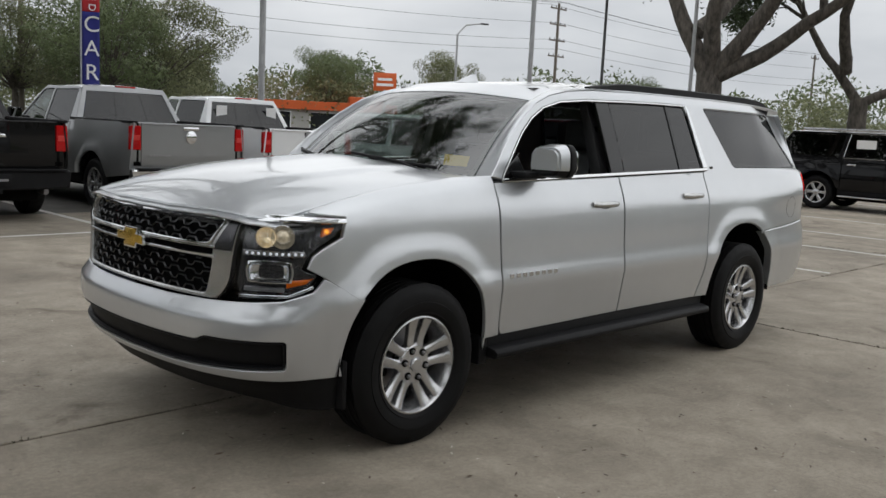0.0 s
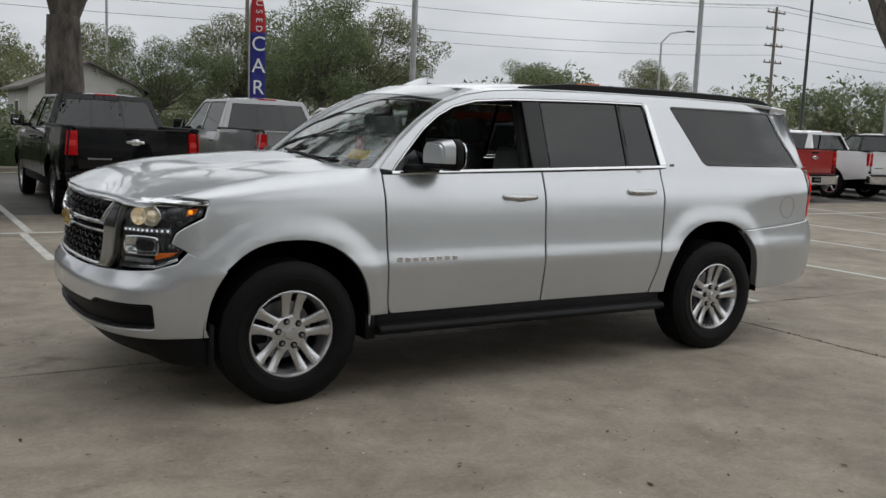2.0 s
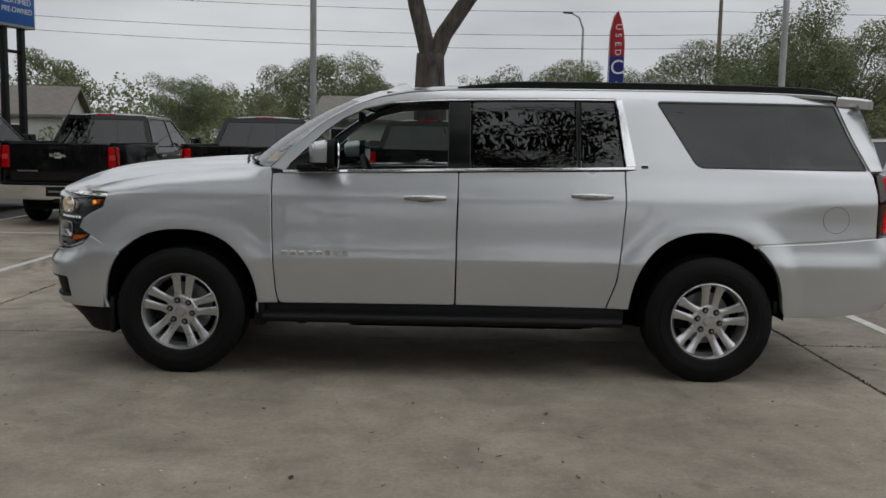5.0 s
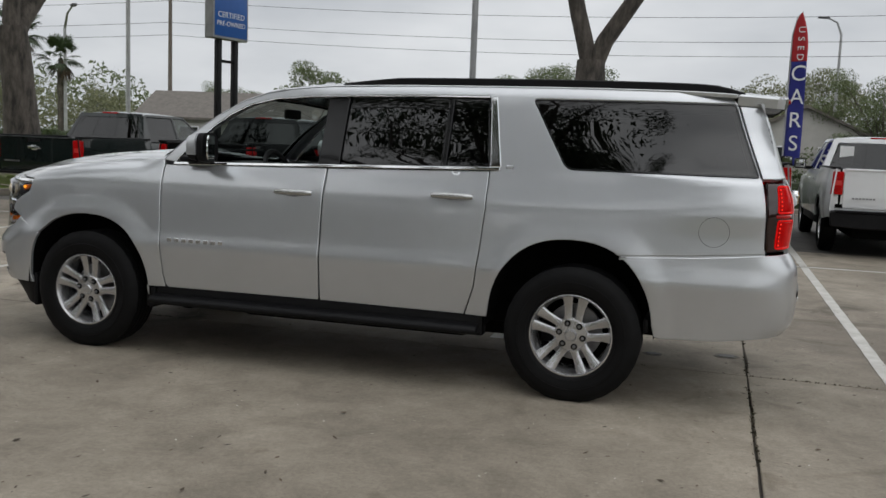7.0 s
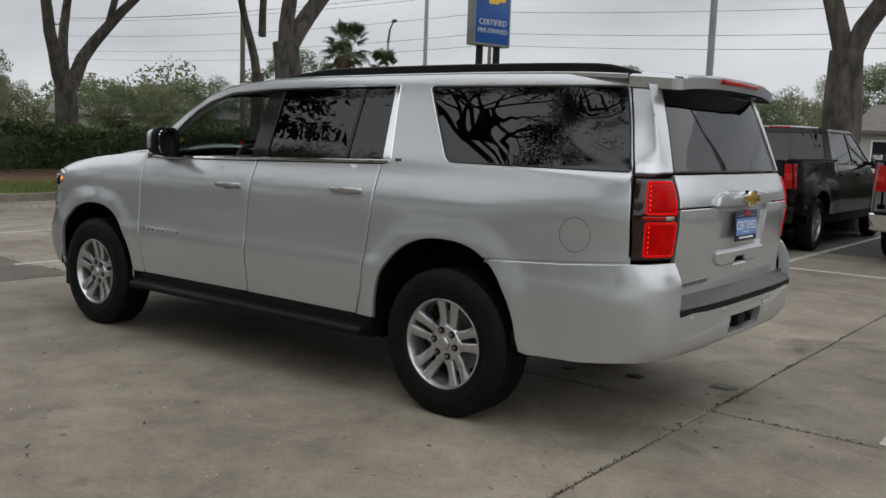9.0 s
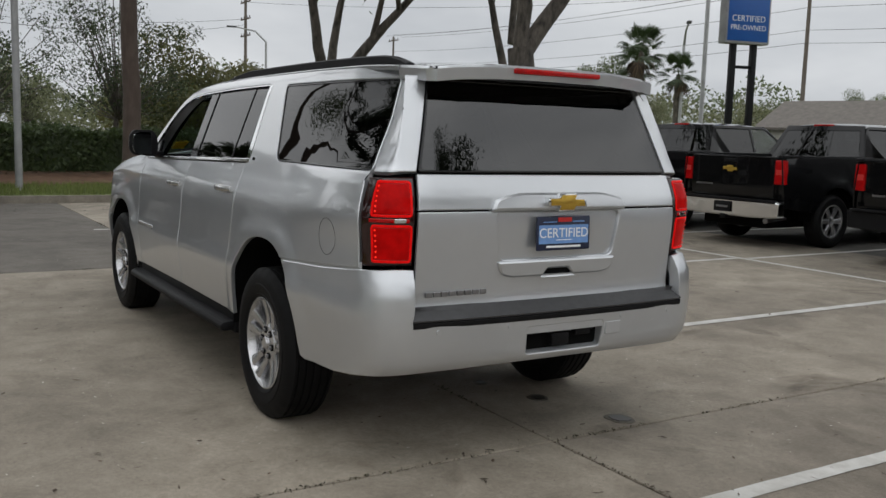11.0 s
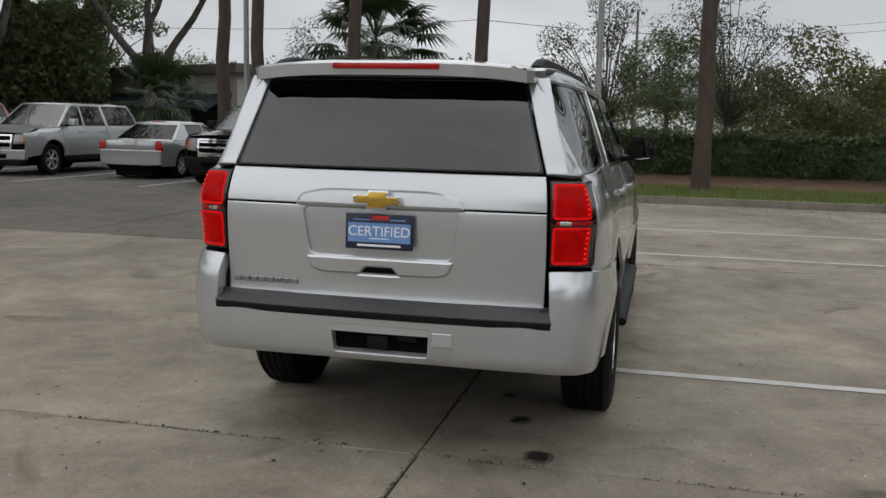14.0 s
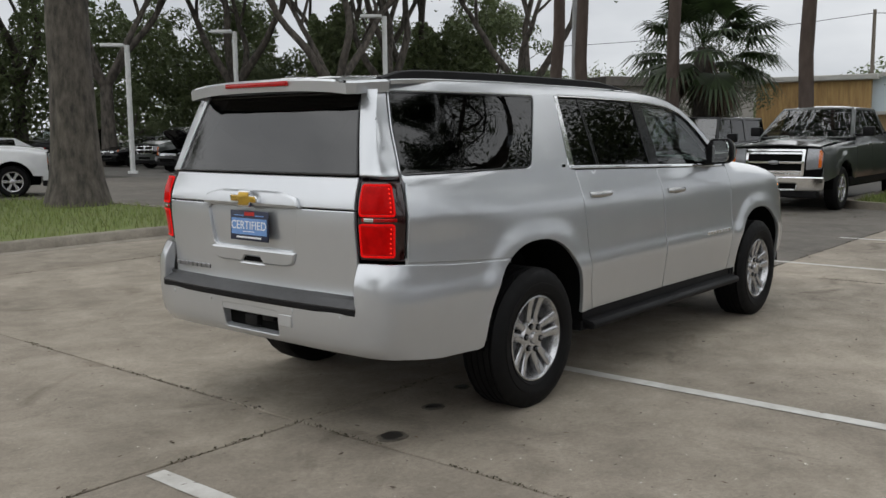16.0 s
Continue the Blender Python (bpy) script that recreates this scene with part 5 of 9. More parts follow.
    part("spare_wheel", lathe_bm([(0.1, 0.0), (0.36, 0.0), (0.36, 0.1), (0.1, 0.1)], 24, axis="z", closed=True), M["liner"], car).matrix_basis = pose(-2.25, 0, 0.50)
    part("tail_pipe", tube_bm([(-1.9, -0.60, 0.46), (-2.25, -0.62, 0.47), (-2.42, -0.66, 0.47)], 0.035, 10), M["liner"], car)
    # cabin
    part("dashboard", prism_bm(rounded([(1.05, 1.05), (1.10, 1.262), (0.85, 1.255), (0.66, 1.20), (0.62, 1.0), (0.72, 0.75), (1.05, 0.7)], 0.03, 3), "y", -0.84, 0.84, 0.01), M["interior"], car)
    part("instrument_hood", prism_bm(rounded([(0.85, 1.24), (0.80, 1.295), (0.64, 1.285), (0.62, 1.2)], 0.02, 3), "y", 0.22, 0.60, 0.01), M["interior"], car)
    part("centre_console", box_bm(-0.35, 0.7, -0.15, 0.15, 0.5, 0.92, 0.03), M["interior"], car)
    part("headliner", prism_bm([(0.40, 0.58), (-2.5, 0.60), (-2.5, -0.60), (0.40, -0.58)], "z", 1.765, 1.79), M["headliner"], car)
    sw = new("steering_wheel")
    sw.parent = car
    sw.matrix_basis = look((0.50, 0.40, 1.19), (1.3, 0.40, 0.86))
    pr = [(0.19 + 0.017 * math.cos(a), 0.017 * math.sin(a)) for a in np.linspace(0, 2 * math.pi, 9)[:-1]]
    part("wheel_rim", lathe_bm(pr, 32, axis="z", closed=True), M["interior"], sw)
    part("wheel_boss", cyl_bm(0.07, 0.055, 0.05, 20, bevel=0.01), M["interior"], sw)
    for a in (0, 180, 270):
        part("wheel_spoke", box_bm(0.04, 0.185, -0.018, 0.018, -0.01, 0.01, 0.006, m=Matrix.Rotation(math.radians(a), 4, "Z")), M["steel"], sw)
    part("steering_column", tube_bm([(0.53, 0.40, 1.175), (0.9, 0.40, 1.03)], 0.04, 10), M["interior"], car)
    for x, y in ((-0.12, 0.40), (-0.12, -0.40), (-1.10, 0.42), (-1.10, -0.42)):
        s_ = new("cabin_seat")
        s_.parent = car
        s_.matrix_basis = pose(x, y, 0)
        part("seat_cushion", box_bm(-0.05, 0.50, -0.25, 0.25, 0.62, 0.80, 0.05, 3), M["seat"], s_)
        part("seat_back", box_bm(-0.09, 0.07, -0.25, 0.25, 0.70, 1.42, 0.055, 3, m=Matrix.Rotation(radians(-12), 4, "Y") @ Matrix.Translation((0.14, 0, 0))), M["seat"], s_)
        part("headrest", box_bm(-0.31, -0.21, -0.14, 0.14, 1.43, 1.62, 0.04, 3), M["seat"], s_)
        part("seat_base", box_bm(0.0, 0.42, -0.2, 0.2, 0.5, 0.64), M["interior"], s_)
    for sgn in (1, -1):
        part("door_card", prism_bm([(1.0, 0.50), (-1.05, 0.50), (-1.10, 1.26), (1.0, 1.24)], "y", sgn * 0.80, sgn * 0.84), M["interior"], car)
        part("pillar_lining", prism_bm([(sgn * 0.74, 1.25), (sgn * 0.83, 1.25), (sgn * 0.66, 1.74), (sgn * 0.60, 1.74)], "x", -0.135, -0.01, 0.008), M["interior"], car)
        part("seat_belt", tube_bm([(-0.05, sgn * 0.72, 1.58), (-0.1, sgn * 0.66, 1.2), (-0.1, sgn * 0.62, 0.75)], 0.012, 6), M["liner"], car)
    part("rear_view_mirror", box_bm(0.60, 0.63, -0.12, 0.12, 1.60, 1.67, 0.012), M["interior"], car)
    patch("window_sticker", [(0.755, 0.17), (0.785, 0.10), (0.925, 0.10), (0.91, 0.17)], ws, M["yellow"], car, step=0.05, gap=0, lip=0.001, thick=0.001, raise_=-0.0055, label="yellow sticker inside the windscreen")
    # wheels
    for x in (1.651, -1.651):
        for sgn in (1, -1):
            make_wheel(car, x, sgn * 0.868, sgn)
    return car


suv = long_suv()

# ---- parked vehicles ----
WHEELS = {}


def parked_wheel(parent, x, y, side, r, rim_mat, spokes=6):
    """A plainer wheel; the first of a kind is built, later ones share its meshes."""
    key = (r, rim_mat.name, spokes)
    w = new("wheel")
    w.parent = parent
    w.matrix_basis = pose(x, y, r - 0.006) if side > 0 else pose(x, y, r - 0.006, 0, 0, 180)
    if key not in WHEELS:
        h, rim = 0.125, r * 0.62
        obs = [part("tyre", lathe_bm([(rim, h - 0.02), (rim + 0.03, h), (r - 0.05, h), (r - 0.01, h - 0.03), (r, h - 0.06), (r, -h + 0.06), (r - 0.01, -h + 0.03), (rim, -h)], 32), M["rubber"], w),
               part("rim", lathe_bm([(rim + 0.004, h - 0.014), (rim - 0.02, h - 0.02), (rim - 0.03, h - 0.06), (rim - 0.035, -h), (rim, -h)], 32), rim_mat, w),
               part("wheel_disc", lathe_bm([(0.001, 0.0), (rim - 0.03, 0.0)], 24), M["liner"], w),
               part("hub", lathe_bm([(0.001, h - 0.02), (0.04, h - 0.022), (0.075, h - 0.04), (0.08, h - 0.1)], 20), rim_mat, w)]
        for k in range(spokes):
            bm = box_bm(0.06, rim - 0.012, h - 0.075, h - 0.032, -0.03, 0.03, 0.008, 1)
            for v in bm.verts:
                if v.co.x > rim * 0.6:
                    v.co.z *= 1.35
            bm.transform(Matrix.Rotation(2 * math.pi * k / spokes, 4, "Y"))
            obs.append(part("spoke", bm, rim_mat, w))
        WHEELS[key] = [(o.name.split(".")[0], o.data) for o in obs]
    else:
        for n_, me in WHEELS[key]:
            o = new(n_, me)
            o.parent = w
    return w


def vehicle(name, label, category, group, mat, m, kind="pickup", nose=2.75, tail=-3.0, wf=1.82, wr=-1.82, r=0.40, W=1.0, sill=0.50, belt=1.28, roof=1.88,
            hood=(1.13, 1.24), cowl=1.25, ws_top=0.52, roof_end=-0.85, back_base=-1.12, lean=0.36, grille="bars", rear="lamps", bumper="chrome", lower=None,
            glass_mat="tint", rim="alloy", stickers=(), grille_mat="chrome", spokes=6, detail_rear=True, detail_front=True, flare=0.0, side_sheet=False, bonnet_lift=0):
    car = thing(name, label, category, group, m)
    lower = lower or M["plastic"]
    bump = M["chrome"] if bumper == "chrome" else (mat if bumper == "body" else M["plastic"])
    bed_z = belt + 0.06 if kind == "pickup" else belt
    prof = spline([0.2, sill, 0.75, 0.95, belt - 0.12, belt, roof], [0.06, 0.03, 0.0, 0.008, 0.035, 0.075, 0.075 + (roof - belt) * lean])
    prof_bed = spline([0.2, sill, 0.75, 0.95, belt - 0.12, bed_z, roof], [0.06, 0.03, 0.0, 0.008, 0.03, 0.05, 0.3])
    hz = spline([cowl - 0.1, (cowl + nose) / 2, nose - 0.35, nose], [hood[1], hood[1] - 0.035, hood[0] + 0.02, hood[0] - 0.03])

    def side_fn(x, z):
        d = np.where((kind == "pickup") & (x < roof_end - 0.25), prof_bed(z), prof(z))
        d = d + 0.16 * smooth01(nose - 0.55, nose + 0.05, x) ** 1.6 + 0.05 * smooth01(tail + 0.35, tail, x)
        for wx in (wf, wr):
            q = np.hypot(x - wx, np.maximum(z - r, 0)) / (r + 0.09)
            d = d - (0.02 + flare) * (1 - smooth01(1.02, 1.35, q)) * (z < belt)
        qq = np.clip((z - (hz(x) - 0.10)) / 0.10, 0, 0.99)
        d = d + 0.10 * (1 - np.sqrt(1 - qq * qq)) * smooth01(cowl - 0.05, cowl + 0.1, x)
        return np.stack([x, W - d, z], 1)
    side = surface(side_fn, outward=lambda p: np.stack([0 * p[:, 0], 1 + 0 * p[:, 0], 0 * p[:, 0]], 1))

    def sunk(s, d):
        return lambda u, v: (lambda pn: (pn[0] - pn[1] * d, pn[1]))(s(u, v))

    def both(n_, poly, mt, srf=side, holes=(), **kw):
        kw.setdefault("step", 0.11)
        kw.setdefault("gap", 0.004)
        for mir in (False, True):
            patch(n_, poly, srf, mt, car, holes=holes, mirror=mir, **kw)

    def arch(wx, z0=0.0):
        ra = r + 0.085
        return [(wx + ra * math.cos(a), r + ra * math.sin(a) * 1.03) for a in np.linspace(0.0, math.pi, 13)]
    # panels
    fa, ra_ = arch(wf), arch(wr)
    d0, d2 = cowl - 0.12, roof_end - (0.06 if kind == "pickup" else -0.05)
    if kind == "suv":
        d2 = wr + r + 0.16
    if kind == "sedan":
        d2 = wr + r + 0.10
    d1 = (d0 + d2) / 2
    hood_edge = [(x, float(hz(x)) - 0.01) for x in np.linspace(cowl - 0.08, nose - 0.12, 6)]
    both("front_wing", [(d0 + 0.003, belt - 0.005)] + hood_edge + [(nose - 0.10, 0.62), (nose - 0.16, sill)] + [p for p in fa if p[1] > sill] + [(d0 + 0.003, sill)], mat)
    both("front_door", [(d0, belt), (d0, sill + 0.02), (d1, sill + 0.02), (d1, belt)], mat)
    both("rear_door", [(d1, belt), (d1, sill + 0.02), (d2, sill + 0.02), (d2, belt)], mat)
    for sg in (1, -1):
        part("sill", box_bm(wr + r + 0.1, wf - r - 0.1, min(sg * (W - 0.22), sg * (W - 0.05)), max(sg * (W - 0.22), sg * (W - 0.05)), sill - 0.12, sill + 0.05, 0.02), lower, car)
        for xh in (d1 + 0.12, d2 + 0.12):
            y_ = W - float(prof(belt - 0.16))
            part("door_handle", box_bm(xh, xh + 0.2, min(sg * (y_ - 0.01), sg * (y_ + 0.025)), max(sg * (y_ - 0.01), sg * (y_ + 0.025)), belt - 0.18, belt - 0.14, 0.01), M["chrome"] if bumper == "chrome" or side_sheet else mat, car)
    if kind == "pickup":
        both("bed_side", [(d2 - 0.012, bed_z), (d2 - 0.012, sill)] + [p for p in ra_ if p[1] > sill] + [(tail + 0.06, sill + 0.10), (tail + 0.02, 0.95), (tail + 0.02, bed_z)], mat)
        for sg in (1, -1):
            part("bed_rail", box_bm(tail + 0.03, d2 - 0.02, min(sg * (W - 0.05), sg * (W - 0.17)), max(sg * (W - 0.05), sg * (W - 0.17)), bed_z - 0.02, bed_z + 0.02, 0.01), M["plastic"], car)
            part("bed_wall", box_bm(tail + 0.05, d2, min(sg * (W - 0.19), sg * (W - 0.16)), max(sg * (W - 0.19), sg * (W - 0.16)), 0.75, bed_z - 0.01), M["liner"], car)
        part("bed_floor", box_bm(tail + 0.05, d2, -W + 0.12, W - 0.12, 0.74, 0.80), M["liner"], car)
        part("cab_back", box_bm(d2 - 0.01, d2 + 0.03, -W + 0.10, W - 0.10, 0.6, belt + 0.02), mat, car)
    else:
        qz = belt if kind == "suv" else belt - 0.02
        both("rear_quarter", [(d2 - 0.006, belt), (d2 - 0.006, sill + 0.02)] + [p for p in ra_ if p[1] > sill] + [(tail + 0.08, sill + 0.02), (tail + 0.04, 0.9), (tail + 0.05 if kind == "suv" else tail + 0.10, qz)], mat)
    # cabin sides
    A0, A1, B1, B0 = (cowl - 0.02, belt - 0.004), (ws_top, roof - 0.05), (roof_end, roof - 0.05), (back_base, belt - 0.004)
    fr = rounded([A0, A1, B1, B0], [0, 0.12, 0.10, 0], 5)

    def lerp(a, b, t):
        return (a[0] + (b[0] - a[0]) * t, a[1] + (b[1] - a[1]) * t)
    zt, zb = roof - 0.105, belt + 0.012
    fx0 = lambda z: A0[0] + (A1[0] - A0[0]) * (z - belt) / (roof - 0.05 - belt) - 0.07
    bx0 = lambda z: B0[0] + (B1[0] - B0[0]) * (z - belt) / (roof - 0.05 - belt) + 0.07
    wins = []
    cuts = [fx0, lambda z: d1 + 0.03]
    wins.append(rounded([(d1 + 0.03, zb), (fx0(zb), zb), (fx0(zt), zt), (d1 + 0.03, zt)], [0.01, 0.02, 0.10, 0.01], 4))
    if kind == "suv":
        q1 = d2 - 0.02
        wins.append(rounded([(q1 + 0.04, zb), (d1 - 0.03, zb), (d1 - 0.03, zt), (q1 + 0.10, zt)], 0.02, 2))
        wins.append(rounded([(bx0(zb), zb), (q1 - 0.10, zb), (q1 - 0.02, zt), (bx0(zt), zt)], 0.03, 2))
    else:
        wins.append(rounded([(max(bx0(zb), d2 + 0.05), zb), (d1 - 0.03, zb), (d1 - 0.03, zt), (max(bx0(zt), d2 + 0.05), zt)], 0.03, 2))
    both("cab_side", fr, mat, holes=wins)
    for i, wpoly in enumerate(wins):
        both("side_window", wpoly, M["tint_mid"] if i == 0 else M[glass_mat], srf=sunk(side, 0.012), thick=0.004, step=0.2)
    if side_sheet:
        both("window_moulding", [(q1 + 0.005, zb - 0.012), (fx0(zb) + 0.02, zb - 0.012), (fx0(zb) + 0.02, zb - 0.034), (q1 + 0.005, zb - 0.034)], M["chrome"], raise_=0.006)
        both("window_moulding", [(q1 + 0.005, zb - 0.008), (q1 + 0.036, zb - 0.008), (q1 + 0.094, zt + 0.010), (q1 + 0.063, zt + 0.010)], M["chrome"], raise_=0.006)
        both("window_moulding", [(q1 + 0.063, zt + 0.014), (q1 + 0.063, zt + 0.034), (fx0(zt) - 0.03, zt + 0.034), (fx0(zt) - 0.03, zt + 0.014)], M["chrome"], raise_=0.006)
        p_, n_ = side(np.array([wr + 1.0]), np.array([zb + 0.26]))
        for sg in (1, -1):
            part("window_sheet", box_bm(wr + 0.80, wr + 1.24, min(sg * (p_[0][1] - 0.004), sg * (p_[0][1] + 0.006)), max(sg * (p_[0][1] - 0.004), sg * (p_[0][1] + 0.006)), zb + 0.12, zb + 0.40), M["paper"], car, "white paper sheet")
            part("running_board", box_bm(wr + r + 0.14, wf - r - 0.14, min(sg * (W - 0.16), sg * (W + 0.03)), max(sg * (W - 0.16), sg * (W + 0.03)), sill - 0.145, sill - 0.10, 0.012), M["plastic"], car)
            part("running_board_strip", box_bm(wr + r + 0.14, wf - r - 0.14, min(sg * (W + 0.02), sg * (W + 0.036)), max(sg * (W + 0.02), sg * (W + 0.036)), sill - 0.135, sill - 0.105, 0.004), M["chrome"], car)
            part("roof_rail", box_bm(roof_end + 0.25, ws_top - 0.25, min(sg * (W - 0.30), sg * (W - 0.26)), max(sg * (W - 0.30), sg * (W - 0.26)), roof - 0.03, roof + 0.04, 0.012), M["alloy"], car)
    # roof, windscreen, back window
    hw = W - float(prof(roof - 0.06)) + 0.002

    def roof_fn(x, y):
        t = (x - roof_end) / (ws_top - roof_end)
        return np.stack([x, y, roof - 0.055 * (np.abs(y) / hw) ** 2.6 - 0.03 * np.clip(np.abs(t - 0.5) * 2, 0, 1.2) ** 4], 1)
    up = lambda p: np.stack([0 * p[:, 0] + 0.05, 0 * p[:, 0], 1 + 0 * p[:, 0]], 1)
    patch("roof", rounded([(ws_top + 0.02, hw), (ws_top + 0.02, -hw), (roof_end - 0.02, -hw), (roof_end - 0.02, hw)], 0.05, 3), surface(roof_fn, outward=up), mat, car, step=0.14)

    def screen(x0, z0, x1, z1, bow, sgn):
        w0, w1 = W - float(prof(z0)) - 0.01, W - float(prof(z1)) - 0.02

        def f(u, v):
            return np.stack([x0 + (x1 - x0) * v + sgn * bow * (1 - u * u), u * (w0 + (w1 - w0) * v), z0 + (z1 - z0) * v + 0.0 * u], 1)
        return surface(f, outward=lambda p: np.stack([sgn + 0 * p[:, 0], 0 * p[:, 0], 0.3 + 0 * p[:, 0]], 1))
    ws = screen(cowl - 0.02, belt - 0.02, ws_top, roof - 0.045, 0.14, 1)
    patch("windscreen", [(-0.94, 0.03), (0.94, 0.03), (0.94, 0.94), (-0.94, 0.94)], ws, M["clear"], car, step=0.2, thick=0.004)
    patch("windscreen_frame", [(-1, 0), (1, 0), (1, 1), (-1, 1)], ws, mat, car, holes=[[(-0.945, 0.025), (0.945, 0.025), (0.945, 0.945), (-0.945, 0.945)]], step=0.15, gap=0, lip=0.002, thick=0.02, raise_=0.002)
    bk = screen(back_base, belt - 0.02, roof_end, roof - 0.045, 0.05 if kind != "sedan" else 0.10, -1)
    patch("back_window", [(-0.90, 0.10), (0.90, 0.10), (0.90, 0.86), (-0.90, 0.86)], bk, M[glass_mat], car, step=0.2, thick=0.004)
    patch("back_window_frame", [(-1, 0), (1, 0), (1, 1), (-1, 1)], bk, mat, car, holes=[[(-0.905, 0.095), (0.905, 0.095), (0.905, 0.865), (-0.905, 0.865)]], step=0.15, gap=0, lip=0.002, thick=0.02, raise_=0.002)
    if kind == "pickup" and detail_rear:
        for sg in (1, -1):
            patch("sliding_window_bar", [(sg * 0.30 - 0.012, 0.10), (sg * 0.30 + 0.012, 0.10), (sg * 0.30 + 0.012, 0.86), (sg * 0.30 - 0.012, 0.86)], bk, M["trim"], car, step=0.2, gap=0, lip=0.001, thick=0.01, raise_=0.003)
    part("high_brake_lamp", box_bm(roof_end - 0.055, roof_end + 0.0, -0.17, 0.17, roof - 0.055, roof - 0.022, 0.008), M["tail"], car)
    for y0, z0 in stickers:
        p, n = bk(np.array([y0]), np.array([z0]))
        part("window_sheet", box_bm(p[0][0] - 0.012, p[0][0] - 0.006, p[0][1] - 0.11, p[0][1] + 0.11, p[0][2] - 0.15, p[0][2] + 0.15), M["paper"], car, "white paper sheet")
    # bonnet
    hw0 = W - 0.20

    def hood_fn(x, y):
        e = hz(x) - 0.008
        return np.stack([x, y, e + 0.055 * (1 - (np.abs(y) / hw0) ** 2.5) + 0.018 * (1 - smooth01(0.42, 0.52, np.abs(y))) * smooth01(nose, nose - 0.5, x)], 1)
    lid = patch("bonnet", rounded([(cowl + 0.02, hw0 + 0.03), (nose - 0.16, hw0 - 0.02), (nose - 0.08, hw0 - 0.3), (nose - 0.08, 0.3 - hw0), (nose - 0.16, 0.02 - hw0), (cowl + 0.02, -hw0 - 0.03)], 0.03, 3), surface(hood_fn, outward=up), mat, car, step=0.1)
    if bonnet_lift:
        lid.matrix_basis = pose(cowl + 0.05, 0, hood[1]) @ pose(0, 0, 0, 0, -bonnet_lift, 0) @ pose(-cowl - 0.05, 0, -hood[1])
        part("engine_bay", box_bm(cowl + 0.1, nose - 0.2, -W + 0.2, W - 0.2, 0.5, hood[0] - 0.14, 0.03), M["liner"], car)
    part("scuttle", box_bm(cowl - 0.15, cowl + 0.06, -W + 0.18, W - 0.18, belt - 0.12, belt - 0.03), M["plastic"], car)
    # nose
    ntop = float(hz(nose - 0.1))

    def nose_fn(y, z):
        return np.stack([nose - 0.015 - 0.13 * (np.abs(y) / W) ** 2.2 - 0.07 * smooth01(ntop - 0.25, ntop + 0.05, z), y, z], 1)
    ns = surface(nose_fn, outward=lambda p: np.stack([1 + 0 * p[:, 0], 0 * p[:, 0], 0 * p[:, 0]], 1))
    gz0, gz1, gy = 0.66, ntop - 0.04, W * 0.56
    patch("nose_panel", [(W - 0.13, ntop), (W - 0.13, 0.50), (0.13 - W, 0.50), (0.13 - W, ntop)], sunk(ns, 0.03), M["liner"] if detail_front else mat, car, step=0.2)
    if detail_front:
        patch("grille_frame", rounded([(gy, gz1), (gy - 0.02, gz0), (0.02 - gy, gz0), (-gy, gz1)], 0.04, 3), ns, M[grille_mat] if grille_mat in M else mat, car, holes=[rounded([(gy - 0.06, gz1 - 0.05), (gy - 0.07, gz0 + 0.05), (0.07 - gy, gz0 + 0.05), (0.06 - gy, gz1 - 0.05)], 0.03, 3)], step=0.12, raise_=0.012)
        if grille == "bars":
            for k in range(3):
                z = gz0 + 0.08 + (gz1 - gz0 - 0.16) * k / 2
                patch("grille_bar", [(gy - 0.06, z + 0.022), (gy - 0.06, z - 0.022), (0.06 - gy, z - 0.022), (0.06 - gy, z + 0.022)], ns, M[grille_mat] if grille_mat in M else mat, car, step=0.12, raise_=0.006)
        elif grille == "cross":
            patch("grille_bar", [(gy - 0.06, (gz0 + gz1) / 2 + 0.035), (gy - 0.06, (gz0 + gz1) / 2 - 0.035), (0.06 - gy, (gz0 + gz1) / 2 - 0.035), (0.06 - gy, (gz0 + gz1) / 2 + 0.035)], ns, M[grille_mat], car, step=0.12, raise_=0.006)
            for sg in (0.0,):
                patch("grille_post", [(sg + 0.035, gz1 - 0.04), (sg + 0.035, gz0 + 0.04), (sg - 0.035, gz0 + 0.04), (sg - 0.035, gz1 - 0.04)], ns, M[grille_mat], car, step=0.12, raise_=0.007)
        elif grille == "slots":
            for k in range(8):
                y = -gy + 0.09 + (2 * gy - 0.18) * k / 7
                patch("grille_bar", [(y + 0.028, gz1 - 0.03), (y + 0.028, gz0 + 0.05), (y - 0.028, gz0 + 0.05), (y - 0.028, gz1 - 0.03)], ns, mat, car, step=0.12, raise_=0.006)
        for sg in (1, -1):
            if grille == "slots":
                bm = cyl_bm(0.095, 0.095, 0.05, 24, pose(nose - 0.06, sg * (gy + 0.10), gz1 - 0.10, 0, 90, 0), 0.01)
                part("head_lamp", bm, M["chrome"], car)
            else:
                hp_ = rounded([(sg * (gy + 0.02), gz1 + 0.01), (sg * (gy + 0.01), gz0 + 0.12), (sg * (W - 0.15), gz0 + 0.15), (sg * (W - 0.13), gz1)], 0.02, 2)
                h_ = patch("head_lamp", hp_, sunk(ns, 0.008), M["steel"], car, step=0.12)
                patch("lamp_cover", hp_, sunk(ns, -0.004), M["lens"], h_, step=0.12, thick=0.003)
                patch("turn_signal", [(sg * (W - 0.22), gz1 - 0.02), (sg * (W - 0.22), gz0 + 0.16), (sg * (W - 0.16), gz0 + 0.17), (sg * (W - 0.15), gz1 - 0.02)], sunk(ns, 0.0), M["amber"], h_, step=0.12)
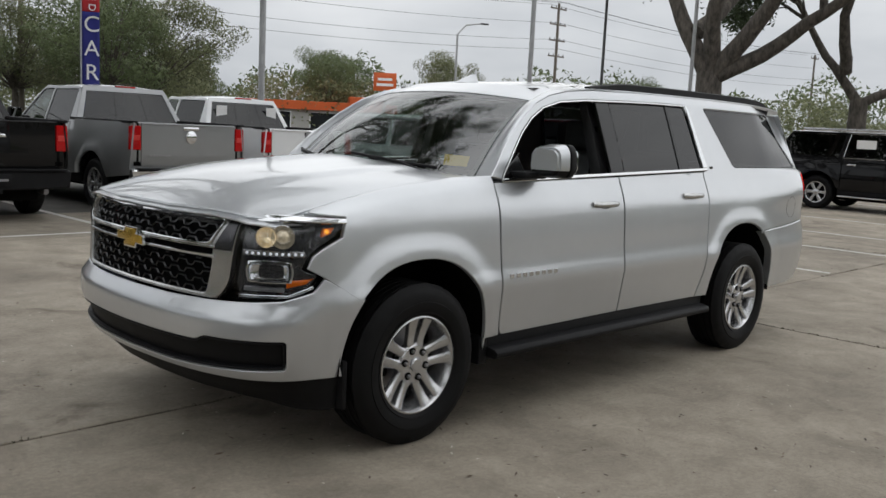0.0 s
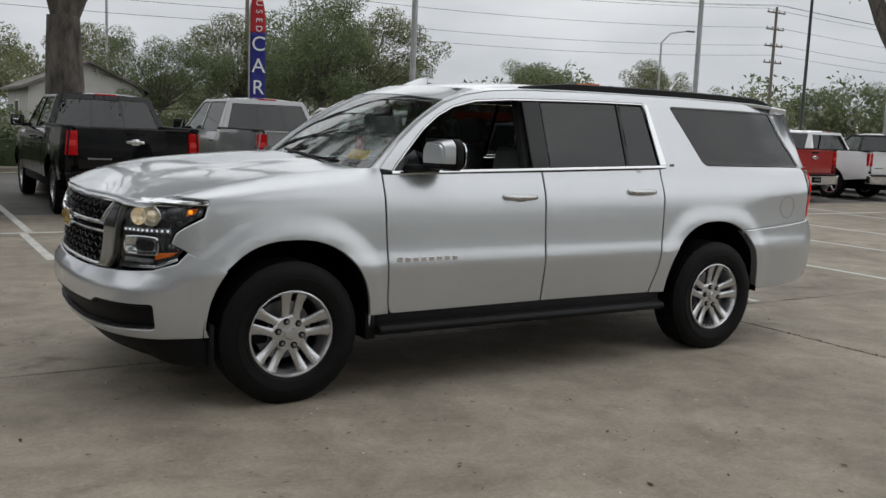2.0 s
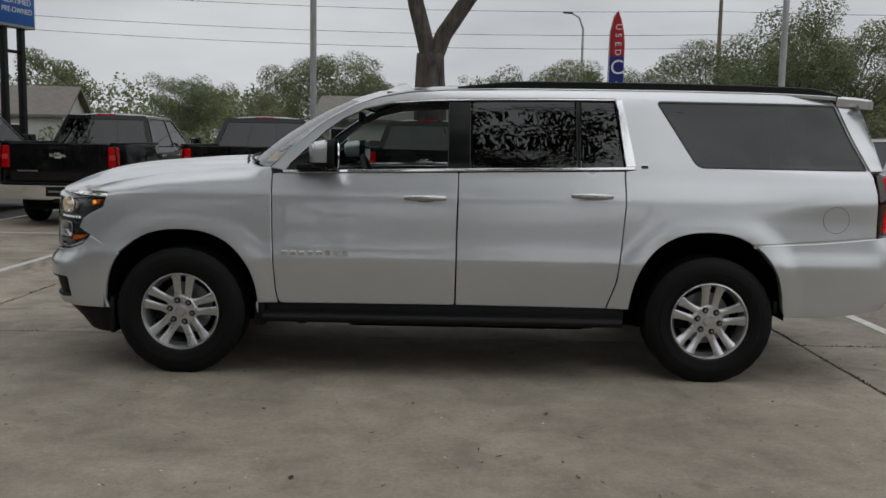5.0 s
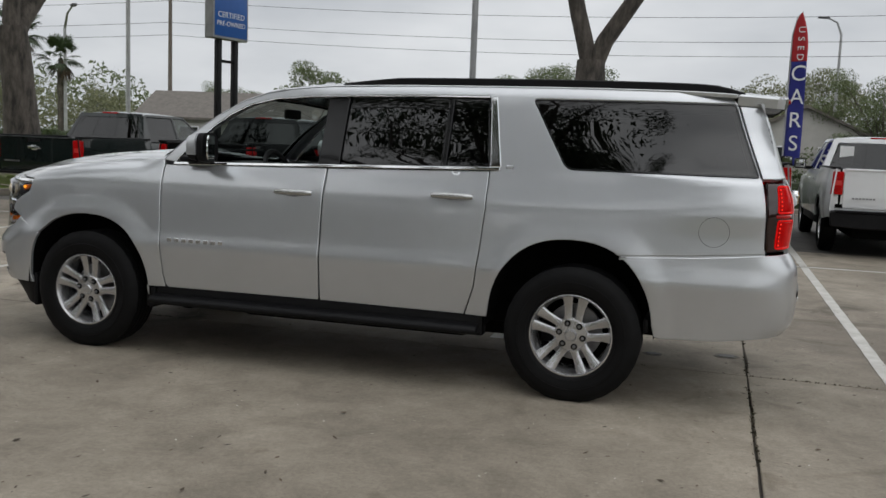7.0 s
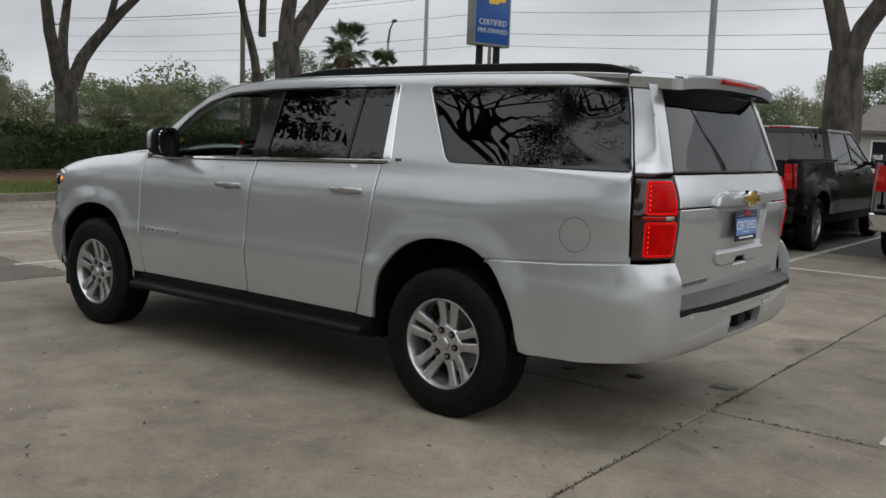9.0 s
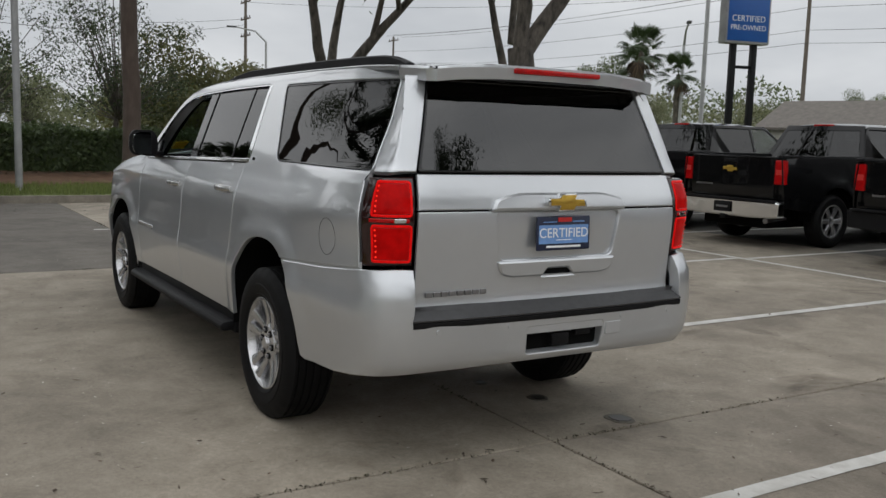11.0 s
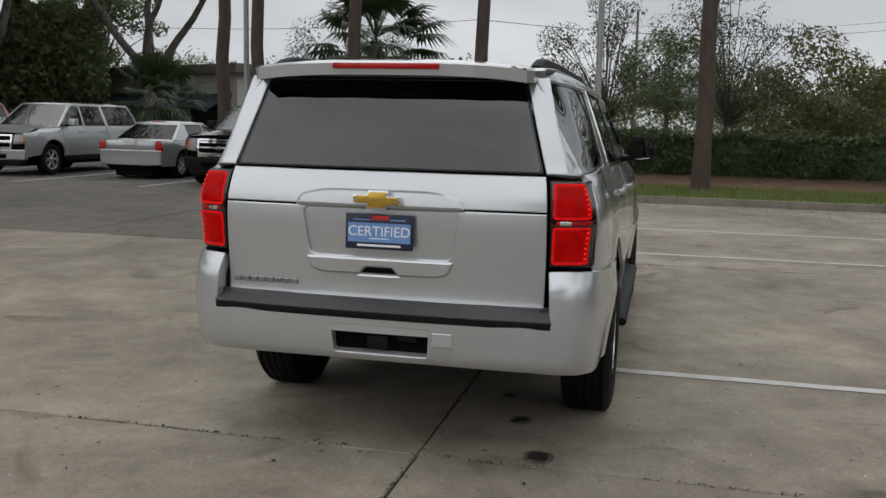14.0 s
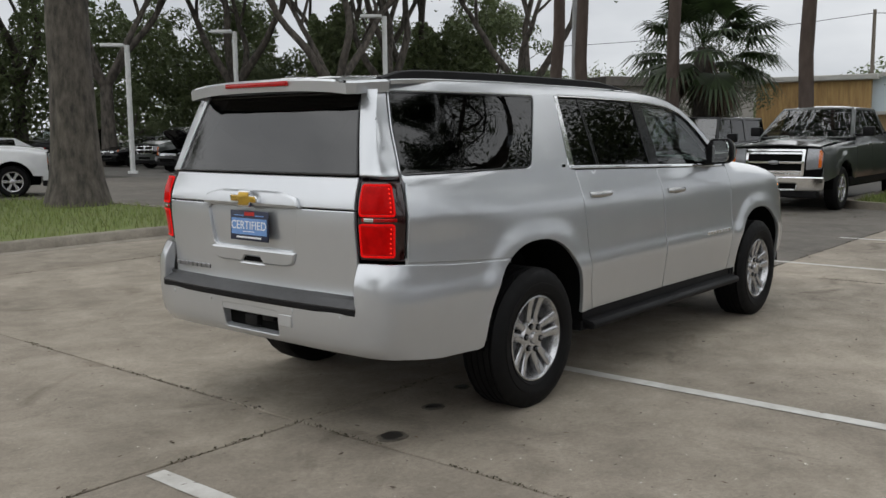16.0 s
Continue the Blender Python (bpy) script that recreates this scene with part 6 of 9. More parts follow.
        part("emblem", cyl_bm(0.075, 0.075, 0.03, 16, pose(nose + 0.005, 0, (gz0 + gz1) / 2, 0, 90, 0) @ Matrix.Diagonal((0.55, 1.3, 1, 1)), 0.008), M["steel"], car)
    fb = rounded([(W - 0.10, 0.655), (W - 0.12, 0.40), (0.12 - W, 0.40), (0.10 - W, 0.655)], 0.04, 3)
    patch("front_bumper", fb, sunk(ns, -0.05), bump, car, holes=[rounded([(0.42, 0.53), (0.40, 0.43), (-0.40, 0.43), (-0.42, 0.53)], 0.02, 2)], step=0.12, lip=0.02, thick=0.16)
    patch("bumper_opening", [(0.45, 0.55), (0.43, 0.41), (-0.43, 0.41), (-0.45, 0.55)], sunk(ns, -0.01), M["liner"], car, step=0.2)
    part("air_dam", box_bm(nose - 0.25, nose - 0.06, -W + 0.22, W - 0.22, 0.26, 0.42, 0.03), M["plastic"], car)
    # tail
    tz = bed_z if kind == "pickup" else belt

    def tail_fn(y, z):
        return np.stack([tail + 0.05 * (np.abs(y) / W) ** 2 + (0.0 if kind == "pickup" else 0.06 * smooth01(0.9, belt, z)) + 0.02 * smooth01(0.9, 0.6, z), y, z], 1)
    ts = surface(tail_fn, outward=lambda p: np.stack([-1 + 0 * p[:, 0], 0 * p[:, 0], 0 * p[:, 0]], 1))
    ly = W - 0.215
    lz0, lz1 = (tz - 0.40, tz - 0.05) if kind == "pickup" else (tz - 0.30, tz - 0.03)
    patch("tailgate", rounded([(ly - 0.006, tz), (ly - 0.006, 0.74), (0.006 - ly, 0.74), (0.006 - ly, tz)], 0.02, 2), ts, mat, car, step=0.12, thick=0.05)
    patch("tail_panel", [(W - 0.06, tz - 0.01), (W - 0.07, 0.62), (0.07 - W, 0.62), (0.06 - W, tz - 0.01)], sunk(ts, 0.02), mat, car, step=0.2, thick=0.01)
    for sg in (1, -1):
        lp = rounded([(sg * ly, lz1), (sg * ly, lz0), (sg * (W - 0.045), lz0), (sg * (W - 0.06), lz1)], 0.015, 2)
        t_ = patch("tail_lamp", lp, ts, M["tail"], car, step=0.1, lip=0.006, thick=0.08, raise_=0.012)
        zm = (lz0 + lz1) / 2
        patch("reversing_lamp", [(sg * (ly + 0.02), zm + 0.04), (sg * (ly + 0.02), zm - 0.04), (sg * (W - 0.075), zm - 0.04), (sg * (W - 0.075), zm + 0.04)], ts, M["tail_lit"] if rear == "lit" else M["red"], t_, step=0.1, raise_=0.015, thick=0.01)
        lpatch = [(tail + 0.035, lz1), (tail + 0.035, lz0), (tail + 0.10, lz0), (tail + 0.10, lz1)]
        patch("lamp_return", lpatch, side, M["tail"], t_, step=0.1, raise_=0.004, mirror=sg < 0)
    if detail_rear:
        if kind == "pickup":
            part("tailgate_handle", box_bm(tail - 0.014, tail + 0.02, -0.13, 0.13, tz - 0.10, tz - 0.045, 0.01), M["plastic"] if rear != "chrome" else M["chrome"], car)
            patch("tailgate_spoiler", [(ly - 0.02, tz - 0.012), (ly - 0.02, tz - 0.03), (0.02 - ly, tz - 0.03), (0.02 - ly, tz - 0.012)], ts, mat, car, step=0.12, raise_=0.02, thick=0.03)
            bowt = [(-0.125, -0.018), (-0.048, -0.018), (-0.055, -0.046), (0.055, -0.046), (0.06, -0.024), (0.135, -0.024), (0.118, 0.018), (0.048, 0.018), (0.055, 0.046), (-0.055, 0.046), (-0.06, 0.024), (-0.135, 0.024)]
            em = part("emblem", prism_bm(bowt if rear != "chrome" else [(0.09 * math.cos(a), 0.1 * math.sin(a)) for a in np.linspace(0, 2 * math.pi, 13)[:-1]], "z", 0, 0.012, 0.003), M["gold"] if rear == "gold" else M["chrome"], car)
            em.matrix_basis = facing(tail - 0.004, 0, tz - 0.20, (0, -1, 0), (0, 0, 1), (-1, 0, 0))
            for k in range(7):
                part("badge_bar", box_bm(tail + 0.004, tail + 0.016, 0.62 - k * 0.048, 0.655 - k * 0.048, 0.88, 0.905), M["steel"], car)
        else:
            part("licence_plate", box_bm(tail - 0.006, tail + 0.03, -0.155, 0.155, 0.84, 0.99, 0.003), M["paper"], car)
    bz0, bz1 = (0.46, 0.70) if kind == "pickup" else (0.36, 0.72)
    rb = rounded([(W - 0.05, bz1), (W - 0.07, bz0), (0.5, bz0 - 0.02), (-0.5, bz0 - 0.02), (0.07 - W, bz0), (0.05 - W, bz1)], 0.03, 3)
    patch("rear_bumper", rb, ts, bump if kind == "pickup" else mat, car, step=0.12, raise_=0.13 if kind == "pickup" else 0.04, lip=0.02, thick=0.16)
    if kind == "pickup":
        part("bumper_step_pad", box_bm(tail - 0.125, tail + 0.02, -W + 0.12, W - 0.12, bz1 - 0.015, bz1 + 0.012, 0.006), M["plastic"], car)
        part("licence_plate", box_bm(tail - 0.136, tail - 0.126, -0.155, 0.155, 0.50, 0.65, 0.003), M["plastic"], car)
        part("plate_line", box_bm(tail - 0.139, tail - 0.135, -0.11, 0.11, 0.56, 0.59), M["steel"], car)
        part("tail_pipe", tube_bm([(tail + 0.7, -0.55, 0.42), (tail + 0.25, -0.60, 0.42), (tail + 0.05, -0.66, 0.40)], 0.04, 10), M["steel"], car)
        part("hitch_receiver", box_bm(tail - 0.11, tail + 0.2, -0.05, 0.05, 0.40, 0.47, 0.006), M["plastic"], car)
    # mirrors, wheels, underside
    for sg in (1, -1):
        mm = new("door_mirror")
        mm.parent = car
        y0, y1 = sg * (W - 0.02), sg * (W + 0.22)
        part("mirror_cap", box_bm(d0 - 0.32, d0 - 0.16, min(y0 + sg * 0.03, y1), max(y0 + sg * 0.03, y1), belt + 0.0, belt + 0.19, 0.03), M["plastic"] if bumper != "body" else mat, mm)
        part("mirror_foot", box_bm(d0 - 0.26, d0 - 0.18, min(sg * (W - 0.12), y0 + sg * 0.05), max(sg * (W - 0.12), y0 + sg * 0.05), belt - 0.01, belt + 0.05, 0.01), M["plastic"], mm)
        part("mirror_glass", box_bm(d0 - 0.326, d0 - 0.318, min(y0 + sg * 0.05, y1 - sg * 0.02), max(y0 + sg * 0.05, y1 - sg * 0.02), belt + 0.02, belt + 0.17, 0.002, 1), M["mirror"], mm)
        for wx in (wf, wr):
            parked_wheel(car, wx, sg * (W - 0.155), sg, r, M[rim], spokes)
            pr = arch(wx)
            bm = bmesh.new()
            a = [bm.verts.new((x, sg * (W - 0.06), z)) for x, z in pr]
            b = [bm.verts.new((x, sg * (W - 0.42), z)) for x, z in pr]
            for i in range(len(pr) - 1):
                bm.faces.new((a[i], a[i + 1], b[i + 1], b[i]))
            bm.faces.new(b)
            part("wheel_housing", bm, M["liner"], car)
    part("underbody", box_bm(tail + 0.15, nose - 0.3, -W + 0.40, W - 0.40, sill - 0.22, sill + 0.1, 0.03), M["liner"], car)
    part("cabin_floor", box_bm(d2, d0, -W + 0.1, W - 0.1, sill - 0.03, sill + 0.06), M["liner"], car)
    # seats show as dark shapes through the glass
    for x in ((d0 + d1) / 2 - 0.35, (d1 + d2) / 2 - 0.25):
        for y in (0.4, -0.4):
            s_ = new("cabin_seat")
            s_.parent = car
            part("seat_back", box_bm(x - 0.08, x + 0.08, y - 0.24, y + 0.24, 0.7, belt + 0.12, 0.05, 2), M["interior"], s_)
            part("headrest", box_bm(x - 0.06, x + 0.04, y - 0.13, y + 0.13, belt + 0.14, belt + 0.30, 0.03, 2), M["interior"], s_)
    part("dashboard", box_bm(d0 - 0.25, d0 + 0.1, -W + 0.2, W - 0.2, 0.8, belt - 0.03, 0.03), M["interior"], car)
    return car


tail_out = lambda x, y=-11.2: pose(x, y, 0, 0, 0, -90)
nose_out = lambda x, y: pose(x, y, 0, 0, 0, 180)
ROW = "vehicles parked in the row behind"
vehicle("pickup_truck", "dark green-black pickup truck parked tail out", "truck", ROW, M["green_paint"], tail_out(9.2, -10.3), stickers=())
vehicle("pickup_truck", "black pickup truck with chrome bumper, parked tail out", "truck", ROW, M["black_paint"], tail_out(6.15, -10.9))
vehicle("pickup_truck", "black pickup truck with a gold tailgate emblem", "truck", ROW, M["black_paint"], tail_out(3.35), rear="gold")
vehicle("pickup_truck", "glossy black pickup truck with dark bumper", "truck", ROW, M["black_paint"], tail_out(0.36), bumper="plastic")
vehicle("pickup_truck", "grey metallic pickup truck with round tailgate emblem", "truck", ROW, M["grey_paint"], tail_out(-2.5, -11.35), roof=1.94, belt=1.31, rear="chrome")
vehicle("pickup_truck", "white pickup truck with paper sheets in its back window", "truck", ROW, M["white_paint"], tail_out(-5.0, -11.7), rear="gold", bumper="plastic", stickers=((-0.66, 0.5), (0.66, 0.5)))
vehicle("minivan", "light grey minivan parked tail out", "car", ROW, M["lightgrey_paint"], tail_out(-8.8, -11.0), kind="suv", nose=2.45, tail=-2.5, wf=1.5, wr=-1.5, r=0.34, W=0.98, sill=0.36, belt=1.08, roof=1.72, hood=(0.92, 1.05), cowl=1.55, ws_top=0.55, roof_end=-2.1, back_base=-2.42, bumper="body", lean=0.34, detail_front=False)
vehicle("pickup_truck", "silver pickup truck parked tail out", "truck", ROW, M["lightgrey_paint"], tail_out(-11.8, -11.6), detail_front=False)
vehicle("pickup_truck", "white pickup truck parked beside a silver one", "truck", ROW, M["white_paint"], tail_out(-14.3, -13.8), detail_front=False)
vehicle("pickup_truck", "bright red pickup truck parked tail out", "truck", ROW, M["red_paint"], tail_out(-17.0, -12.6), detail_front=False)
vehicle("pickup_truck", "white pickup truck beside a red one", "truck", ROW, M["white_paint"], tail_out(-20.3, -12.6), detail_front=False)
vehicle("pickup_truck", "black pickup truck at the end of the row", "truck", ROW, M["black_paint"], tail_out(-23.4, -12.0), detail_front=False)
SUVP = dict(kind="suv", nose=2.45, tail=-2.72, wf=1.475, wr=-1.475, r=0.40, W=1.0, sill=0.46, belt=1.24, roof=1.87, hood=(1.08, 1.22), cowl=1.15, ws_top=0.38, roof_end=-2.25, back_base=-2.6, lean=0.34)
vehicle("sport_utility_vehicle", "black sport utility vehicle with bright window trim and a paper sheet", "car", "", M["black_paint"], pose(-18.0, -3.4, 0, 0, 0, 90), **SUVP, bumper="body", side_sheet=True)
FRONT = "vehicles parked facing the lot"
vehicle("pickup_truck", "dark grey pickup truck with a large chrome grille", "truck", FRONT, M["slate_paint"], nose_out(14.25, 2.4), wf=1.98, wr=-1.98, nose=2.95, tail=-3.3, roof=2.0, belt=1.38, hood=(1.22, 1.32), cowl=1.30, grille="bars", sill=0.56, r=0.42, detail_rear=False)
vehicle("off_road_car", "black boxy off-road car with slotted grille", "car", FRONT, M["black_paint"], nose_out(14.35, 5.35), kind="suv", nose=2.0, tail=-2.2, wf=1.47, wr=-1.47, r=0.41, W=0.93, sill=0.55, belt=1.25, roof=1.85, hood=(1.15, 1.20), cowl=0.75, ws_top=0.45, roof_end=-2.05, back_base=-2.15, lean=0.12, grille="slots", grille_mat="black_paint", bumper="plastic", flare=0.05, detail_rear=False)
vehicle("pickup_truck", "black pickup truck with wide chrome grille bars", "truck", FRONT, M["black_paint"], nose_out(14.8, 8.45), grille="bars", bumper="plastic", detail_rear=False)
vehicle("sedan", "silver-white sedan parked tail out", "car", FRONT, M["lightgrey_paint"], pose(15.7, 11.5, 0), kind="sedan", nose=2.2, tail=-2.35, wf=1.35, wr=-1.35, r=0.32, W=0.90, sill=0.30, belt=0.95, roof=1.44, hood=(0.78, 0.92), cowl=0.95, ws_top=0.15, roof_end=-0.95, back_base=-1.75, lean=0.42, bumper="body")
vehicle("sport_utility_vehicle", "silver sport utility vehicle with dark grille slots", "car", FRONT, M["lightgrey_paint"], nose_out(15.2, 14.9), **{**SUVP, "nose": 2.5}, bumper="body", grille="cross", detail_rear=False)
vehicle("pickup_truck", "dark red pickup truck with chrome cross grille", "truck", FRONT, M["darkred_paint"], nose_out(15.7, 18.4), grille="cross", detail_rear=False)
vehicle("off_road_car", "black-green boxy off-road car", "car", FRONT, M["green_paint"], nose_out(16.0, 23.0), kind="suv", nose=2.0, tail=-2.2, wf=1.47, wr=-1.47, r=0.41, W=0.93, sill=0.55, belt=1.25, roof=1.85, hood=(1.15, 1.20), cowl=0.75, ws_top=0.45, roof_end=-2.05, back_base=-2.15, lean=0.12, grille="slots", grille_mat="green_paint", bumper="plastic", flare=0.05, detail_rear=False)
FAR = "vehicles parked under the far trees"
vehicle("sport_utility_vehicle", "dark brown-grey sport utility vehicle parked under trees", "car", FAR, M["slate_paint"], pose(19.2, 32.3, 0, 0, 0, 185), **SUVP, bumper="body", grille="cross", detail_rear=False)
SED = dict(kind="sedan", nose=2.2, tail=-2.35, wf=1.35, wr=-1.35, r=0.32, W=0.90, sill=0.30, belt=0.95, roof=1.44, hood=(0.78, 0.92), cowl=0.95, ws_top=0.15, roof_end=-0.95, back_base=-1.75, lean=0.42, bumper="body")
vehicle("sedan", "black sedan with its bonnet raised, parked under trees", "car", FAR, M["black_paint"], pose(17.4, 28.3, 0, 0, 0, 187), **SED, detail_rear=False, bonnet_lift=50)
vehicle("sedan", "black sedan parked beside a grey vehicle", "car", FAR, M["black_paint"], pose(19.4, 36.2, 0, 0, 0, 185), **SED, detail_rear=False)
vehicle("sport_utility_vehicle", "black sport utility vehicle parked under far trees", "car", FAR, M["black_paint"], pose(19.0, 43.5, 0, 0, 0, 185), **SUVP, bumper="body", detail_rear=False)
vehicle("sedan", "white sedan parked under far trees", "car", FAR, M["white_paint"], pose(13.6, 40.0, 0, 0, 0, 185), **SED, detail_rear=False)
vehicle("pickup_truck", "white pickup truck beside the planted island", "truck", "", M["white_paint"], pose(3.6, 20.6, 0, 0, 0, -28), bumper="body", detail_rear=False)

# ---- ground ----
def ground_material(name, base, dark, stain, tone=1.0):
    m = bpy.data.materials.new(name)
    m.use_nodes = True
    n, l = m.node_tree.nodes, m.node_tree.links
    b = n["Principled BSDF"]
    b.inputs["Roughness"].default_value = 0.82
    geo = n.new("ShaderNodeNewGeometry")

    def noise_(scale, detail, rough=0.6, dist=0.0):
        x = n.new("ShaderNodeTexNoise")
        x.inputs["Scale"].default_value = scale
        x.inputs["Detail"].default_value = detail
        x.inputs["Roughness"].default_value = rough
        x.inputs["Distortion"].default_value = dist
        l.new(geo.outputs["Position"], x.inputs["Vector"])
        return x

    def ramp_(src, p0, p1, c0, c1):
        x = n.new("ShaderNodeValToRGB")
        x.color_ramp.elements[0].position, x.color_ramp.elements[1].position = p0, p1
        x.color_ramp.elements[0].color, x.color_ramp.elements[1].color = (*c0, 1), (*c1, 1)
        l.new(src, x.inputs["Fac"])
        return x

    def mix_(mode, fac, a, c):
        x = n.new("ShaderNodeMix")
        x.data_type, x.blend_type = "RGBA", mode
        x.inputs[0].default_value = fac
        l.new(a, x.inputs[6])
        l.new(c, x.inputs[7])
        return x.outputs[2]
    big = ramp_(noise_(0.35, 6, 0.65, 0.4).outputs["Fac"], 0.35, 0.65, dark, base)
    mid = ramp_(noise_(2.3, 8, 0.7, 0.3).outputs["Fac"], 0.30, 0.70, (0.62, 0.61, 0.58), (1.12, 1.12, 1.10))
    fine = ramp_(noise_(38, 6, 0.75).outputs["Fac"], 0.32, 0.66, (0.76, 0.75, 0.74), (1.10, 1.10, 1.10))
    spk = ramp_(noise_(150, 3, 0.7).outputs["Fac"], 0.34, 0.44, (0.45, 0.44, 0.42), (1, 1, 1))
    st = ramp_(noise_(0.9, 5, 0.6, 1.2).outputs["Fac"], 0.60, 0.72, (1, 1, 1), stain)
    out = mix_("MULTIPLY", 1.0, big.outputs["Color"], mid.outputs["Color"])
    out = mix_("MULTIPLY", 0.9, out, fine.outputs["Color"])
    out = mix_("MULTIPLY", 0.6, out, spk.outputs["Color"])
    pit = ramp_(noise_(420, 2, 0.5).outputs["Fac"], 0.36, 0.62, (0.86, 0.855, 0.85), (1.07, 1.07, 1.07))
    out = mix_("MULTIPLY", 1.0, out, pit.outputs["Color"])
    out = mix_("MULTIPLY", 1.0, out, st.outputs["Color"])
    oi = n.new("ShaderNodeObjectInfo")
    mr = n.new("ShaderNodeMapRange")
    mr.inputs["To Min"].default_value, mr.inputs["To Max"].default_value = 0.93, 1.06
    l.new(oi.outputs["Random"], mr.inputs["Value"])
    hs = n.new("ShaderNodeHueSaturation")
    l.new(mr.outputs["Result"], hs.inputs["Value"])
    l.new(out, hs.inputs["Color"])
    l.new(hs.outputs["Color"], b.inputs["Base Color"])
    bp = n.new("ShaderNodeBump")
    bp.inputs["Strength"].default_value, bp.inputs["Distance"].default_value = 0.22, 0.006
    l.new(noise_(60, 8, 0.75).outputs["Fac"], bp.inputs["Height"])
    l.new(bp.outputs["Normal"], b.inputs["Normal"])
    return m


M["concrete"] = ground_material("worn_concrete", (0.396, 0.349, 0.288), (0.222, 0.193, 0.155), (0.56, 0.525, 0.48))
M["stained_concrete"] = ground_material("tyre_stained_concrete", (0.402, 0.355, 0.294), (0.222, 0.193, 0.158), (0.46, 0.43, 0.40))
M["dark_concrete"] = ground_material("weathered_dark_concrete", (0.192, 0.175, 0.152), (0.126, 0.115, 0.100), (0.6, 0.58, 0.55))
M["oil"] = material("dried_oil", (0.030, 0.027, 0.023), 0.45, vary=0.3, scale=30)
M["oil_edge"] = material("oil_soaked_concrete", (0.125, 0.108, 0.086), 0.7, vary=0.4, scale=20, detail=8)
M["soil"] = ground_material("joint_dirt", (0.05, 0.042, 0.033), (0.03, 0.026, 0.02), (0.8, 0.8, 0.8))
M["asphalt"] = ground_material("old_asphalt", (0.15, 0.143, 0.132), (0.10, 0.096, 0.09), (0.7, 0.7, 0.7))
M["kerb"] = ground_material("kerb_concrete", (0.34, 0.31, 0.265), (0.22, 0.195, 0.165), (0.6, 0.58, 0.55))
M["line"] = material("worn_white_road_paint", (0.62, 0.61, 0.58), 0.7, vary=0.45, scale=5, bump=0.2, bump_scale=60, color2=(0.40, 0.385, 0.35), detail=9)
M["grass"] = material("lawn_grass", (0.135, 0.190, 0.042), 0.9, vary=0.4, scale=2.5, color2=(0.128, 0.140, 0.045), bump=0.5, bump_scale=60, detail=9)
M["mulch"] = material("pine_straw", (0.160, 0.088, 0.050), 0.95, vary=0.4, scale=6, bump=0.6, bump_scale=50, detail=9)
M["blade"] = material("grass_blade", (0.150, 0.208, 0.046), 0.7, vary=0.4, scale=3, color2=(0.160, 0.172, 0.055), alpha_random=0.35)
M["bark"] = material("oak_bark", (0.150, 0.130, 0.110), 0.95, vary=0.5, scale=7, bump=1.0, bump_scale=26, stretch=(1, 1, 0.35), color2=(0.030, 0.027, 0.024), detail=9)
M["pinebark"] = material("pine_bark", (0.105, 0.080, 0.066), 0.95, vary=0.5, scale=6, bump=1.0, bump_scale=24, stretch=(1, 1, 0.4), color2=(0.07, 0.05, 0.042), detail=9)
M["oak_leaf"] = material("oak_leaf", (0.140, 0.176, 0.078), 0.6, vary=0.4, scale=2, alpha_random=0.28, thin=0.38)
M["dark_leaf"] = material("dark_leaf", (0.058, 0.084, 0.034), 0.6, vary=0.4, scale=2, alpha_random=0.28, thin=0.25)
# far trees: distance haze is put into this paler olive base colour
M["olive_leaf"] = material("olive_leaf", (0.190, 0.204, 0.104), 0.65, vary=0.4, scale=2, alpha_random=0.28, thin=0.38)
M["autumn_leaf"] = material("autumn_leaf", (0.135, 0.125, 0.045), 0.7, vary=0.35, scale=0.5, color2=(0.075, 0.085, 0.03), alpha_random=0.28, thin=0.38)
M["hedge_leaf"] = material("hedge_leaf", (0.074, 0.110, 0.036), 0.5, vary=0.4, scale=1.3, alpha_random=0.28, thin=0.25)
M["palm_leaf"] = material("palm_leaf", (0.045, 0.072, 0.026), 0.5, vary=0.3, scale=3, alpha_random=0.28, thin=0.25)
M["dry_leaf"] = material("dead_leaf", (0.085, 0.055, 0.033), 0.8, vary=0.4, scale=9, alpha_random=0.6)
M["pole_grey"] = material("weathered_grey_pole", (0.40, 0.405, 0.41), 0.55, 0.2, vary=0.25, scale=3, bump=0.05)
M["pole_white"] = material("white_enamel_pole", (0.66, 0.67, 0.66), 0.5, vary=0.15, scale=3)
M["pole_wood"] = material("weathered_wood_pole", (0.17, 0.145, 0.12), 0.9, vary=0.35, scale=4, stretch=(1, 1, 0.1), bump=0.3)
M["pole_dark"] = material("dark_metal_pole", (0.09, 0.09, 0.095), 0.5, 0.4, vary=0.2)
M["wire"] = material("black_cable", (0.03, 0.03, 0.032), 0.7)
M["house_wall"] = material("pale_render_wall", (0.44, 0.43, 0.40), 0.85, vary=0.15, scale=1.0, bump=0.1)
M["roof_tile"] = material("grey_brown_shingle", (0.15, 0.135, 0.12), 0.9, vary=0.3, scale=3, bump=0.4, bump_scale=20)
M["tan_wall"] = material("tan_board_siding", (0.36, 0.25, 0.13), 0.8, vary=0.25, scale=1.5, bump=0.2, bump_scale=12)
M["plank"] = material("yellow_brown_plank", (0.40, 0.26, 0.10), 0.75, vary=0.45, scale=1.4, stretch=(4, 4, 0.5), bump=0.2, bump_scale=14, color2=(0.22, 0.13, 0.05))
M["orange"] = material("orange_panel", (0.62, 0.11, 0.02), 0.55, vary=0.12)
M["dark_window"] = material("dark_window", (0.02, 0.022, 0.025), 0.1, vary=0.2)
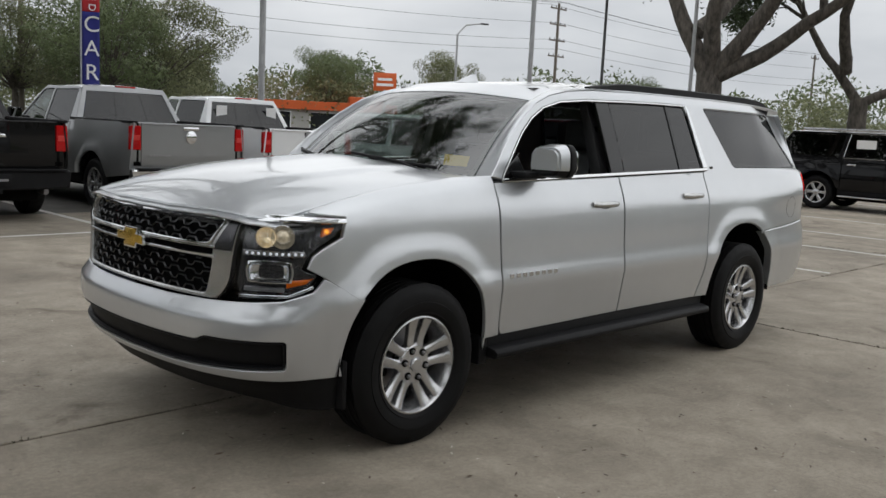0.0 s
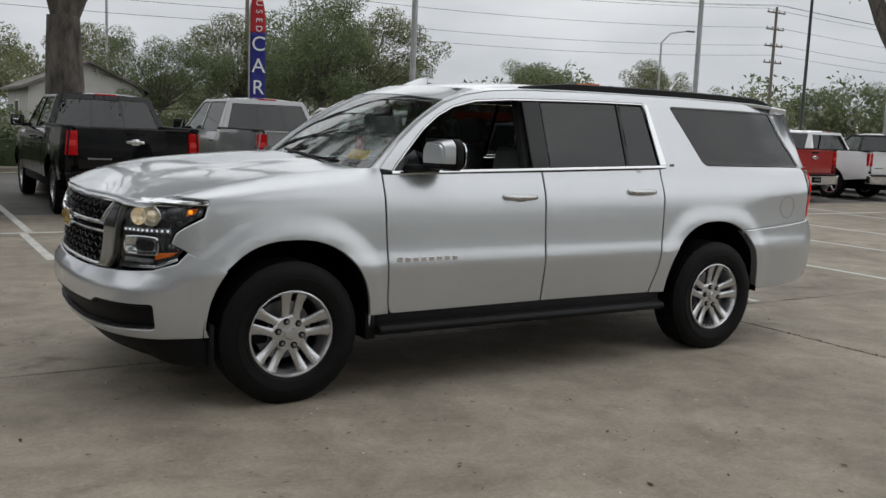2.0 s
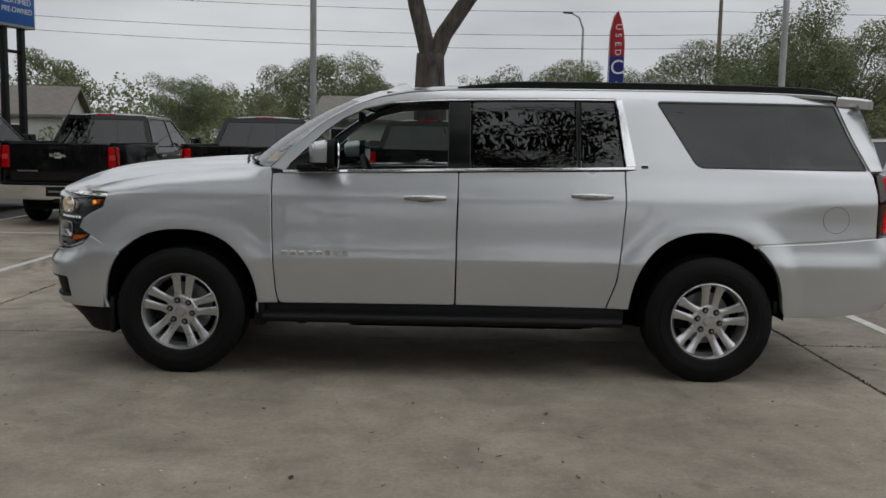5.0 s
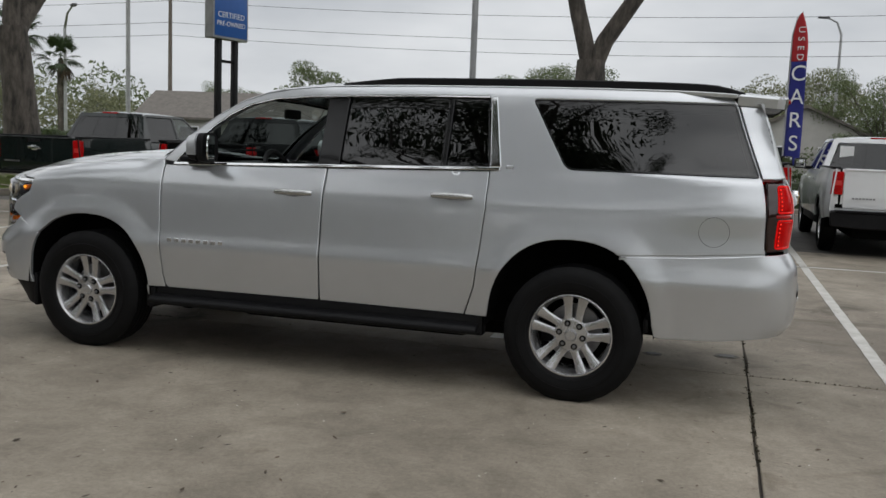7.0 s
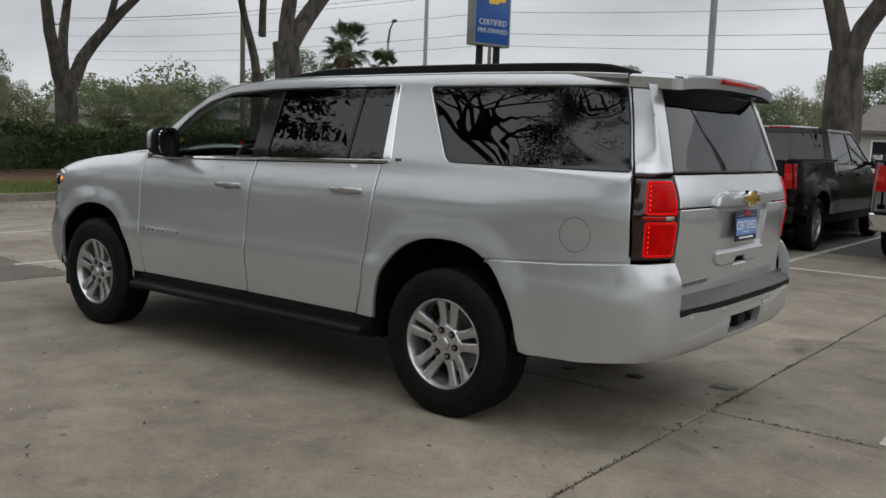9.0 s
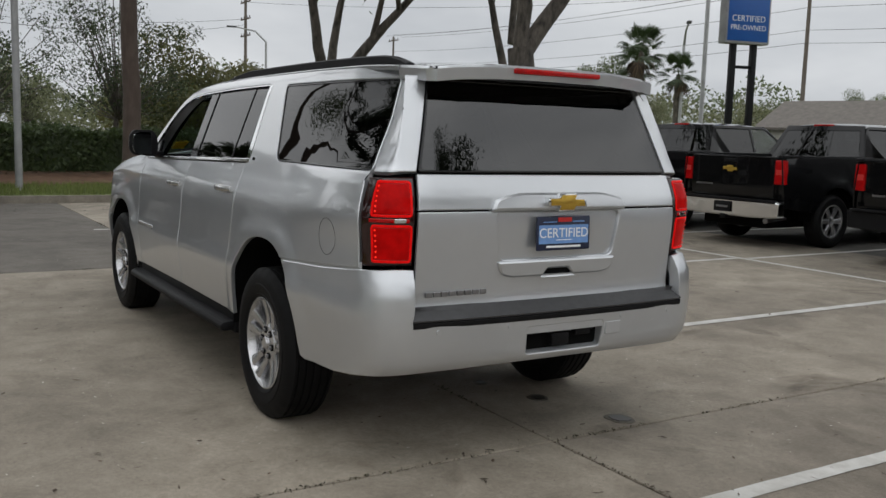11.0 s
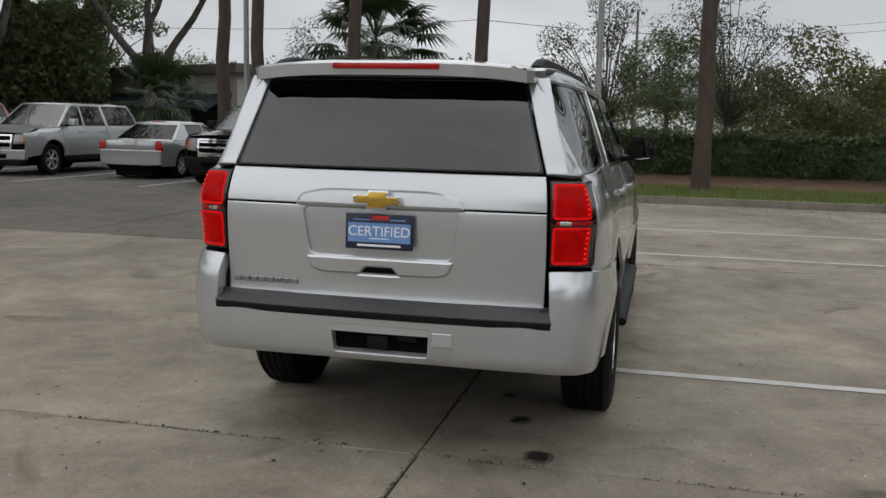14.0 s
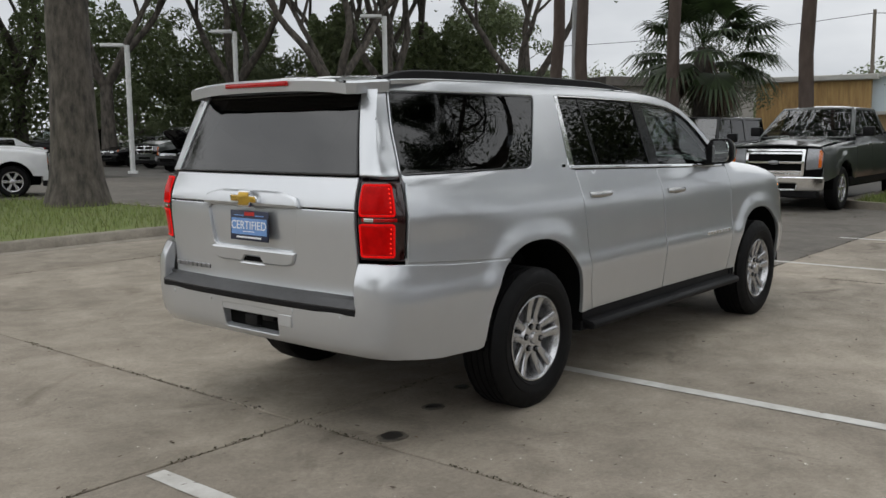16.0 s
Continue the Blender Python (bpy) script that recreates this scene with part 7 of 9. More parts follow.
M["dark_awning"] = material("dark_blue_awning", (0.022, 0.03, 0.045), 0.8, vary=0.3)
M["flag_red"] = material("flag_red", (0.50, 0.025, 0.03), 0.8, vary=0.15)
M["flag_blue"] = material("flag_blue", (0.025, 0.03, 0.22), 0.8, vary=0.15)
M["bus_yellow"] = material("yellow_panel", (0.70, 0.36, 0.03), 0.5, vary=0.1)

mesh_object("ground", [(-600, -600, -0.03), (600, -600, -0.03), (600, 600, -0.03), (-600, 600, -0.03)], [(0, 1, 2, 3)], M["asphalt"])["kind"] = "structure"
floor_base = mesh_object("pavement", [(-30, -9.4, -0.018), (30, -9.4, -0.018), (30, 30, -0.018), (-30, 30, -0.018)], [(0, 1, 2, 3)], M["soil"])
floor_base["kind"] = "structure"
rng = random.Random(5)


def slab(x0, x1, y0, y1, parent, mat, step=0.16, gap=0.010, z=0.0):
    """A concrete slab with slightly chipped, wandering edges."""
    ring = []
    for (ax, ay), (bx, by) in (((x0, y0), (x1, y0)), ((x1, y0), (x1, y1)), ((x1, y1), (x0, y1)), ((x0, y1), (x0, y0))):
        k = max(2, int(math.hypot(bx - ax, by - ay) / step))
        for i in range(k):
            t = i / k
            px_, py_ = ax + (bx - ax) * t, ay + (by - ay) * t
            j = gap * (0.55 + 0.9 * noise.noise((px_ * 1.7, py_ * 1.7, x0 * 0.3 + y0)))
            j = max(0.005, j) + 0.008 * max(0.0, noise.noise((px_ * 6.1, py_ * 6.1, 4)) - 0.15)
            cxm, cym = (x0 + x1) / 2, (y0 + y1) / 2
            if abs(by - ay) < 1e-6:
                py_ += j if py_ < cym else -j
            else:
                px_ += j if px_ < cxm else -j
            ring.append((px_, py_))
    k = len(ring)
    lo = [(x, y, z - 0.05) for x, y in ring]
    mid = [(x, y, z - 0.004) for x, y in ring]
    cx_, cy_ = (x0 + x1) / 2, (y0 + y1) / 2
    top = [(x + math.copysign(0.005, cx_ - x), y + math.copysign(0.005, cy_ - y), z) for x, y in ring]
    fs = [list(range(2 * k, 3 * k))]
    for i in range(k):
        j = (i + 1) % k
        fs += [(i, j, k + j, k + i), (k + i, k + j, 2 * k + j, 2 * k + i)]
    o = mesh_object("concrete_slab", lo + mid + top, fs, mat, parent)
    return o


XJ = [-28.8, -22.27, -15.74, -9.21, -2.68, 3.85, 10.38, 12.62]
YJ = [-9.2, -6.68, -0.15, 6.38, 12.9, 19.4, 25.9]
for i in range(len(XJ) - 1):
    for j in range(len(YJ) - 1):
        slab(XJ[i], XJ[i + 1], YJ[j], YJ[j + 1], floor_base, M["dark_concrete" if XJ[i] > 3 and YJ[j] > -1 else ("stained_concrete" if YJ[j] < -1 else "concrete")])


def oil_stain(x, y, r, seed):
    """A round dried drip with a paler soaked edge."""
    t = thing("oil_stain", "small dark dried oil drip on concrete", "stain", "oil drips", pose(x, y, 0))
    for n_, k, z, mt in (("soaked_edge", 1.0, 0.004, "oil_edge"), ("drip", 0.68, 0.008, "oil")):
        ring = [(r * k * (1 + 0.28 * noise.noise((math.cos(a) * 1.6, math.sin(a) * 1.6, seed + k))) * math.cos(a) * 1.25, r * k * (1 + 0.28 * noise.noise((math.cos(a) * 1.6, math.sin(a) * 1.6, seed + k))) * math.sin(a), z) for a in np.linspace(0, 2 * math.pi, 29)[:-1]]
        mesh_object(n_, ring + [(x_ * 1.05, y_ * 1.05, z - 0.003) for x_, y_, _ in ring], [list(range(28))] + [(i, 28 + i, 28 + (i + 1) % 28, (i + 1) % 28) for i in range(28)], M[mt], t)


for i, (x, y, r_) in enumerate(((-2.55, -0.71, 0.070), (-2.04, -0.55, 0.055), (-1.62, -0.42, 0.04))):
    oil_stain(x, y, r_, i * 3.7)
lot = mesh_object("road", [(-60, -20, -0.022), (13.0, -20, -0.022), (13.0, -9.2, -0.008), (-60, -9.2, -0.008)], [(0, 1, 2, 3)], M["asphalt"])
lot["kind"] = "structure"
lot2 = mesh_object("road", [(12.62, 4.2, -0.004), (60, 4.2, -0.004), (60, 70, -0.004), (12.62, 70, -0.004)], [(0, 1, 2, 3)], M["asphalt"])
lot2["kind"] = "structure"


def painted_line(x0, y0, x1, y1, w=0.10, z=0.0045):
    d = Vector((x1 - x0, y1 - y0, 0))
    ln = d.length
    d.normalize()
    s = Vector((-d.y, d.x, 0)) * w / 2
    k = max(2, int(ln / 0.12))
    vs, fs = [], []
    for i in range(k + 1):
        p = Vector((x0, y0, z)) + d * ln * i / k
        a, b = 1 + 0.12 * noise.noise((p.x * 9, p.y * 9, 1)), 1 + 0.12 * noise.noise((p.x * 9, p.y * 9, 7))
        vs += [p + s * a, p - s * b]
        if i:
            fs.append((2 * i - 2, 2 * i - 1, 2 * i + 1, 2 * i))
    o = mesh_object("parking_line", vs, fs, M["line"])
    tagged(o, "worn white painted parking line on concrete", "road marking", "parking lines")
    return o


for x in (-20.0, -17.2, -14.4, -11.25, -8.95, -6.36, -3.6):
    painted_line(x, -0.2, x, -7.0)
painted_line(-0.86, -0.55, -0.86, -6.9)
painted_line(2.04, -4.6, 2.04, -6.9)
painted_line(4.80, 0.0, 4.80, -6.9)
painted_line(7.65, 0.1, 7.65, -6.9)
painted_line(-24, -6.98, 10.3, -6.98)
for x in (-14.9, -12.1, -9.2, -6.4, -3.6, -0.75, 1.95, 4.75, 7.6):
    painted_line(x, -7.05, x, -13.2)
for y in (3.85, 6.9, 9.95, 13.1, 16.6, 20.0):
    painted_line(11.2, y, 17.0, y)


def kerb_strip(name, pts, h=0.14, w=0.16):
    """A raised kerb along points, the ground side first."""
    bm = bmesh.new()
    ring = []
    P = [Vector((x, y, 0)) for x, y in pts]
    for i, p in enumerate(P):
        d = (P[min(i + 1, len(P) - 1)] - P[max(i - 1, 0)]).normalized()
        s = Vector((-d.y, d.x, 0))
        ring.append([bm.verts.new(p + s * a + Vector((0, 0, b))) for a, b in ((-0.30, -0.02), (-0.28, 0.006), (-0.03, 0.012), (-0.01, h - 0.03), (0.03, h), (w, h), (w, -0.02))])
    for a, b in zip(ring, ring[1:]):
        for i in range(6):
            bm.faces.new((a[i], a[i + 1], b[i + 1], b[i]))
    o = part(name, bm, M["kerb"], angle=40)
    o["kind"] = "structure"
    return o


def arc(cx_, cy_, r, a0, a1, n=10):
    return [(cx_ + r * math.cos(radians(a0 + (a1 - a0) * i / n)), cy_ + r * math.sin(radians(a0 + (a1 - a0) * i / n))) for i in range(n + 1)]


def fill(name, pts, z, mat):
    o = mesh_object(name, [(x, y, z) for x, y in pts], [list(range(len(pts)))], mat)
    o["kind"] = "structure"
    return o


lawn = [(12.75, -40), (12.75, 0.75)] + arc(13.5, 0.75, 0.75, 180, 90, 5)[1:] + [(60, 1.5), (60, -40)]
kerb_strip("kerb", [(12.70, -40)] + [(12.70, y) for y in range(-38, 1, 2)] + arc(13.5, 0.75, 0.80, 180, 90, 6) + [(15, 1.55), (60, 1.55)])
fill("lawn_front", lawn, 0.12, M["grass"])
isl = arc(3.0, 9.7, 1.4, -90, 0, 6) + arc(2.6, 15.0, 1.8, 0, 90, 5) + [(-8.0, 16.8), (-8.0, 8.3)]
kerb_strip("kerb", (isl + [isl[0]])[::1])
fill("island_lawn", isl, 0.12, M["grass"])
verge = [(-60, -19.5), (60, -19.5), (60, -32), (-60, -32)]
fill("verge", verge, 0.05, M["grass"])
kerb_strip("kerb", [(60, -19.4), (-60, -19.4)])
bed = [(15.7, 0.122), (16.8, 0.26), (18.3, 0.36), (20.5, 0.36)]
mesh_object("bed_straw", [(x, y, z) for x, z in bed for y in (-30, 1.35)], [(2 * i, 2 * i + 2, 2 * i + 3, 2 * i + 1) for i in range(3)], M["mulch"])["kind"] = "structure"


def quads(p, r, size, facing_out=None, wide=0.55):
    """Three-cornered leaves of random turn at the points p, as vertices and faces."""
    k = len(p)
    a = r.normal(0, 1, (k, 3)) if facing_out is None else np.cross(facing_out, r.normal(0, 1, (k, 3))) + r.normal(0, 0.4, (k, 3))
    a /= np.linalg.norm(a, axis=1)[:, None] + 1e-9
    b = np.cross(a, r.normal(0, 1, (k, 3)) if facing_out is None else facing_out + r.normal(0, 0.5, (k, 3)))
    b /= np.linalg.norm(b, axis=1)[:, None] + 1e-9
    s = (size * r.uniform(0.6, 1.4, k))[:, None]
    vs = np.stack([p - a * s * 1.15, p + b * s * wide * 1.7, p + a * s * 1.15], 1).reshape(-1, 3)
    return vs, np.arange(3 * k).reshape(-1, 3)


def leaf_mesh(name, vs, fs, mat, parent, out=None):
    """Leaves as one mesh. out: the way each leaf faces within its clump, which rounds the clump's shading."""
    me = bpy.data.meshes.new(name)
    if out is not None:
        tri = vs.reshape(-1, 3, 3)
        g = np.cross(tri[:, 1] - tri[:, 0], tri[:, 2] - tri[:, 0])
        back = (g * out).sum(1) < 0
        tri = np.where(back[:, None, None], tri[:, ::-1], tri)
        vs = tri.reshape(-1, 3)
        g = np.where(back[:, None], -g, g)
        g /= np.linalg.norm(g, axis=1)[:, None] + 1e-9
        out = out * 0.75 + g * 0.5
        out /= np.linalg.norm(out, axis=1)[:, None] + 1e-9
    me.vertices.add(len(vs))
    me.vertices.foreach_set("co", np.ascontiguousarray(vs, dtype=np.float32).ravel())
    me.loops.add(fs.size)
    me.loops.foreach_set("vertex_index", np.ascontiguousarray(fs, dtype=np.int32).ravel())
    me.polygons.add(len(fs))
    me.polygons.foreach_set("loop_start", np.arange(0, fs.size, fs.shape[1], dtype=np.int32))
    me.update(calc_edges=True)
    if out is not None:
        me.shade_smooth()
        me.normals_split_custom_set_from_vertices(np.repeat(out, 3, axis=0).tolist())
    me.materials.append(M[mat])
    ob = new(name, me)
    ob.parent = parent
    ob["kind"] = "stuff"
    return ob


# leaves, twigs and grass
def scatter(name, count, area, mat, size, label, category, seed, z=0.006, blade=False, keep=None):
    r = np.random.RandomState(seed)
    x0, x1, y0, y1 = area
    p = np.stack([r.uniform(x0, x1, count), r.uniform(y0, y1, count)], 1)
    if keep:
        p = p[[bool(keep(x, y)) for x, y in p]]
    k = len(p)
    a, s = r.uniform(0, 6.28, k), size * r.uniform(0.5, 1.3, k)
    c, d = np.cos(a) * s, np.sin(a) * s
    x, y, o = p[:, 0], p[:, 1], np.zeros(k)
    if blade:
        h = s * r.uniform(1.2, 2.6, k)
        e, g = r.uniform(-0.8, 0.8, k) * s, r.uniform(-0.8, 0.8, k) * s
        q = [(x - c * 0.12, y - d * 0.12, o + z), (x + c * 0.12, y + d * 0.12, o + z), (x + e + c * 0.03, y + g + d * 0.03, z + h), (x + e - c * 0.03, y + g - d * 0.03, z + h)]
    else:
        w, lift = r.uniform(0.18, 0.55, k), r.uniform(0.0, 0.35, k) * s
        q = [(x - c, y - d, o + z), (x - d * w, y + c * w, z + lift * 0.4), (x + c, y + d, z + lift), (x + d * w, y - c * w, z + lift * 0.4)]
    vs = np.stack([np.stack(v, 1) for v in q], 1).reshape(-1, 3)
    ob = leaf_mesh(name, vs, np.arange(4 * k).reshape(-1, 4), mat, None)
    tagged(ob, label, category, kind="stuff")
    return ob


scatter("fallen_leaves", 2400, (-9, 6, -3.5, 7.5), "dry_leaf", 0.015, "small dead brown leaves lying on concrete", "leaves", 3, keep=lambda x, y: noise.noise((x * 0.6, y * 0.6, 3)) > -0.25)
scatter("fallen_leaves", 1400, (-16, 13, -8, 12), "dry_leaf", 0.021, "dead leaves scattered over the lot", "leaves", 4)
scatter("fallen_leaves", 600, (10.5, 12.68, -9, 4), "dry_leaf", 0.04, "dead leaves gathered along the kerb", "leaves", 6)
scatter("grass_blades", 26000, (12.9, 15.9, -12, 1.4), "blade", 0.05, "short green lawn grass behind the kerb", "grass", 7, z=0.12, blade=True)
scatter("grass_blades", 16000, (-7.8, 4.2, 8.5, 16.6), "blade", 0.05, "short grass on the planted island", "grass", 8, z=0.12, blade=True)
scatter("fallen_leaves", 5000, (16.7, 18.2, -14, 1.3), "dry_leaf", 0.05, "brown pine straw and leaves under the hedge", "leaves", 9, z=0.33)


# dirt and small weeds caught in the slab joints
def joint_growth(seed, count):
    r = np.random.RandomState(seed)
    p = []
    for x in (-2.68, 3.85, -9.21):
        y = r.uniform(-7, 9, count)
        p.append(np.stack([x + r.normal(0, 0.010, count), y], 1))
    for y in (-0.15, 6.38):
        x = r.uniform(-12, 9, count)
        p.append(np.stack([x, y + r.normal(0, 0.010, count)], 1))
    p = np.concatenate(p)
    keep = np.array([noise.noise((a * 1.3, b * 1.3, 11)) > 0.02 for a, b in p])
    p = p[keep]
    q = np.stack([p[:, 0], p[:, 1], np.full(len(p), 0.003)], 1)
    vs, fs = quads(q, r, 0.0075, None, 0.5)
    o = leaf_mesh("joint_weeds", vs, fs, "weed", None)
    tagged(o, "dry dirt and tiny weeds caught in slab joints", "weeds", kind="stuff")


M["pebble"] = material("pale_grit", (0.60, 0.57, 0.50), 0.9, vary=0.5, scale=20, alpha_random=0.6)
M["weed"] = material("dry_weed", (0.07, 0.062, 0.035), 0.9, vary=0.4, scale=9, alpha_random=0.5)
joint_growth(17, 1700)
scatter("gravel_bits", 6000, (-9, 7, -4, 8), "pebble", 0.009, "tiny pale grit and chips lying on concrete", "grit", 18, keep=lambda x, y: noise.noise((x * 0.8, y * 0.8, 9)) + 0.6 * noise.noise((x * 3, y * 3, 5)) > 0.12)


# ---- trees ----
def leaf_cloud(r, centres, per, spread, size, flat=0.55):
    """Many small leaf quads in clumps round centres."""
    c = np.array([tuple(q) for q in centres])
    k = (per * r.uniform(0.6, 1.4, len(c))).astype(int)
    p = np.repeat(c, k, axis=0)
    d = r.normal(0, 1, p.shape) * np.array([spread, spread, spread * flat])
    out = d / (np.linalg.norm(d, axis=1)[:, None] + 1e-9) + np.array([0, 0, 0.35])
    return (*quads(p + d, r, size), out)


def limb(r, bm, p, d, rad, length, depth, tips, wander=0.22, up=0.08, kids=3):
    pts, rads, n = [Vector(p)], [rad], max(3, int(length / 0.6))
    d = Vector(d).normalized()
    for i in range(n):
        d = (d + Vector((r.normal(0, wander), r.normal(0, wander), r.normal(0, wander * 0.6) + up)) * 0.5).normalized()
        pts.append(pts[-1] + d * length / n)
        rads.append(rad * (1 - 0.62 * (i + 1) / n))
    tube_bm(pts, rads, 10 if rad > 0.15 else (7 if rad > 0.05 else 4), bm)
    if depth == 0:
        tips.append(pts[-1])
        tips.append(pts[len(pts) // 2])
        return
    for k in range(kids):
        i = int(len(pts) * (0.45 + 0.5 * (k + 1) / kids)) - 1
        i = min(max(1, i), len(pts) - 1)
        ax = Vector(r.normal(0, 1, 3)).normalized()
        nd = (d + ax * 0.75 + Vector((0, 0, 0.1))).normalized()
        limb(r, bm, pts[i], nd, rads[i] * 0.72, length * r.uniform(0.5, 0.75), depth - 1, tips, wander, up, kids)


def oak(seed, rad, fork, spread, limbs=4, depth=2, leaves=90, leaf=0.10, clump=0.55, label="", mat="oak_leaf", lean=(0, 0), m=None, up=0.08, kids=3, flare=1.45, dirs=None, zmin=0.0, flat=0.55):
    """A broad tree: a buttressed trunk that forks low into long limbs, with leaf clumps at the twigs."""
    r = np.random.RandomState(seed)
    t = thing("oak_tree", label, "tree", "", m)
    bm = bmesh.new()
    n = 8
    pts = [Vector((lean[0] * (i / n) ** 2, lean[1] * (i / n) ** 2, fork * i / n - 0.1)) for i in range(n + 1)]
    rads = [rad * (1 + (flare - 1) * math.exp(-i * 1.1)) * (1 - 0.22 * i / n) for i in range(n + 1)]
    tube_bm(pts, rads, 18, bm)
    for v in bm.verts:
        k = 1 + 0.10 * noise.noise((v.co.x * 2.2, v.co.y * 2.2, v.co.z * 0.7 + seed)) + 0.05 * noise.noise((v.co.x * 6, v.co.y * 6, v.co.z * 2))
        v.co.x, v.co.y = v.co.x * k, v.co.y * k
    tips = []
    for k in range(limbs):
        if dirs:
            d = Vector(dirs[k][:3])
        else:
            a = 2 * math.pi * (k + r.uniform(-0.25, 0.25)) / limbs
            d = Vector((math.cos(a) * 0.75, math.sin(a) * 0.75, r.uniform(0.7, 1.25)))
        low = pts[-1] - Vector((0, 0, 0.25))
        if dirs and len(dirs[k]) > 3:
            low, d = pts[-1] + Vector(dirs[k % 2][:3]).normalized() * dirs[k][3], Vector(dirs[k][:3])
        limb(r, bm, low + d.normalized() * 0.1, d, rad * r.uniform(0.46, 0.62), spread * r.uniform(0.85, 1.15), depth, tips, up=up, kids=kids)
    part("trunk", bm, M["bark"], t, angle=60)
    tips = [p for p in tips if p[2] > zmin]
    vs, fs, out = leaf_cloud(r, tips, leaves, clump, leaf, flat)
    leaf_mesh("crown", vs, fs, mat, t, out)
    return t


def bushy(seed, h, w, leaves=5000, leaf=0.14, label="", mat="olive_leaf", m=None, trunk=0.18, name="tree", lobes=16, base=0.25):
    """A rounded, uneven crown of many leaves on a short branched trunk."""
    r = np.random.RandomState(seed)
    t = thing(name, label, "tree", "", m)
    bm = bmesh.new()
    tube_bm([(0, 0, -0.1), (0.05, 0, h * 0.25), (0.0, 0.1, h * 0.5)], [trunk * 1.3, trunk, trunk * 0.6], 8, bm)
    cs = []
    for k in range(lobes):
        a, q = r.uniform(0, 6.28), math.sqrt(r.uniform(0.02, 1))
        z = h * (base + (1 - base) * r.uniform(0.1, 0.92))
        prof = math.sin(math.pi * min(1, max(0.05, (z / h - base * 0.6) / (1.08 - base * 0.6)))) ** 0.6
        g = 1 + 0.28 * math.sin(a * 2 + seed) + 0.22 * math.sin(a * 3 + z * 1.3 + seed * 2)
        c = (math.cos(a) * q * w * prof * g * 0.52, math.sin(a) * q * w * prof * g * 0.52, z + 0.06 * h * math.sin(a * 3 + seed))
        cs.append(c)
        tube_bm([(0, 0, h * 0.3), (c[0] * 0.5, c[1] * 0.5, h * 0.3 + (z - h * 0.3) * 0.6), c], [trunk * 0.32, trunk * 0.15, 0.012], 5, bm)
    part("trunk", bm, M["bark"], t)
    P, O = [], []
    for c in cs:
        R = w * r.uniform(0.07, 0.19)
        k = max(8, int(leaves / lobes * (R / (0.135 * w)) ** 2))
        d = r.normal(0, 1, (k, 3))
        d /= np.linalg.norm(d, axis=1)[:, None]
        P.append(np.array(c) + d * (R * r.uniform(0.3, 1.0, k) ** 0.5)[:, None] * np.array([1, 1, 0.8]))
        O.append(d)
    O = np.concatenate(O)
    vs, fs = quads(np.concatenate(P), r, leaf, O, 0.6)
    leaf_mesh("crown", vs, fs, mat, t, O + np.array([0, 0, 0.35]))
    return t


def pine(seed, rad, h, m):
    r = np.random.RandomState(seed)
    t = thing("pine_tree", "tall straight pine trunk rising from straw", "tree", "row of pines", m)
    bm = bmesh.new()
    n = 14
    pts = [Vector((r.normal(0, 0.008) * i, r.normal(0, 0.008) * i, h * i / n - 0.1)) for i in range(n + 1)]
    tube_bm(pts, [rad * (1.2 if i == 0 else 1 - 0.5 * i / n) for i in range(n + 1)], 12, bm)
    tips = []
    for k in range(14):
        z = h * (0.72 + 0.28 * k / 14)
        a = k * 2.4
        ln = (1 - k / 16) * 2.4
        e = (math.cos(a) * ln, math.sin(a) * ln, z + 0.3)
        tube_bm([(0, 0, z - 0.3), (e[0] * 0.5, e[1] * 0.5, z), e], [0.05, 0.035, 0.015], 5, bm)
        tips += [e, (e[0] * 0.6, e[1] * 0.6, z + 0.1)]
    part("trunk", bm, M["pinebark"], t, angle=60)
    vs, fs, out = leaf_cloud(r, tips, 110, 0.4, 0.13)
    leaf_mesh("crown", vs, fs, "dark_leaf", t, out)
    return t


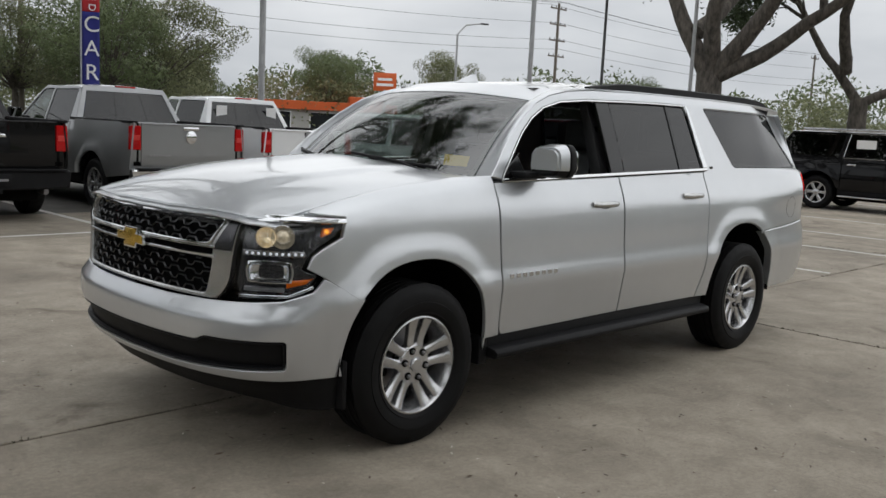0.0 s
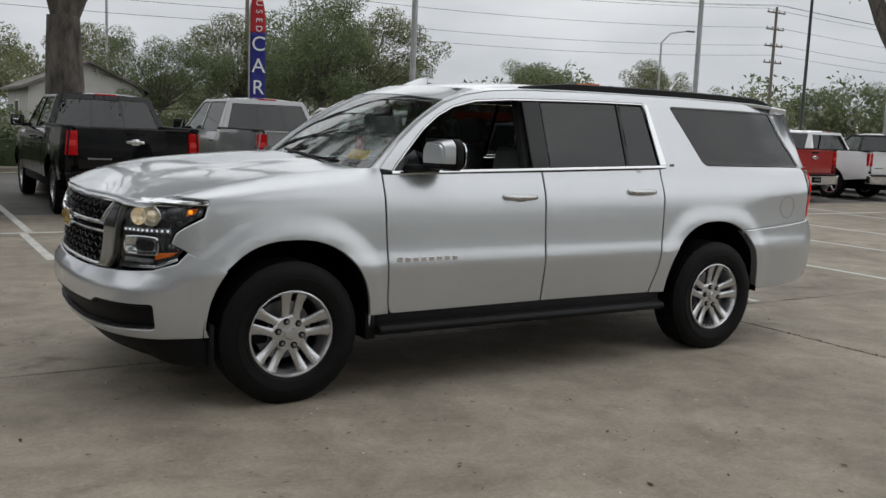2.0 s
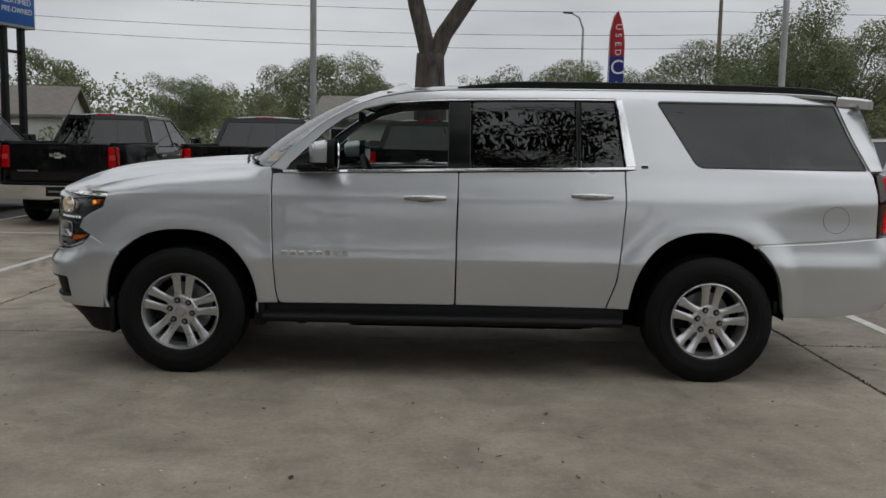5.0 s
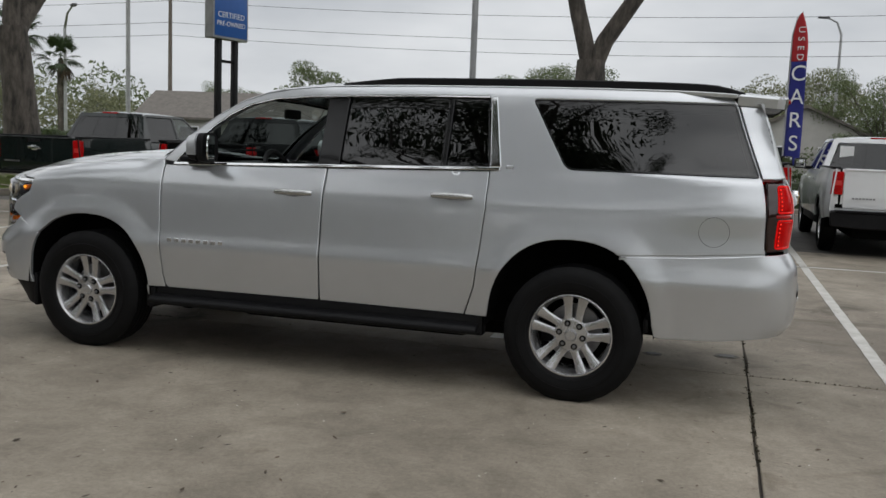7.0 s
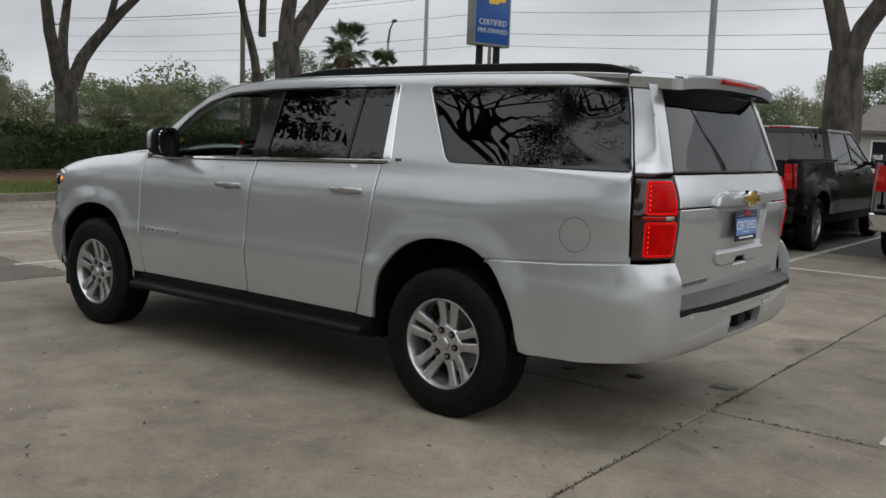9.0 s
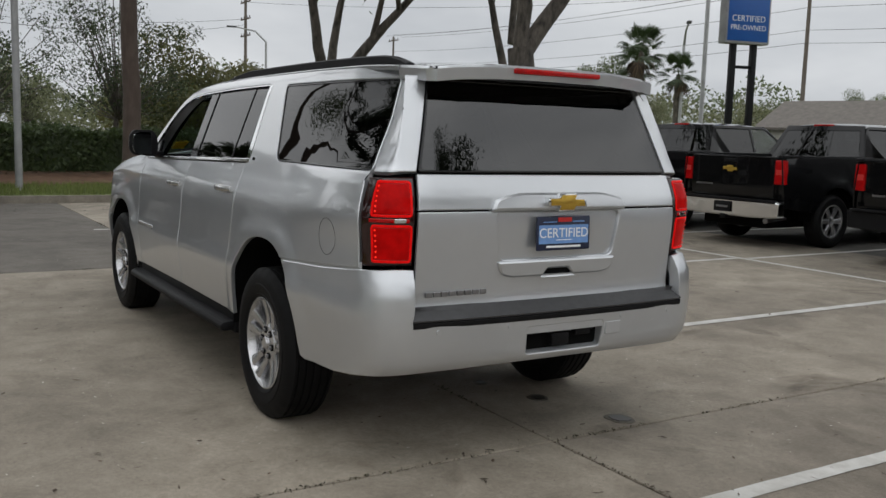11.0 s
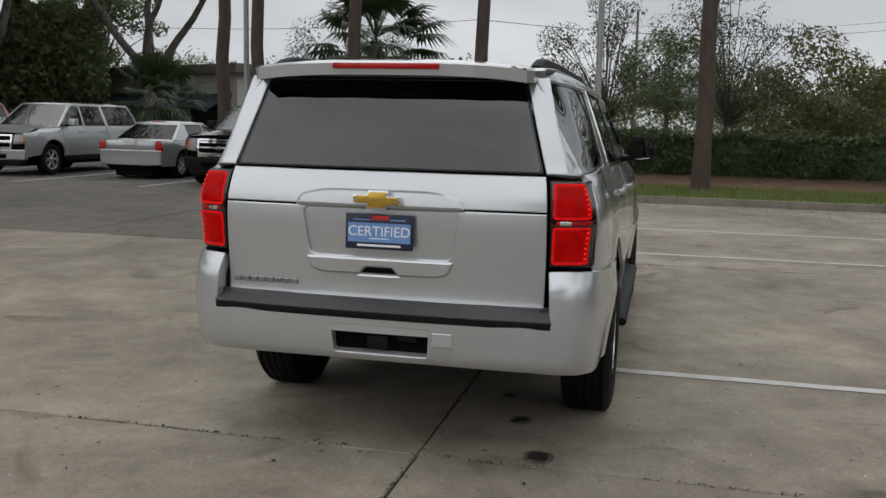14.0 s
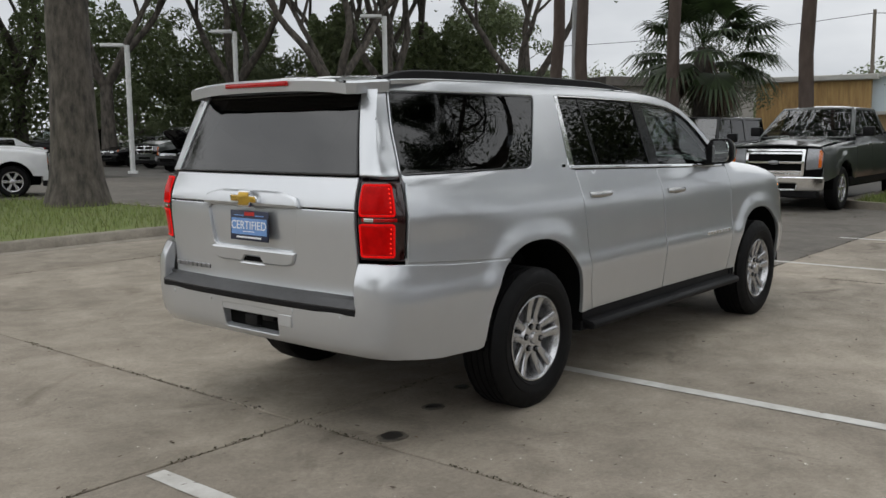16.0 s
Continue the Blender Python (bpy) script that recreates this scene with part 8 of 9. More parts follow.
def palm(seed, h, m, label, fronds=40, size=1.45, skirt=14):
    """A cabbage palm: rough trunk, a head of fan fronds, dead ones hanging below."""
    r = np.random.RandomState(seed)
    t = thing("palm_tree", label, "palm", "", m)
    bm = bmesh.new()
    n = 10
    tube_bm([(0.02 * math.sin(i), 0, h * i / n - 0.1) for i in range(n + 1)], [0.20 + 0.04 * (i % 2) + (0.05 if 6 < i < 9 else 0) - (0.07 if i == n else 0) for i in range(n + 1)], 12, bm)
    part("trunk", bm, M["bark"], t, angle=60)

    def frond(el, az, ln, droop):
        vs, fs = [], []
        d = np.array([math.cos(az) * math.cos(el), math.sin(az) * math.cos(el), math.sin(el)])
        s = np.array([-math.sin(az), math.cos(az), 0])
        base = np.array([0, 0, h])
        tip = base + d * ln * 0.72 + np.array([0, 0, -0.10 * droop * ln])
        vs += [base - s * 0.02, base + s * 0.02, tip + s * 0.015, tip - s * 0.015]
        fs.append((0, 1, 2, 3))
        up = np.cross(s, d)
        for k in range(26):
            a = radians(-125 + 250 * k / 25)
            dirn = d * math.cos(a) + s * math.sin(a)
            q = ln * 0.56 * (0.75 + 0.25 * math.cos(a)) * r.uniform(0.85, 1.1)
            p1 = tip + dirn * q * 0.6 + up * 0.06
            p2 = tip + dirn * q + np.array([0, 0, -droop * q * 0.7])
            sd = np.cross(dirn, up)
            sd /= np.linalg.norm(sd) + 1e-9
            w = 0.030 * ln / 1.3
            i = len(vs)
            vs += [tip - sd * w * 0.4, tip + sd * w * 0.4, p1 + sd * w, p1 - sd * w, p2]
            fs += [(i, i + 1, i + 2, i + 3), (i + 3, i + 2, i + 4)]
        return vs, fs
    for k in range(fronds):
        el = radians(80 - 118 * k / fronds + r.normal(0, 8))
        vs, fs = frond(el, k * 2.4 + r.normal(0, 0.2), size * r.uniform(0.85, 1.1), 0.25 + 0.5 * k / fronds)
        mesh_object("frond", vs, fs, M["palm_leaf"], t)
    for k in range(skirt):
        vs, fs = frond(radians(-35 - 35 * r.rand()), k * 2.1, size * 0.85, 0.8)
        mesh_object("dead_frond", vs, fs, M["dry_leaf"], t)
    return t


# broad oaks round the lot
HIGH = dict(up=0.16, clump=0.75, leaf=0.085)
CANOPY = dict(up=0.10, clump=0.46, leaf=0.082, flat=0.5, mat="dark_leaf")
oak(11, 0.40, 3.5, 9.2, 7, 3, 200, label="large live oak with a thick smooth trunk behind parked trucks", m=pose(0.39, -13.97, 0.0), dirs=[(-0.62, 0.1, 1.0), (0.28, 0.1, 1.15), (0.7, 0.1, 1.0, 1.8), (0.2, 0.75, 1.0, 1.8), (-0.5, 0.6, 1.0, 2.0), (0.0, -0.6, 1.1, 1.8), (-0.95, 0.35, 0.75, 2.0)], zmin=7.0, **CANOPY)
oak(12, 0.42, 3.8, 7.4, 4, 3, 190, label="live oak with spreading limbs behind the hedge", m=pose(13.3, -11.7, 0.1), lean=(0.2, 0.1), dirs=[(0.05, 0.12, 1.3), (0.1, -0.75, 1.0), (0.5, 0.6, 1.0, 2.2), (-0.5, 0.5, 1.0, 2.6)], zmin=5.8, **CANOPY)
oak(13, 0.24, 3.2, 5.4, 2, 2, 120, label="slender oak beside a larger one", m=pose(16.7, -13.4, 0.1), dirs=[(0.28, -0.05, 1.2), (0.0, -0.2, 1.3, 1.0)], zmin=5.6, **HIGH)
oak(14, 0.38, 2.5, 5.0, 3, 2, 170, label="live oak forking into three limbs behind the hedge", m=pose(19.9, -9.2, 0.1), dirs=[(-0.25, 0.55, 1.2), (0.2, -0.62, 1.1), (0.15, 0.0, 1.3)], zmin=5.8, **HIGH)
oak(15, 0.60, 4.1, 8.0, 5, 3, 240, label="very large live oak with long arching limbs", m=pose(-27.2, -13.5, 0.0), dirs=[(0.35, -0.35, 1.0), (-0.25, 0.9, 0.9), (0.15, 0.15, 1.2), (-0.5, 1.5, 0.8), (-0.9, 0.2, 0.9, 1.5)], zmin=5.4, **{**CANOPY, "up": 0.03})
oak(16, 0.45, 3.6, 6.0, 4, 3, 240, label="live oak with a dense dark canopy", m=pose(-36, -11.2, 0.0), dirs=[(0.35, -0.5, 0.9), (-0.4, 0.9, 0.6), (0.6, 0.2, 0.9, 1.2), (-0.7, -0.2, 0.9, 1.5)], zmin=5.0, **{**CANOPY, "up": 0.02})
oak(17, 0.48, 5.0, 8.8, 6, 3, 95, label="stout oak with furrowed bark on the planted island", m=pose(3.65, 13.75, 0.1), dirs=[(-0.85, -0.1, 1.0), (-0.4, -0.7, 1.0), (0.3, -0.8, 0.95), (0.9, -0.2, 1.0), (0.5, 0.7, 1.0), (-0.5, 0.6, 1.1)], zmin=6.0, **CANOPY)
oak(18, 0.36, 5.2, 5.6, 5, 3, 75, label="upright oak on the planted island", m=pose(-0.4, 15.2, 0.1), zmin=6.5, **CANOPY)
base = oak(20, 0.32, 3.6, 6.5, 4, 3, 120, label="dark oak in the wooded edge of the lot", m=pose(21.6, 25.0, 0), clump=0.75, leaf=0.085, mat="oak_leaf", zmin=5.2)
for i, (x, y, s, a) in enumerate(((27, 27, 1.1, 50), (30, 21, 1.0, 120), (18, 37, 1.15, 200), (25, 36, 1.2, 300), (12, 43, 1.1, 20), (33, 31, 1.2, 80), (6, 47, 1.2, 170), (-2, 44, 1.1, 260), (-10, 40, 1.1, 10), (38, 40, 1.3, 140), (20, 50, 1.3, 70), (8, 56, 1.3, 240))):
    copy_thing(base, pose(x, y, 0, 0, 0, a) @ Matrix.Scale(s, 4))
wood = bushy(55, 11.0, 9.0, 12000, 0.12, "dense dark green woodland tree behind the far lot", "oak_leaf", pose(30, 44, 0), lobes=30, base=0.06, trunk=0.25)
rw = random.Random(4)
for i in range(13):
    a = radians(38 + 7.2 * i)
    d = 54 + 8 * (i % 3)
    copy_thing(wood, pose(-6 + d * math.cos(a) * 1.05, -4 + d * math.sin(a), 0, 0, 0, rw.uniform(0, 360)) @ Matrix.Scale((0.95 if i < 2 else rw.uniform(0.36, 0.5)), 4))
for i, (x, y, r_) in enumerate(((16.8, 10.7, 0.20), (15.25, 8.95, 0.18), (15.2, 6.35, 0.175), (15.1, 3.1, 0.175), (14.8, -2.05, 0.20))):
    pine(30 + i, r_, 15 + i % 3, pose(x, y, 0.05))
palm(41, 3.75, pose(17.0, 6.4, 0.0), "cabbage palm with a skirt of dead fronds", size=1.75, fronds=46, skirt=10)
palm(42, 2.2, pose(24.0, 17.0, 0.0), "low cabbage palm beside parked cars", size=1.6, skirt=6)
pf = palm(43, 7.0, pose(36, -37, 0), "tall cabbage palm beyond the road", size=1.5, fronds=26, skirt=8)
for x, y, s in ((38.5, -39, 0.9), (33.8, -38, 0.8)):
    copy_thing(pf, pose(x, y, 0, 0, 0, x * 40) @ Matrix.Scale(s, 4))

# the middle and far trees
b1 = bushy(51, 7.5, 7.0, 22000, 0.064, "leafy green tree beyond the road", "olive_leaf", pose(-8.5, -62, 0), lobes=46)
b2 = bushy(52, 8.0, 7.5, 22000, 0.066, "broad green tree beyond the road", "oak_leaf", pose(-25, -66, 0), lobes=48)
f1 = bushy(56, 7.5, 7.5, 11000, 0.10, "olive tree in the far distance, haze put into its colour", "olive_leaf", pose(-40, -76, 0), lobes=60)
f2 = bushy(57, 8.5, 7.0, 11000, 0.105, "hazy green tree in the far distance", "oak_leaf", pose(-46, -84, 0), lobes=60)
b3 = bushy(53, 4.6, 6.2, 12000, 0.075, "rounded tree with rusty and green leaves behind the hedge", "autumn_leaf", pose(27.5, -6.9, 0), lobes=34, base=0.10)
b4 = bushy(54, 5.4, 3.4, 8500, 0.036, "thin-leaved young tree behind the hedge", "dark_leaf", pose(20.2, 0.5, 0), lobes=64, trunk=0.07)
copy_thing(b4, pose(20.2, -2.9, 0, 0, 0, 80) @ Matrix.Scale(1.02, 4))
copy_thing(b4, pose(24.4, 9.4, 0, 0, 0, 190) @ Matrix.Scale(1.05, 4))
copy_thing(b3, pose(24.0, -10.2, 0, 0, 0, 90) @ Matrix.Scale(0.42, 4))
rt = random.Random(8)
for i in range(26):
    a = radians(-200 + 10.5 * i + rt.uniform(-2, 2))
    d = rt.uniform(70, 110)
    x, y = d * math.cos(a), d * math.sin(a)
    if y > 10 and x < 30:
        continue
    copy_thing((f1, f2)[i % 2], pose(x, y, 0, 0, 0, rt.uniform(0, 360)) @ Matrix.Scale(rt.uniform(0.7, 1.15) * (0.62 if i in (5, 6) else 1.0), 4))
for x, y, s, k in ((-21, -50, 1.2, 1), (-26, -54, 1.25, 0), (-18, -57, 1.1, 0), (-11.5, -53, 0.8, 1), (7.5, -55, 0.9, 1), (4.5, -61, 0.8, 0), (-58, -58, 1.1, 0), (-50, -66, 1.0, 1), (-66, -44, 0.8, 1), (-72, -36, 0.7, 0), (55, -40, 0.7, 1), (62, -28, 0.7, 0), (58, -16, 0.65, 1), (64, -6, 0.7, 0), (50, -50, 0.8, 0), (14, -66, 0.7, 0), (22, -70, 0.8, 1), (30, -66, 0.7, 0), (36, -62, 0.7, 1), (49.5, -29.0, 0.55, 1), (51.0, -34.0, 0.62, 0), (47.0, -33.5, 0.40, 1)):
    copy_thing((b1, b2)[k], pose(x, y, 0, 0, 0, x * 31 % 360) @ Matrix.Scale(s, 4))


# a loose line of bushes and low woods closing the horizon
def far_growth(name, label, mat, seed, d0, d1, a0, a1, h0, h1, count, size):
    r = np.random.RandomState(seed)
    a = np.radians(r.uniform(a0, a1, count))
    d = r.uniform(d0, d1, count)
    x, y = d * np.cos(a), d * np.sin(a)
    k = 0.5 + 0.27 * np.sin(a * 23 + seed) + 0.16 * np.sin(a * 61 + 1.0) + 0.12 * np.sin(a * 137 + d * 0.3)
    top = h0 + (h1 - h0) * np.clip(k, 0, 1)
    z = top * r.uniform(0.0, 1.0, count) ** 0.7
    ok = r.rand(count) < 0.35 + 0.65 * (np.sin(x * 0.9) * np.sin(y * 0.9 + z * 1.4) > -0.3)
    vs, fs = quads(np.stack([x, y, z], 1)[ok], r, size, None, 0.6)
    o = leaf_mesh(name, vs, fs, mat, None)
    tagged(o, label, "trees", kind="stuff")
    return o


far_growth("distant_woods", "low olive woods along the horizon, haze put into their colour", "olive_leaf", 71, 74, 92, -175, 40, 2.6, 6.0, 110000, 0.17)
far_growth("distant_woods", "taller green woods far beyond the lots", "oak_leaf", 72, 96, 112, -185, 60, 4.0, 9.5, 80000, 0.23)
# never in view; added as a dark horizon for glass and paint to reflect
far_growth("distant_woods", "low woods out of view, added to darken reflections", "oak_leaf", 74, 40, 52, 84, 190, 2.4, 5.2, 40000, 0.22)
far_growth("dense_woods", "dense dark green woods behind the far row of cars", "oak_leaf", 75, 42, 52, 37, 50, 5.0, 9.5, 40000, 0.16)
far_growth("dense_woods", "open green woods beyond the planted island", "oak_leaf", 76, 50, 62, 52, 78, 6.0, 11.5, 40000, 0.17)
far_growth("distant_bushes", "green bushes in gardens beyond the road", "oak_leaf", 73, 50, 62, -120, -20, 0.8, 2.6, 30000, 0.11)


# ---- hedge ----
def hedge(x0, x1, y0, y1, h, count, seed, label, z=0.1):
    r = np.random.RandomState(seed)
    t = thing("hedge", label, "hedge")
    # solid box behind the leaves, in a darker leaf colour
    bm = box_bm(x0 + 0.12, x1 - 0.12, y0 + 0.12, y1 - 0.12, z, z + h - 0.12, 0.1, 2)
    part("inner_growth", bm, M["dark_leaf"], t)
    f, u, v = r.randint(0, 5, count), r.rand(count), r.rand(count)
    x, y, zz = x0 + (x1 - x0) * u, y0 + (y1 - y0) * v, np.full(count, z + h)
    sd = f < 2
    x, zz = np.where(f == 0, x0, np.where(f == 1, x1, x)), np.where(sd, z + h * u, zz)
    en = f == 2
    y, zz = np.where(en, np.where(r.rand(count) < 0.5, y0, y1), y), np.where(en, z + h * v, zz)
    b = 0.07 * (np.sin(x * 2.1 + y * 1.7) + np.sin(y * 3.3 + zz * 4.0) + 0.6 * np.sin(y * 0.8 + 1.0))
    p = np.stack([x + r.normal(0, 0.07, count) + b, y + r.normal(0, 0.06, count), zz + r.normal(0, 0.06, count) + b * 0.8], 1)
    vs, fs = quads(p, r, 0.055, None, 0.6)
    leaf_mesh("foliage", vs, fs, "hedge_leaf", t)
    return t


hedge(18.0, 19.3, -28, 1.9, 1.22, 80000, 61, "long clipped dark green hedge above a strip of pine straw")
hedge(17.2, 18.6, 3.9, 4.3, 1.1, 3000, 62, "short hedge beside a parked truck")
hedge(-26, 5.5, -20.6, -19.7, 0.9, 26000, 63, "low clipped hedge along the road verge", z=0.04)


# ---- poles, wires and signs ----
def pole(x, y, h, r0, r1, mat, label, group="", cap=True, z=0.0):
    t = thing("light_pole", label, "pole", group, pose(x, y, z))
    part("shaft", tube_bm([(0, 0, 0), (0, 0, h * 0.5), (0, 0, h)], [r0, (r0 + r1) / 2, r1], 14), M[mat], t, angle=50)
    part("base_plate", cyl_bm(r0 * 2.0, r0 * 1.9, 0.10, 12, pose(0, 0, 0.05), 0.01), M[mat], t)
    return t


def lamp_head(t, z, dx, dy, ln=0.55, mat="pole_grey"):
    d = Vector((dx, dy, 0)).normalized()
    part("lamp_arm", tube_bm([(0, 0, z - 0.05), d * 0.18 + Vector((0, 0, z))], 0.03, 8), M[mat], t)
    b = box_bm(0.12, 0.12 + ln, -0.17, 0.17, z - 0.06, z + 0.06, 0.015)
    b.transform(Matrix.Rotation(math.atan2(dy, dx), 4, "Z"))
    part("lamp_head", b, M[mat], t)


LP = "lot light poles"
for x, y in ((-7.25, -13.55), (-16.54, -13.44), (-26.3, -13.75), (2.94, -13.6), (14.3, 0.3), (15.9, 9.6)):
    p_ = pole(x, y, 8.2, 0.075, 0.065, "pole_grey", "pale grey steel light pole", LP)
    lamp_head(p_, 8.2, 1, 0)
    lamp_head(p_, 8.2, -1, 0)
for x, y, h in ((14.05, 28.6, 4.95), (18.6, 27.8, 5.75), (21.9, 22.3, 6.2), (9.0, 30.0, 4.6)):
    p_ = pole(x, y, h, 0.10, 0.10, "pole_white", "white square light pole under trees", "short lot lights")
    lamp_head(p_, h, -0.75, 0.65, 0.85, "pole_white")
pole(-35.6, -24.3, 9.0, 0.09, 0.07, "pole_dark", "dark slender steel pole")
pole(21.0, -26.4, 9.5, 0.10, 0.08, "pole_grey", "grey steel pole beside the sign")
pole(26.1, -20.6, 8.0, 0.11, 0.10, "pole_wood", "brown wooden pole behind oaks")


def street_lamp(x, y, h, ax, ay, arm=2.2):
    t = thing("street_lamp", "tall grey street lamp with a curved arm", "street lamp", "street lamps", pose(x, y, 0))
    d = Vector((ax, ay, 0)).normalized()
    part("mast", tube_bm([(0, 0, 0), (0, 0, h - 1.0), d * arm * 0.35 + Vector((0, 0, h - 0.25)), d * arm + Vector((0, 0, h))], [0.11, 0.08, 0.06, 0.045], 10), M["pole_grey"], t)
    b = box_bm(-0.05, 0.65, -0.13, 0.13, -0.06, 0.06, 0.03)
    b.transform(Matrix.Translation(d * arm + Vector((0, 0, h))) @ Matrix.Rotation(math.atan2(ay, ax), 4, "Z"))
    part("lamp_head", b, M["pole_dark"], t)


street_lamp(-9.3, -57.9, 10.4, 1, 0.5, 1.0)
street_lamp(33.5, -38.0, 8.2, -0.75, 0.66, 2.4)
street_lamp(-47, -46, 9.5, -1, 0.2)
street_lamp(60, -22, 9.0, 0.3, 1)


def utility_pole(x, y, h, arms=2, mat="pole_wood", name="utility_pole", r=0.18):
    t = thing(name, "wooden utility pole with crossarms and insulators", "pole", "utility poles", pose(x, y, 0))
    part("shaft", tube_bm([(0, 0, 0), (0, 0, h)], [r, r * 0.67], 10), M[mat], t)
    for k in range(arms):
        z = h - 0.5 - k * 1.5
        part("crossarm", box_bm(-1.2, 1.2, -0.06, 0.06, z - 0.06, z + 0.06), M[mat], t)
        for q in (-1.1, -0.4, 0.4, 1.1):
            part("insulator", cyl_bm(0.05, 0.04, 0.2, 8, pose(q, 0, z + 0.15)), M["pole_dark"], t)
    return t


UP = [(-66.8, -51.8, 13.6), (-18.6, -57.4, 12.5), (36.8, -53.4, 13.0), (96, -52, 13.5), (-122, -50, 13.5)]
for x, y, h in UP:
    utility_pole(x, y, h, 4 if x == -66.8 else 1)
utility_pole(38, 7.85, 6.7, 0, r=0.11)
utility_pole(76, -26, 13.5, 3)
utility_pole(88, 2, 13.0, 3)


def cable(a, b, sag, name="power_line", r=0.018):
    a, b = Vector(a), Vector(b)
    pts = [a + (b - a) * t + Vector((0, 0, -4 * sag * t * (1 - t))) for t in np.linspace(0, 1, 15)]
    o = part(name, tube_bm(pts, r, 4), M["wire"])
    tagged(o, "thin dark overhead cable sagging between poles", "cable", "overhead cables")


up = sorted(UP)
for a, b in zip(up, up[1:]):
    for dy, z in ((-1.0, 0.0), (0.0, 0.2), (1.0, 0.0), (0.3, -3.4), (0.3, -4.3), (0.0, -1.8)):
        cable((a[0], a[1] + dy, a[2] + z), (b[0], b[1] + dy, b[2] + z), 0.7)
cable((38, 7.85, 6.55), (76, -26, 11.0), 1.2)
cable((38, 7.85, 6.55), (44, 44, 8.0), 0.8)
cable((76, -26, 13.0), (36.8, -53.4, 12.6), 0.9)
cable((76, -26, 11.5), (88, 2, 11.5), 0.9)

# the blue pylon sign
sg = thing("pylon_sign", "tall blue and white sign box on two black posts", "sign", "", facing(11.31, -17.48, 0, (0.2630, 0.9648, 0), (-0.9648, 0.2630, 0), (0, 0, 1)))
for x in (-0.32, 0.32):
    part("post", box_bm(x - 0.075, x + 0.075, -0.075, 0.075, 0, 4.25, 0.005), M["plastic"], sg)
part("brace", box_bm(-0.25, 0.25, -0.03, 0.03, 3.55, 3.63), M["plastic"], sg)
part("sign_box", box_bm(-0.69, 0.69, -0.17, 0.17, 4.2, 6.6, 0.03), M["pole_grey"], sg)
for s_ in (1, -1):
    part("sign_face", box_bm(-0.63, 0.63, min(s_ * 0.17, s_ * 0.182), max(s_ * 0.17, s_ * 0.182), 4.27, 6.53, 0.004), M["blue"], sg)
    for txt, z, sz in (("CERTIFIED", 4.86, 0.225), ("PRE-OWNED", 4.62, 0.19)):
        bm = text_bm(txt, sz, 0.004)
        bm.transform(facing(0, s_ * 0.186, z, (-s_, 0, 0), (0, 0, 1), (0, s_, 0)))
        part("sign_lettering", bm, M["white"], sg, smooth=False)
    bow_ = [(-0.125, -0.018), (-0.048, -0.018), (-0.055, -0.046), (0.055, -0.046), (0.06, -0.024), (0.135, -0.024), (0.118, 0.018), (0.048, 0.018), (0.055, 0.046), (-0.055, 0.046), (-0.06, 0.024), (-0.135, 0.024)]
    bm = prism_bm([(x * 3.4, y * 3.4) for x, y in bow_], "z", 0, 0.01)
    bm.transform(facing(0, s_ * 0.183, 5.55, (-s_, 0, 0), (0, 0, 1), (0, s_, 0)))
    part("sign_emblem", bm, M["gold"], sg, smooth=False)

# feather flag
fl = thing("feather_flag", "red and blue feather flag with white lettering on a curved pole", "flag", "", facing(-3.70, -14.85, 0, (-0.92, 0.39, 0), (-0.39, -0.92, 0), (0, 0, 1)))
part("flag_pole", tube_bm([(0, 0, 0), (0, 0, 3.3), (0.01, 0, 4.05), (0.09, 0, 4.42), (0.20, 0, 4.53)], [0.022, 0.018, 0.014, 0.01, 0.008], 8), M["pole_grey"], fl)
for n_, mt, z0, z1 in (("flag_top", "flag_red", 3.50, 4.52), ("flag_cloth", "flag_blue", 1.3, 3.50)):
    vs, fs = [], []
    for i in range(25):
        z = z0 + (z1 - z0) * i / 24
        xa = 0.02 if z < 4.05 else 0.02 + 0.16 * ((z - 4.05) / 0.47) ** 2
        xb = 0.36 if z < 3.7 else max(xa + 0.01, 0.36 - 0.17 * ((z - 3.7) / 0.82) ** 2)
        for j in range(7):
            x = xa + (xb - xa) * j / 6
            vs.append((x, 0.03 * math.sin(x * 9 + z * 2.2) * (x / 0.5), z))
    for i in range(24):
        for j in range(6):
            k = i * 7 + j
            fs.append((k, k + 1, k + 8, k + 7))
    o = mesh_object(n_, vs, fs, M[mt], fl, smooth=True)
    md = o.modifiers.new("thickness", "SOLIDIFY")
    md.thickness, md.offset = 0.004, 0
for txt, z, sz in (("USED", 3.87, 0.25 / 0.9), ("CARS", 2.5, 0.46 / 0.9)):
    for s_ in (1, -1):
        for k, ch in enumerate(txt):
            bm = text_bm(ch, round(sz * 0.9, 3), 0.002)
            st = 0.49
            if txt == "CARS":
                bm.transform(facing(0.21, s_ * 0.036, z + st * (1.5 - k), (-s_, 0, 0), (0, 0, 1), (0, s_, 0)))
            else:
                bm.transform(facing(0.21, s_ * 0.036, z + (1.5 - k) * 0.19, (0, 0, -1), (-s_, 0, 0), (0, s_, 0)) @ Matrix.Scale(0.8, 4))
            part("flag_letter", bm, M["white"], fl, smooth=False)

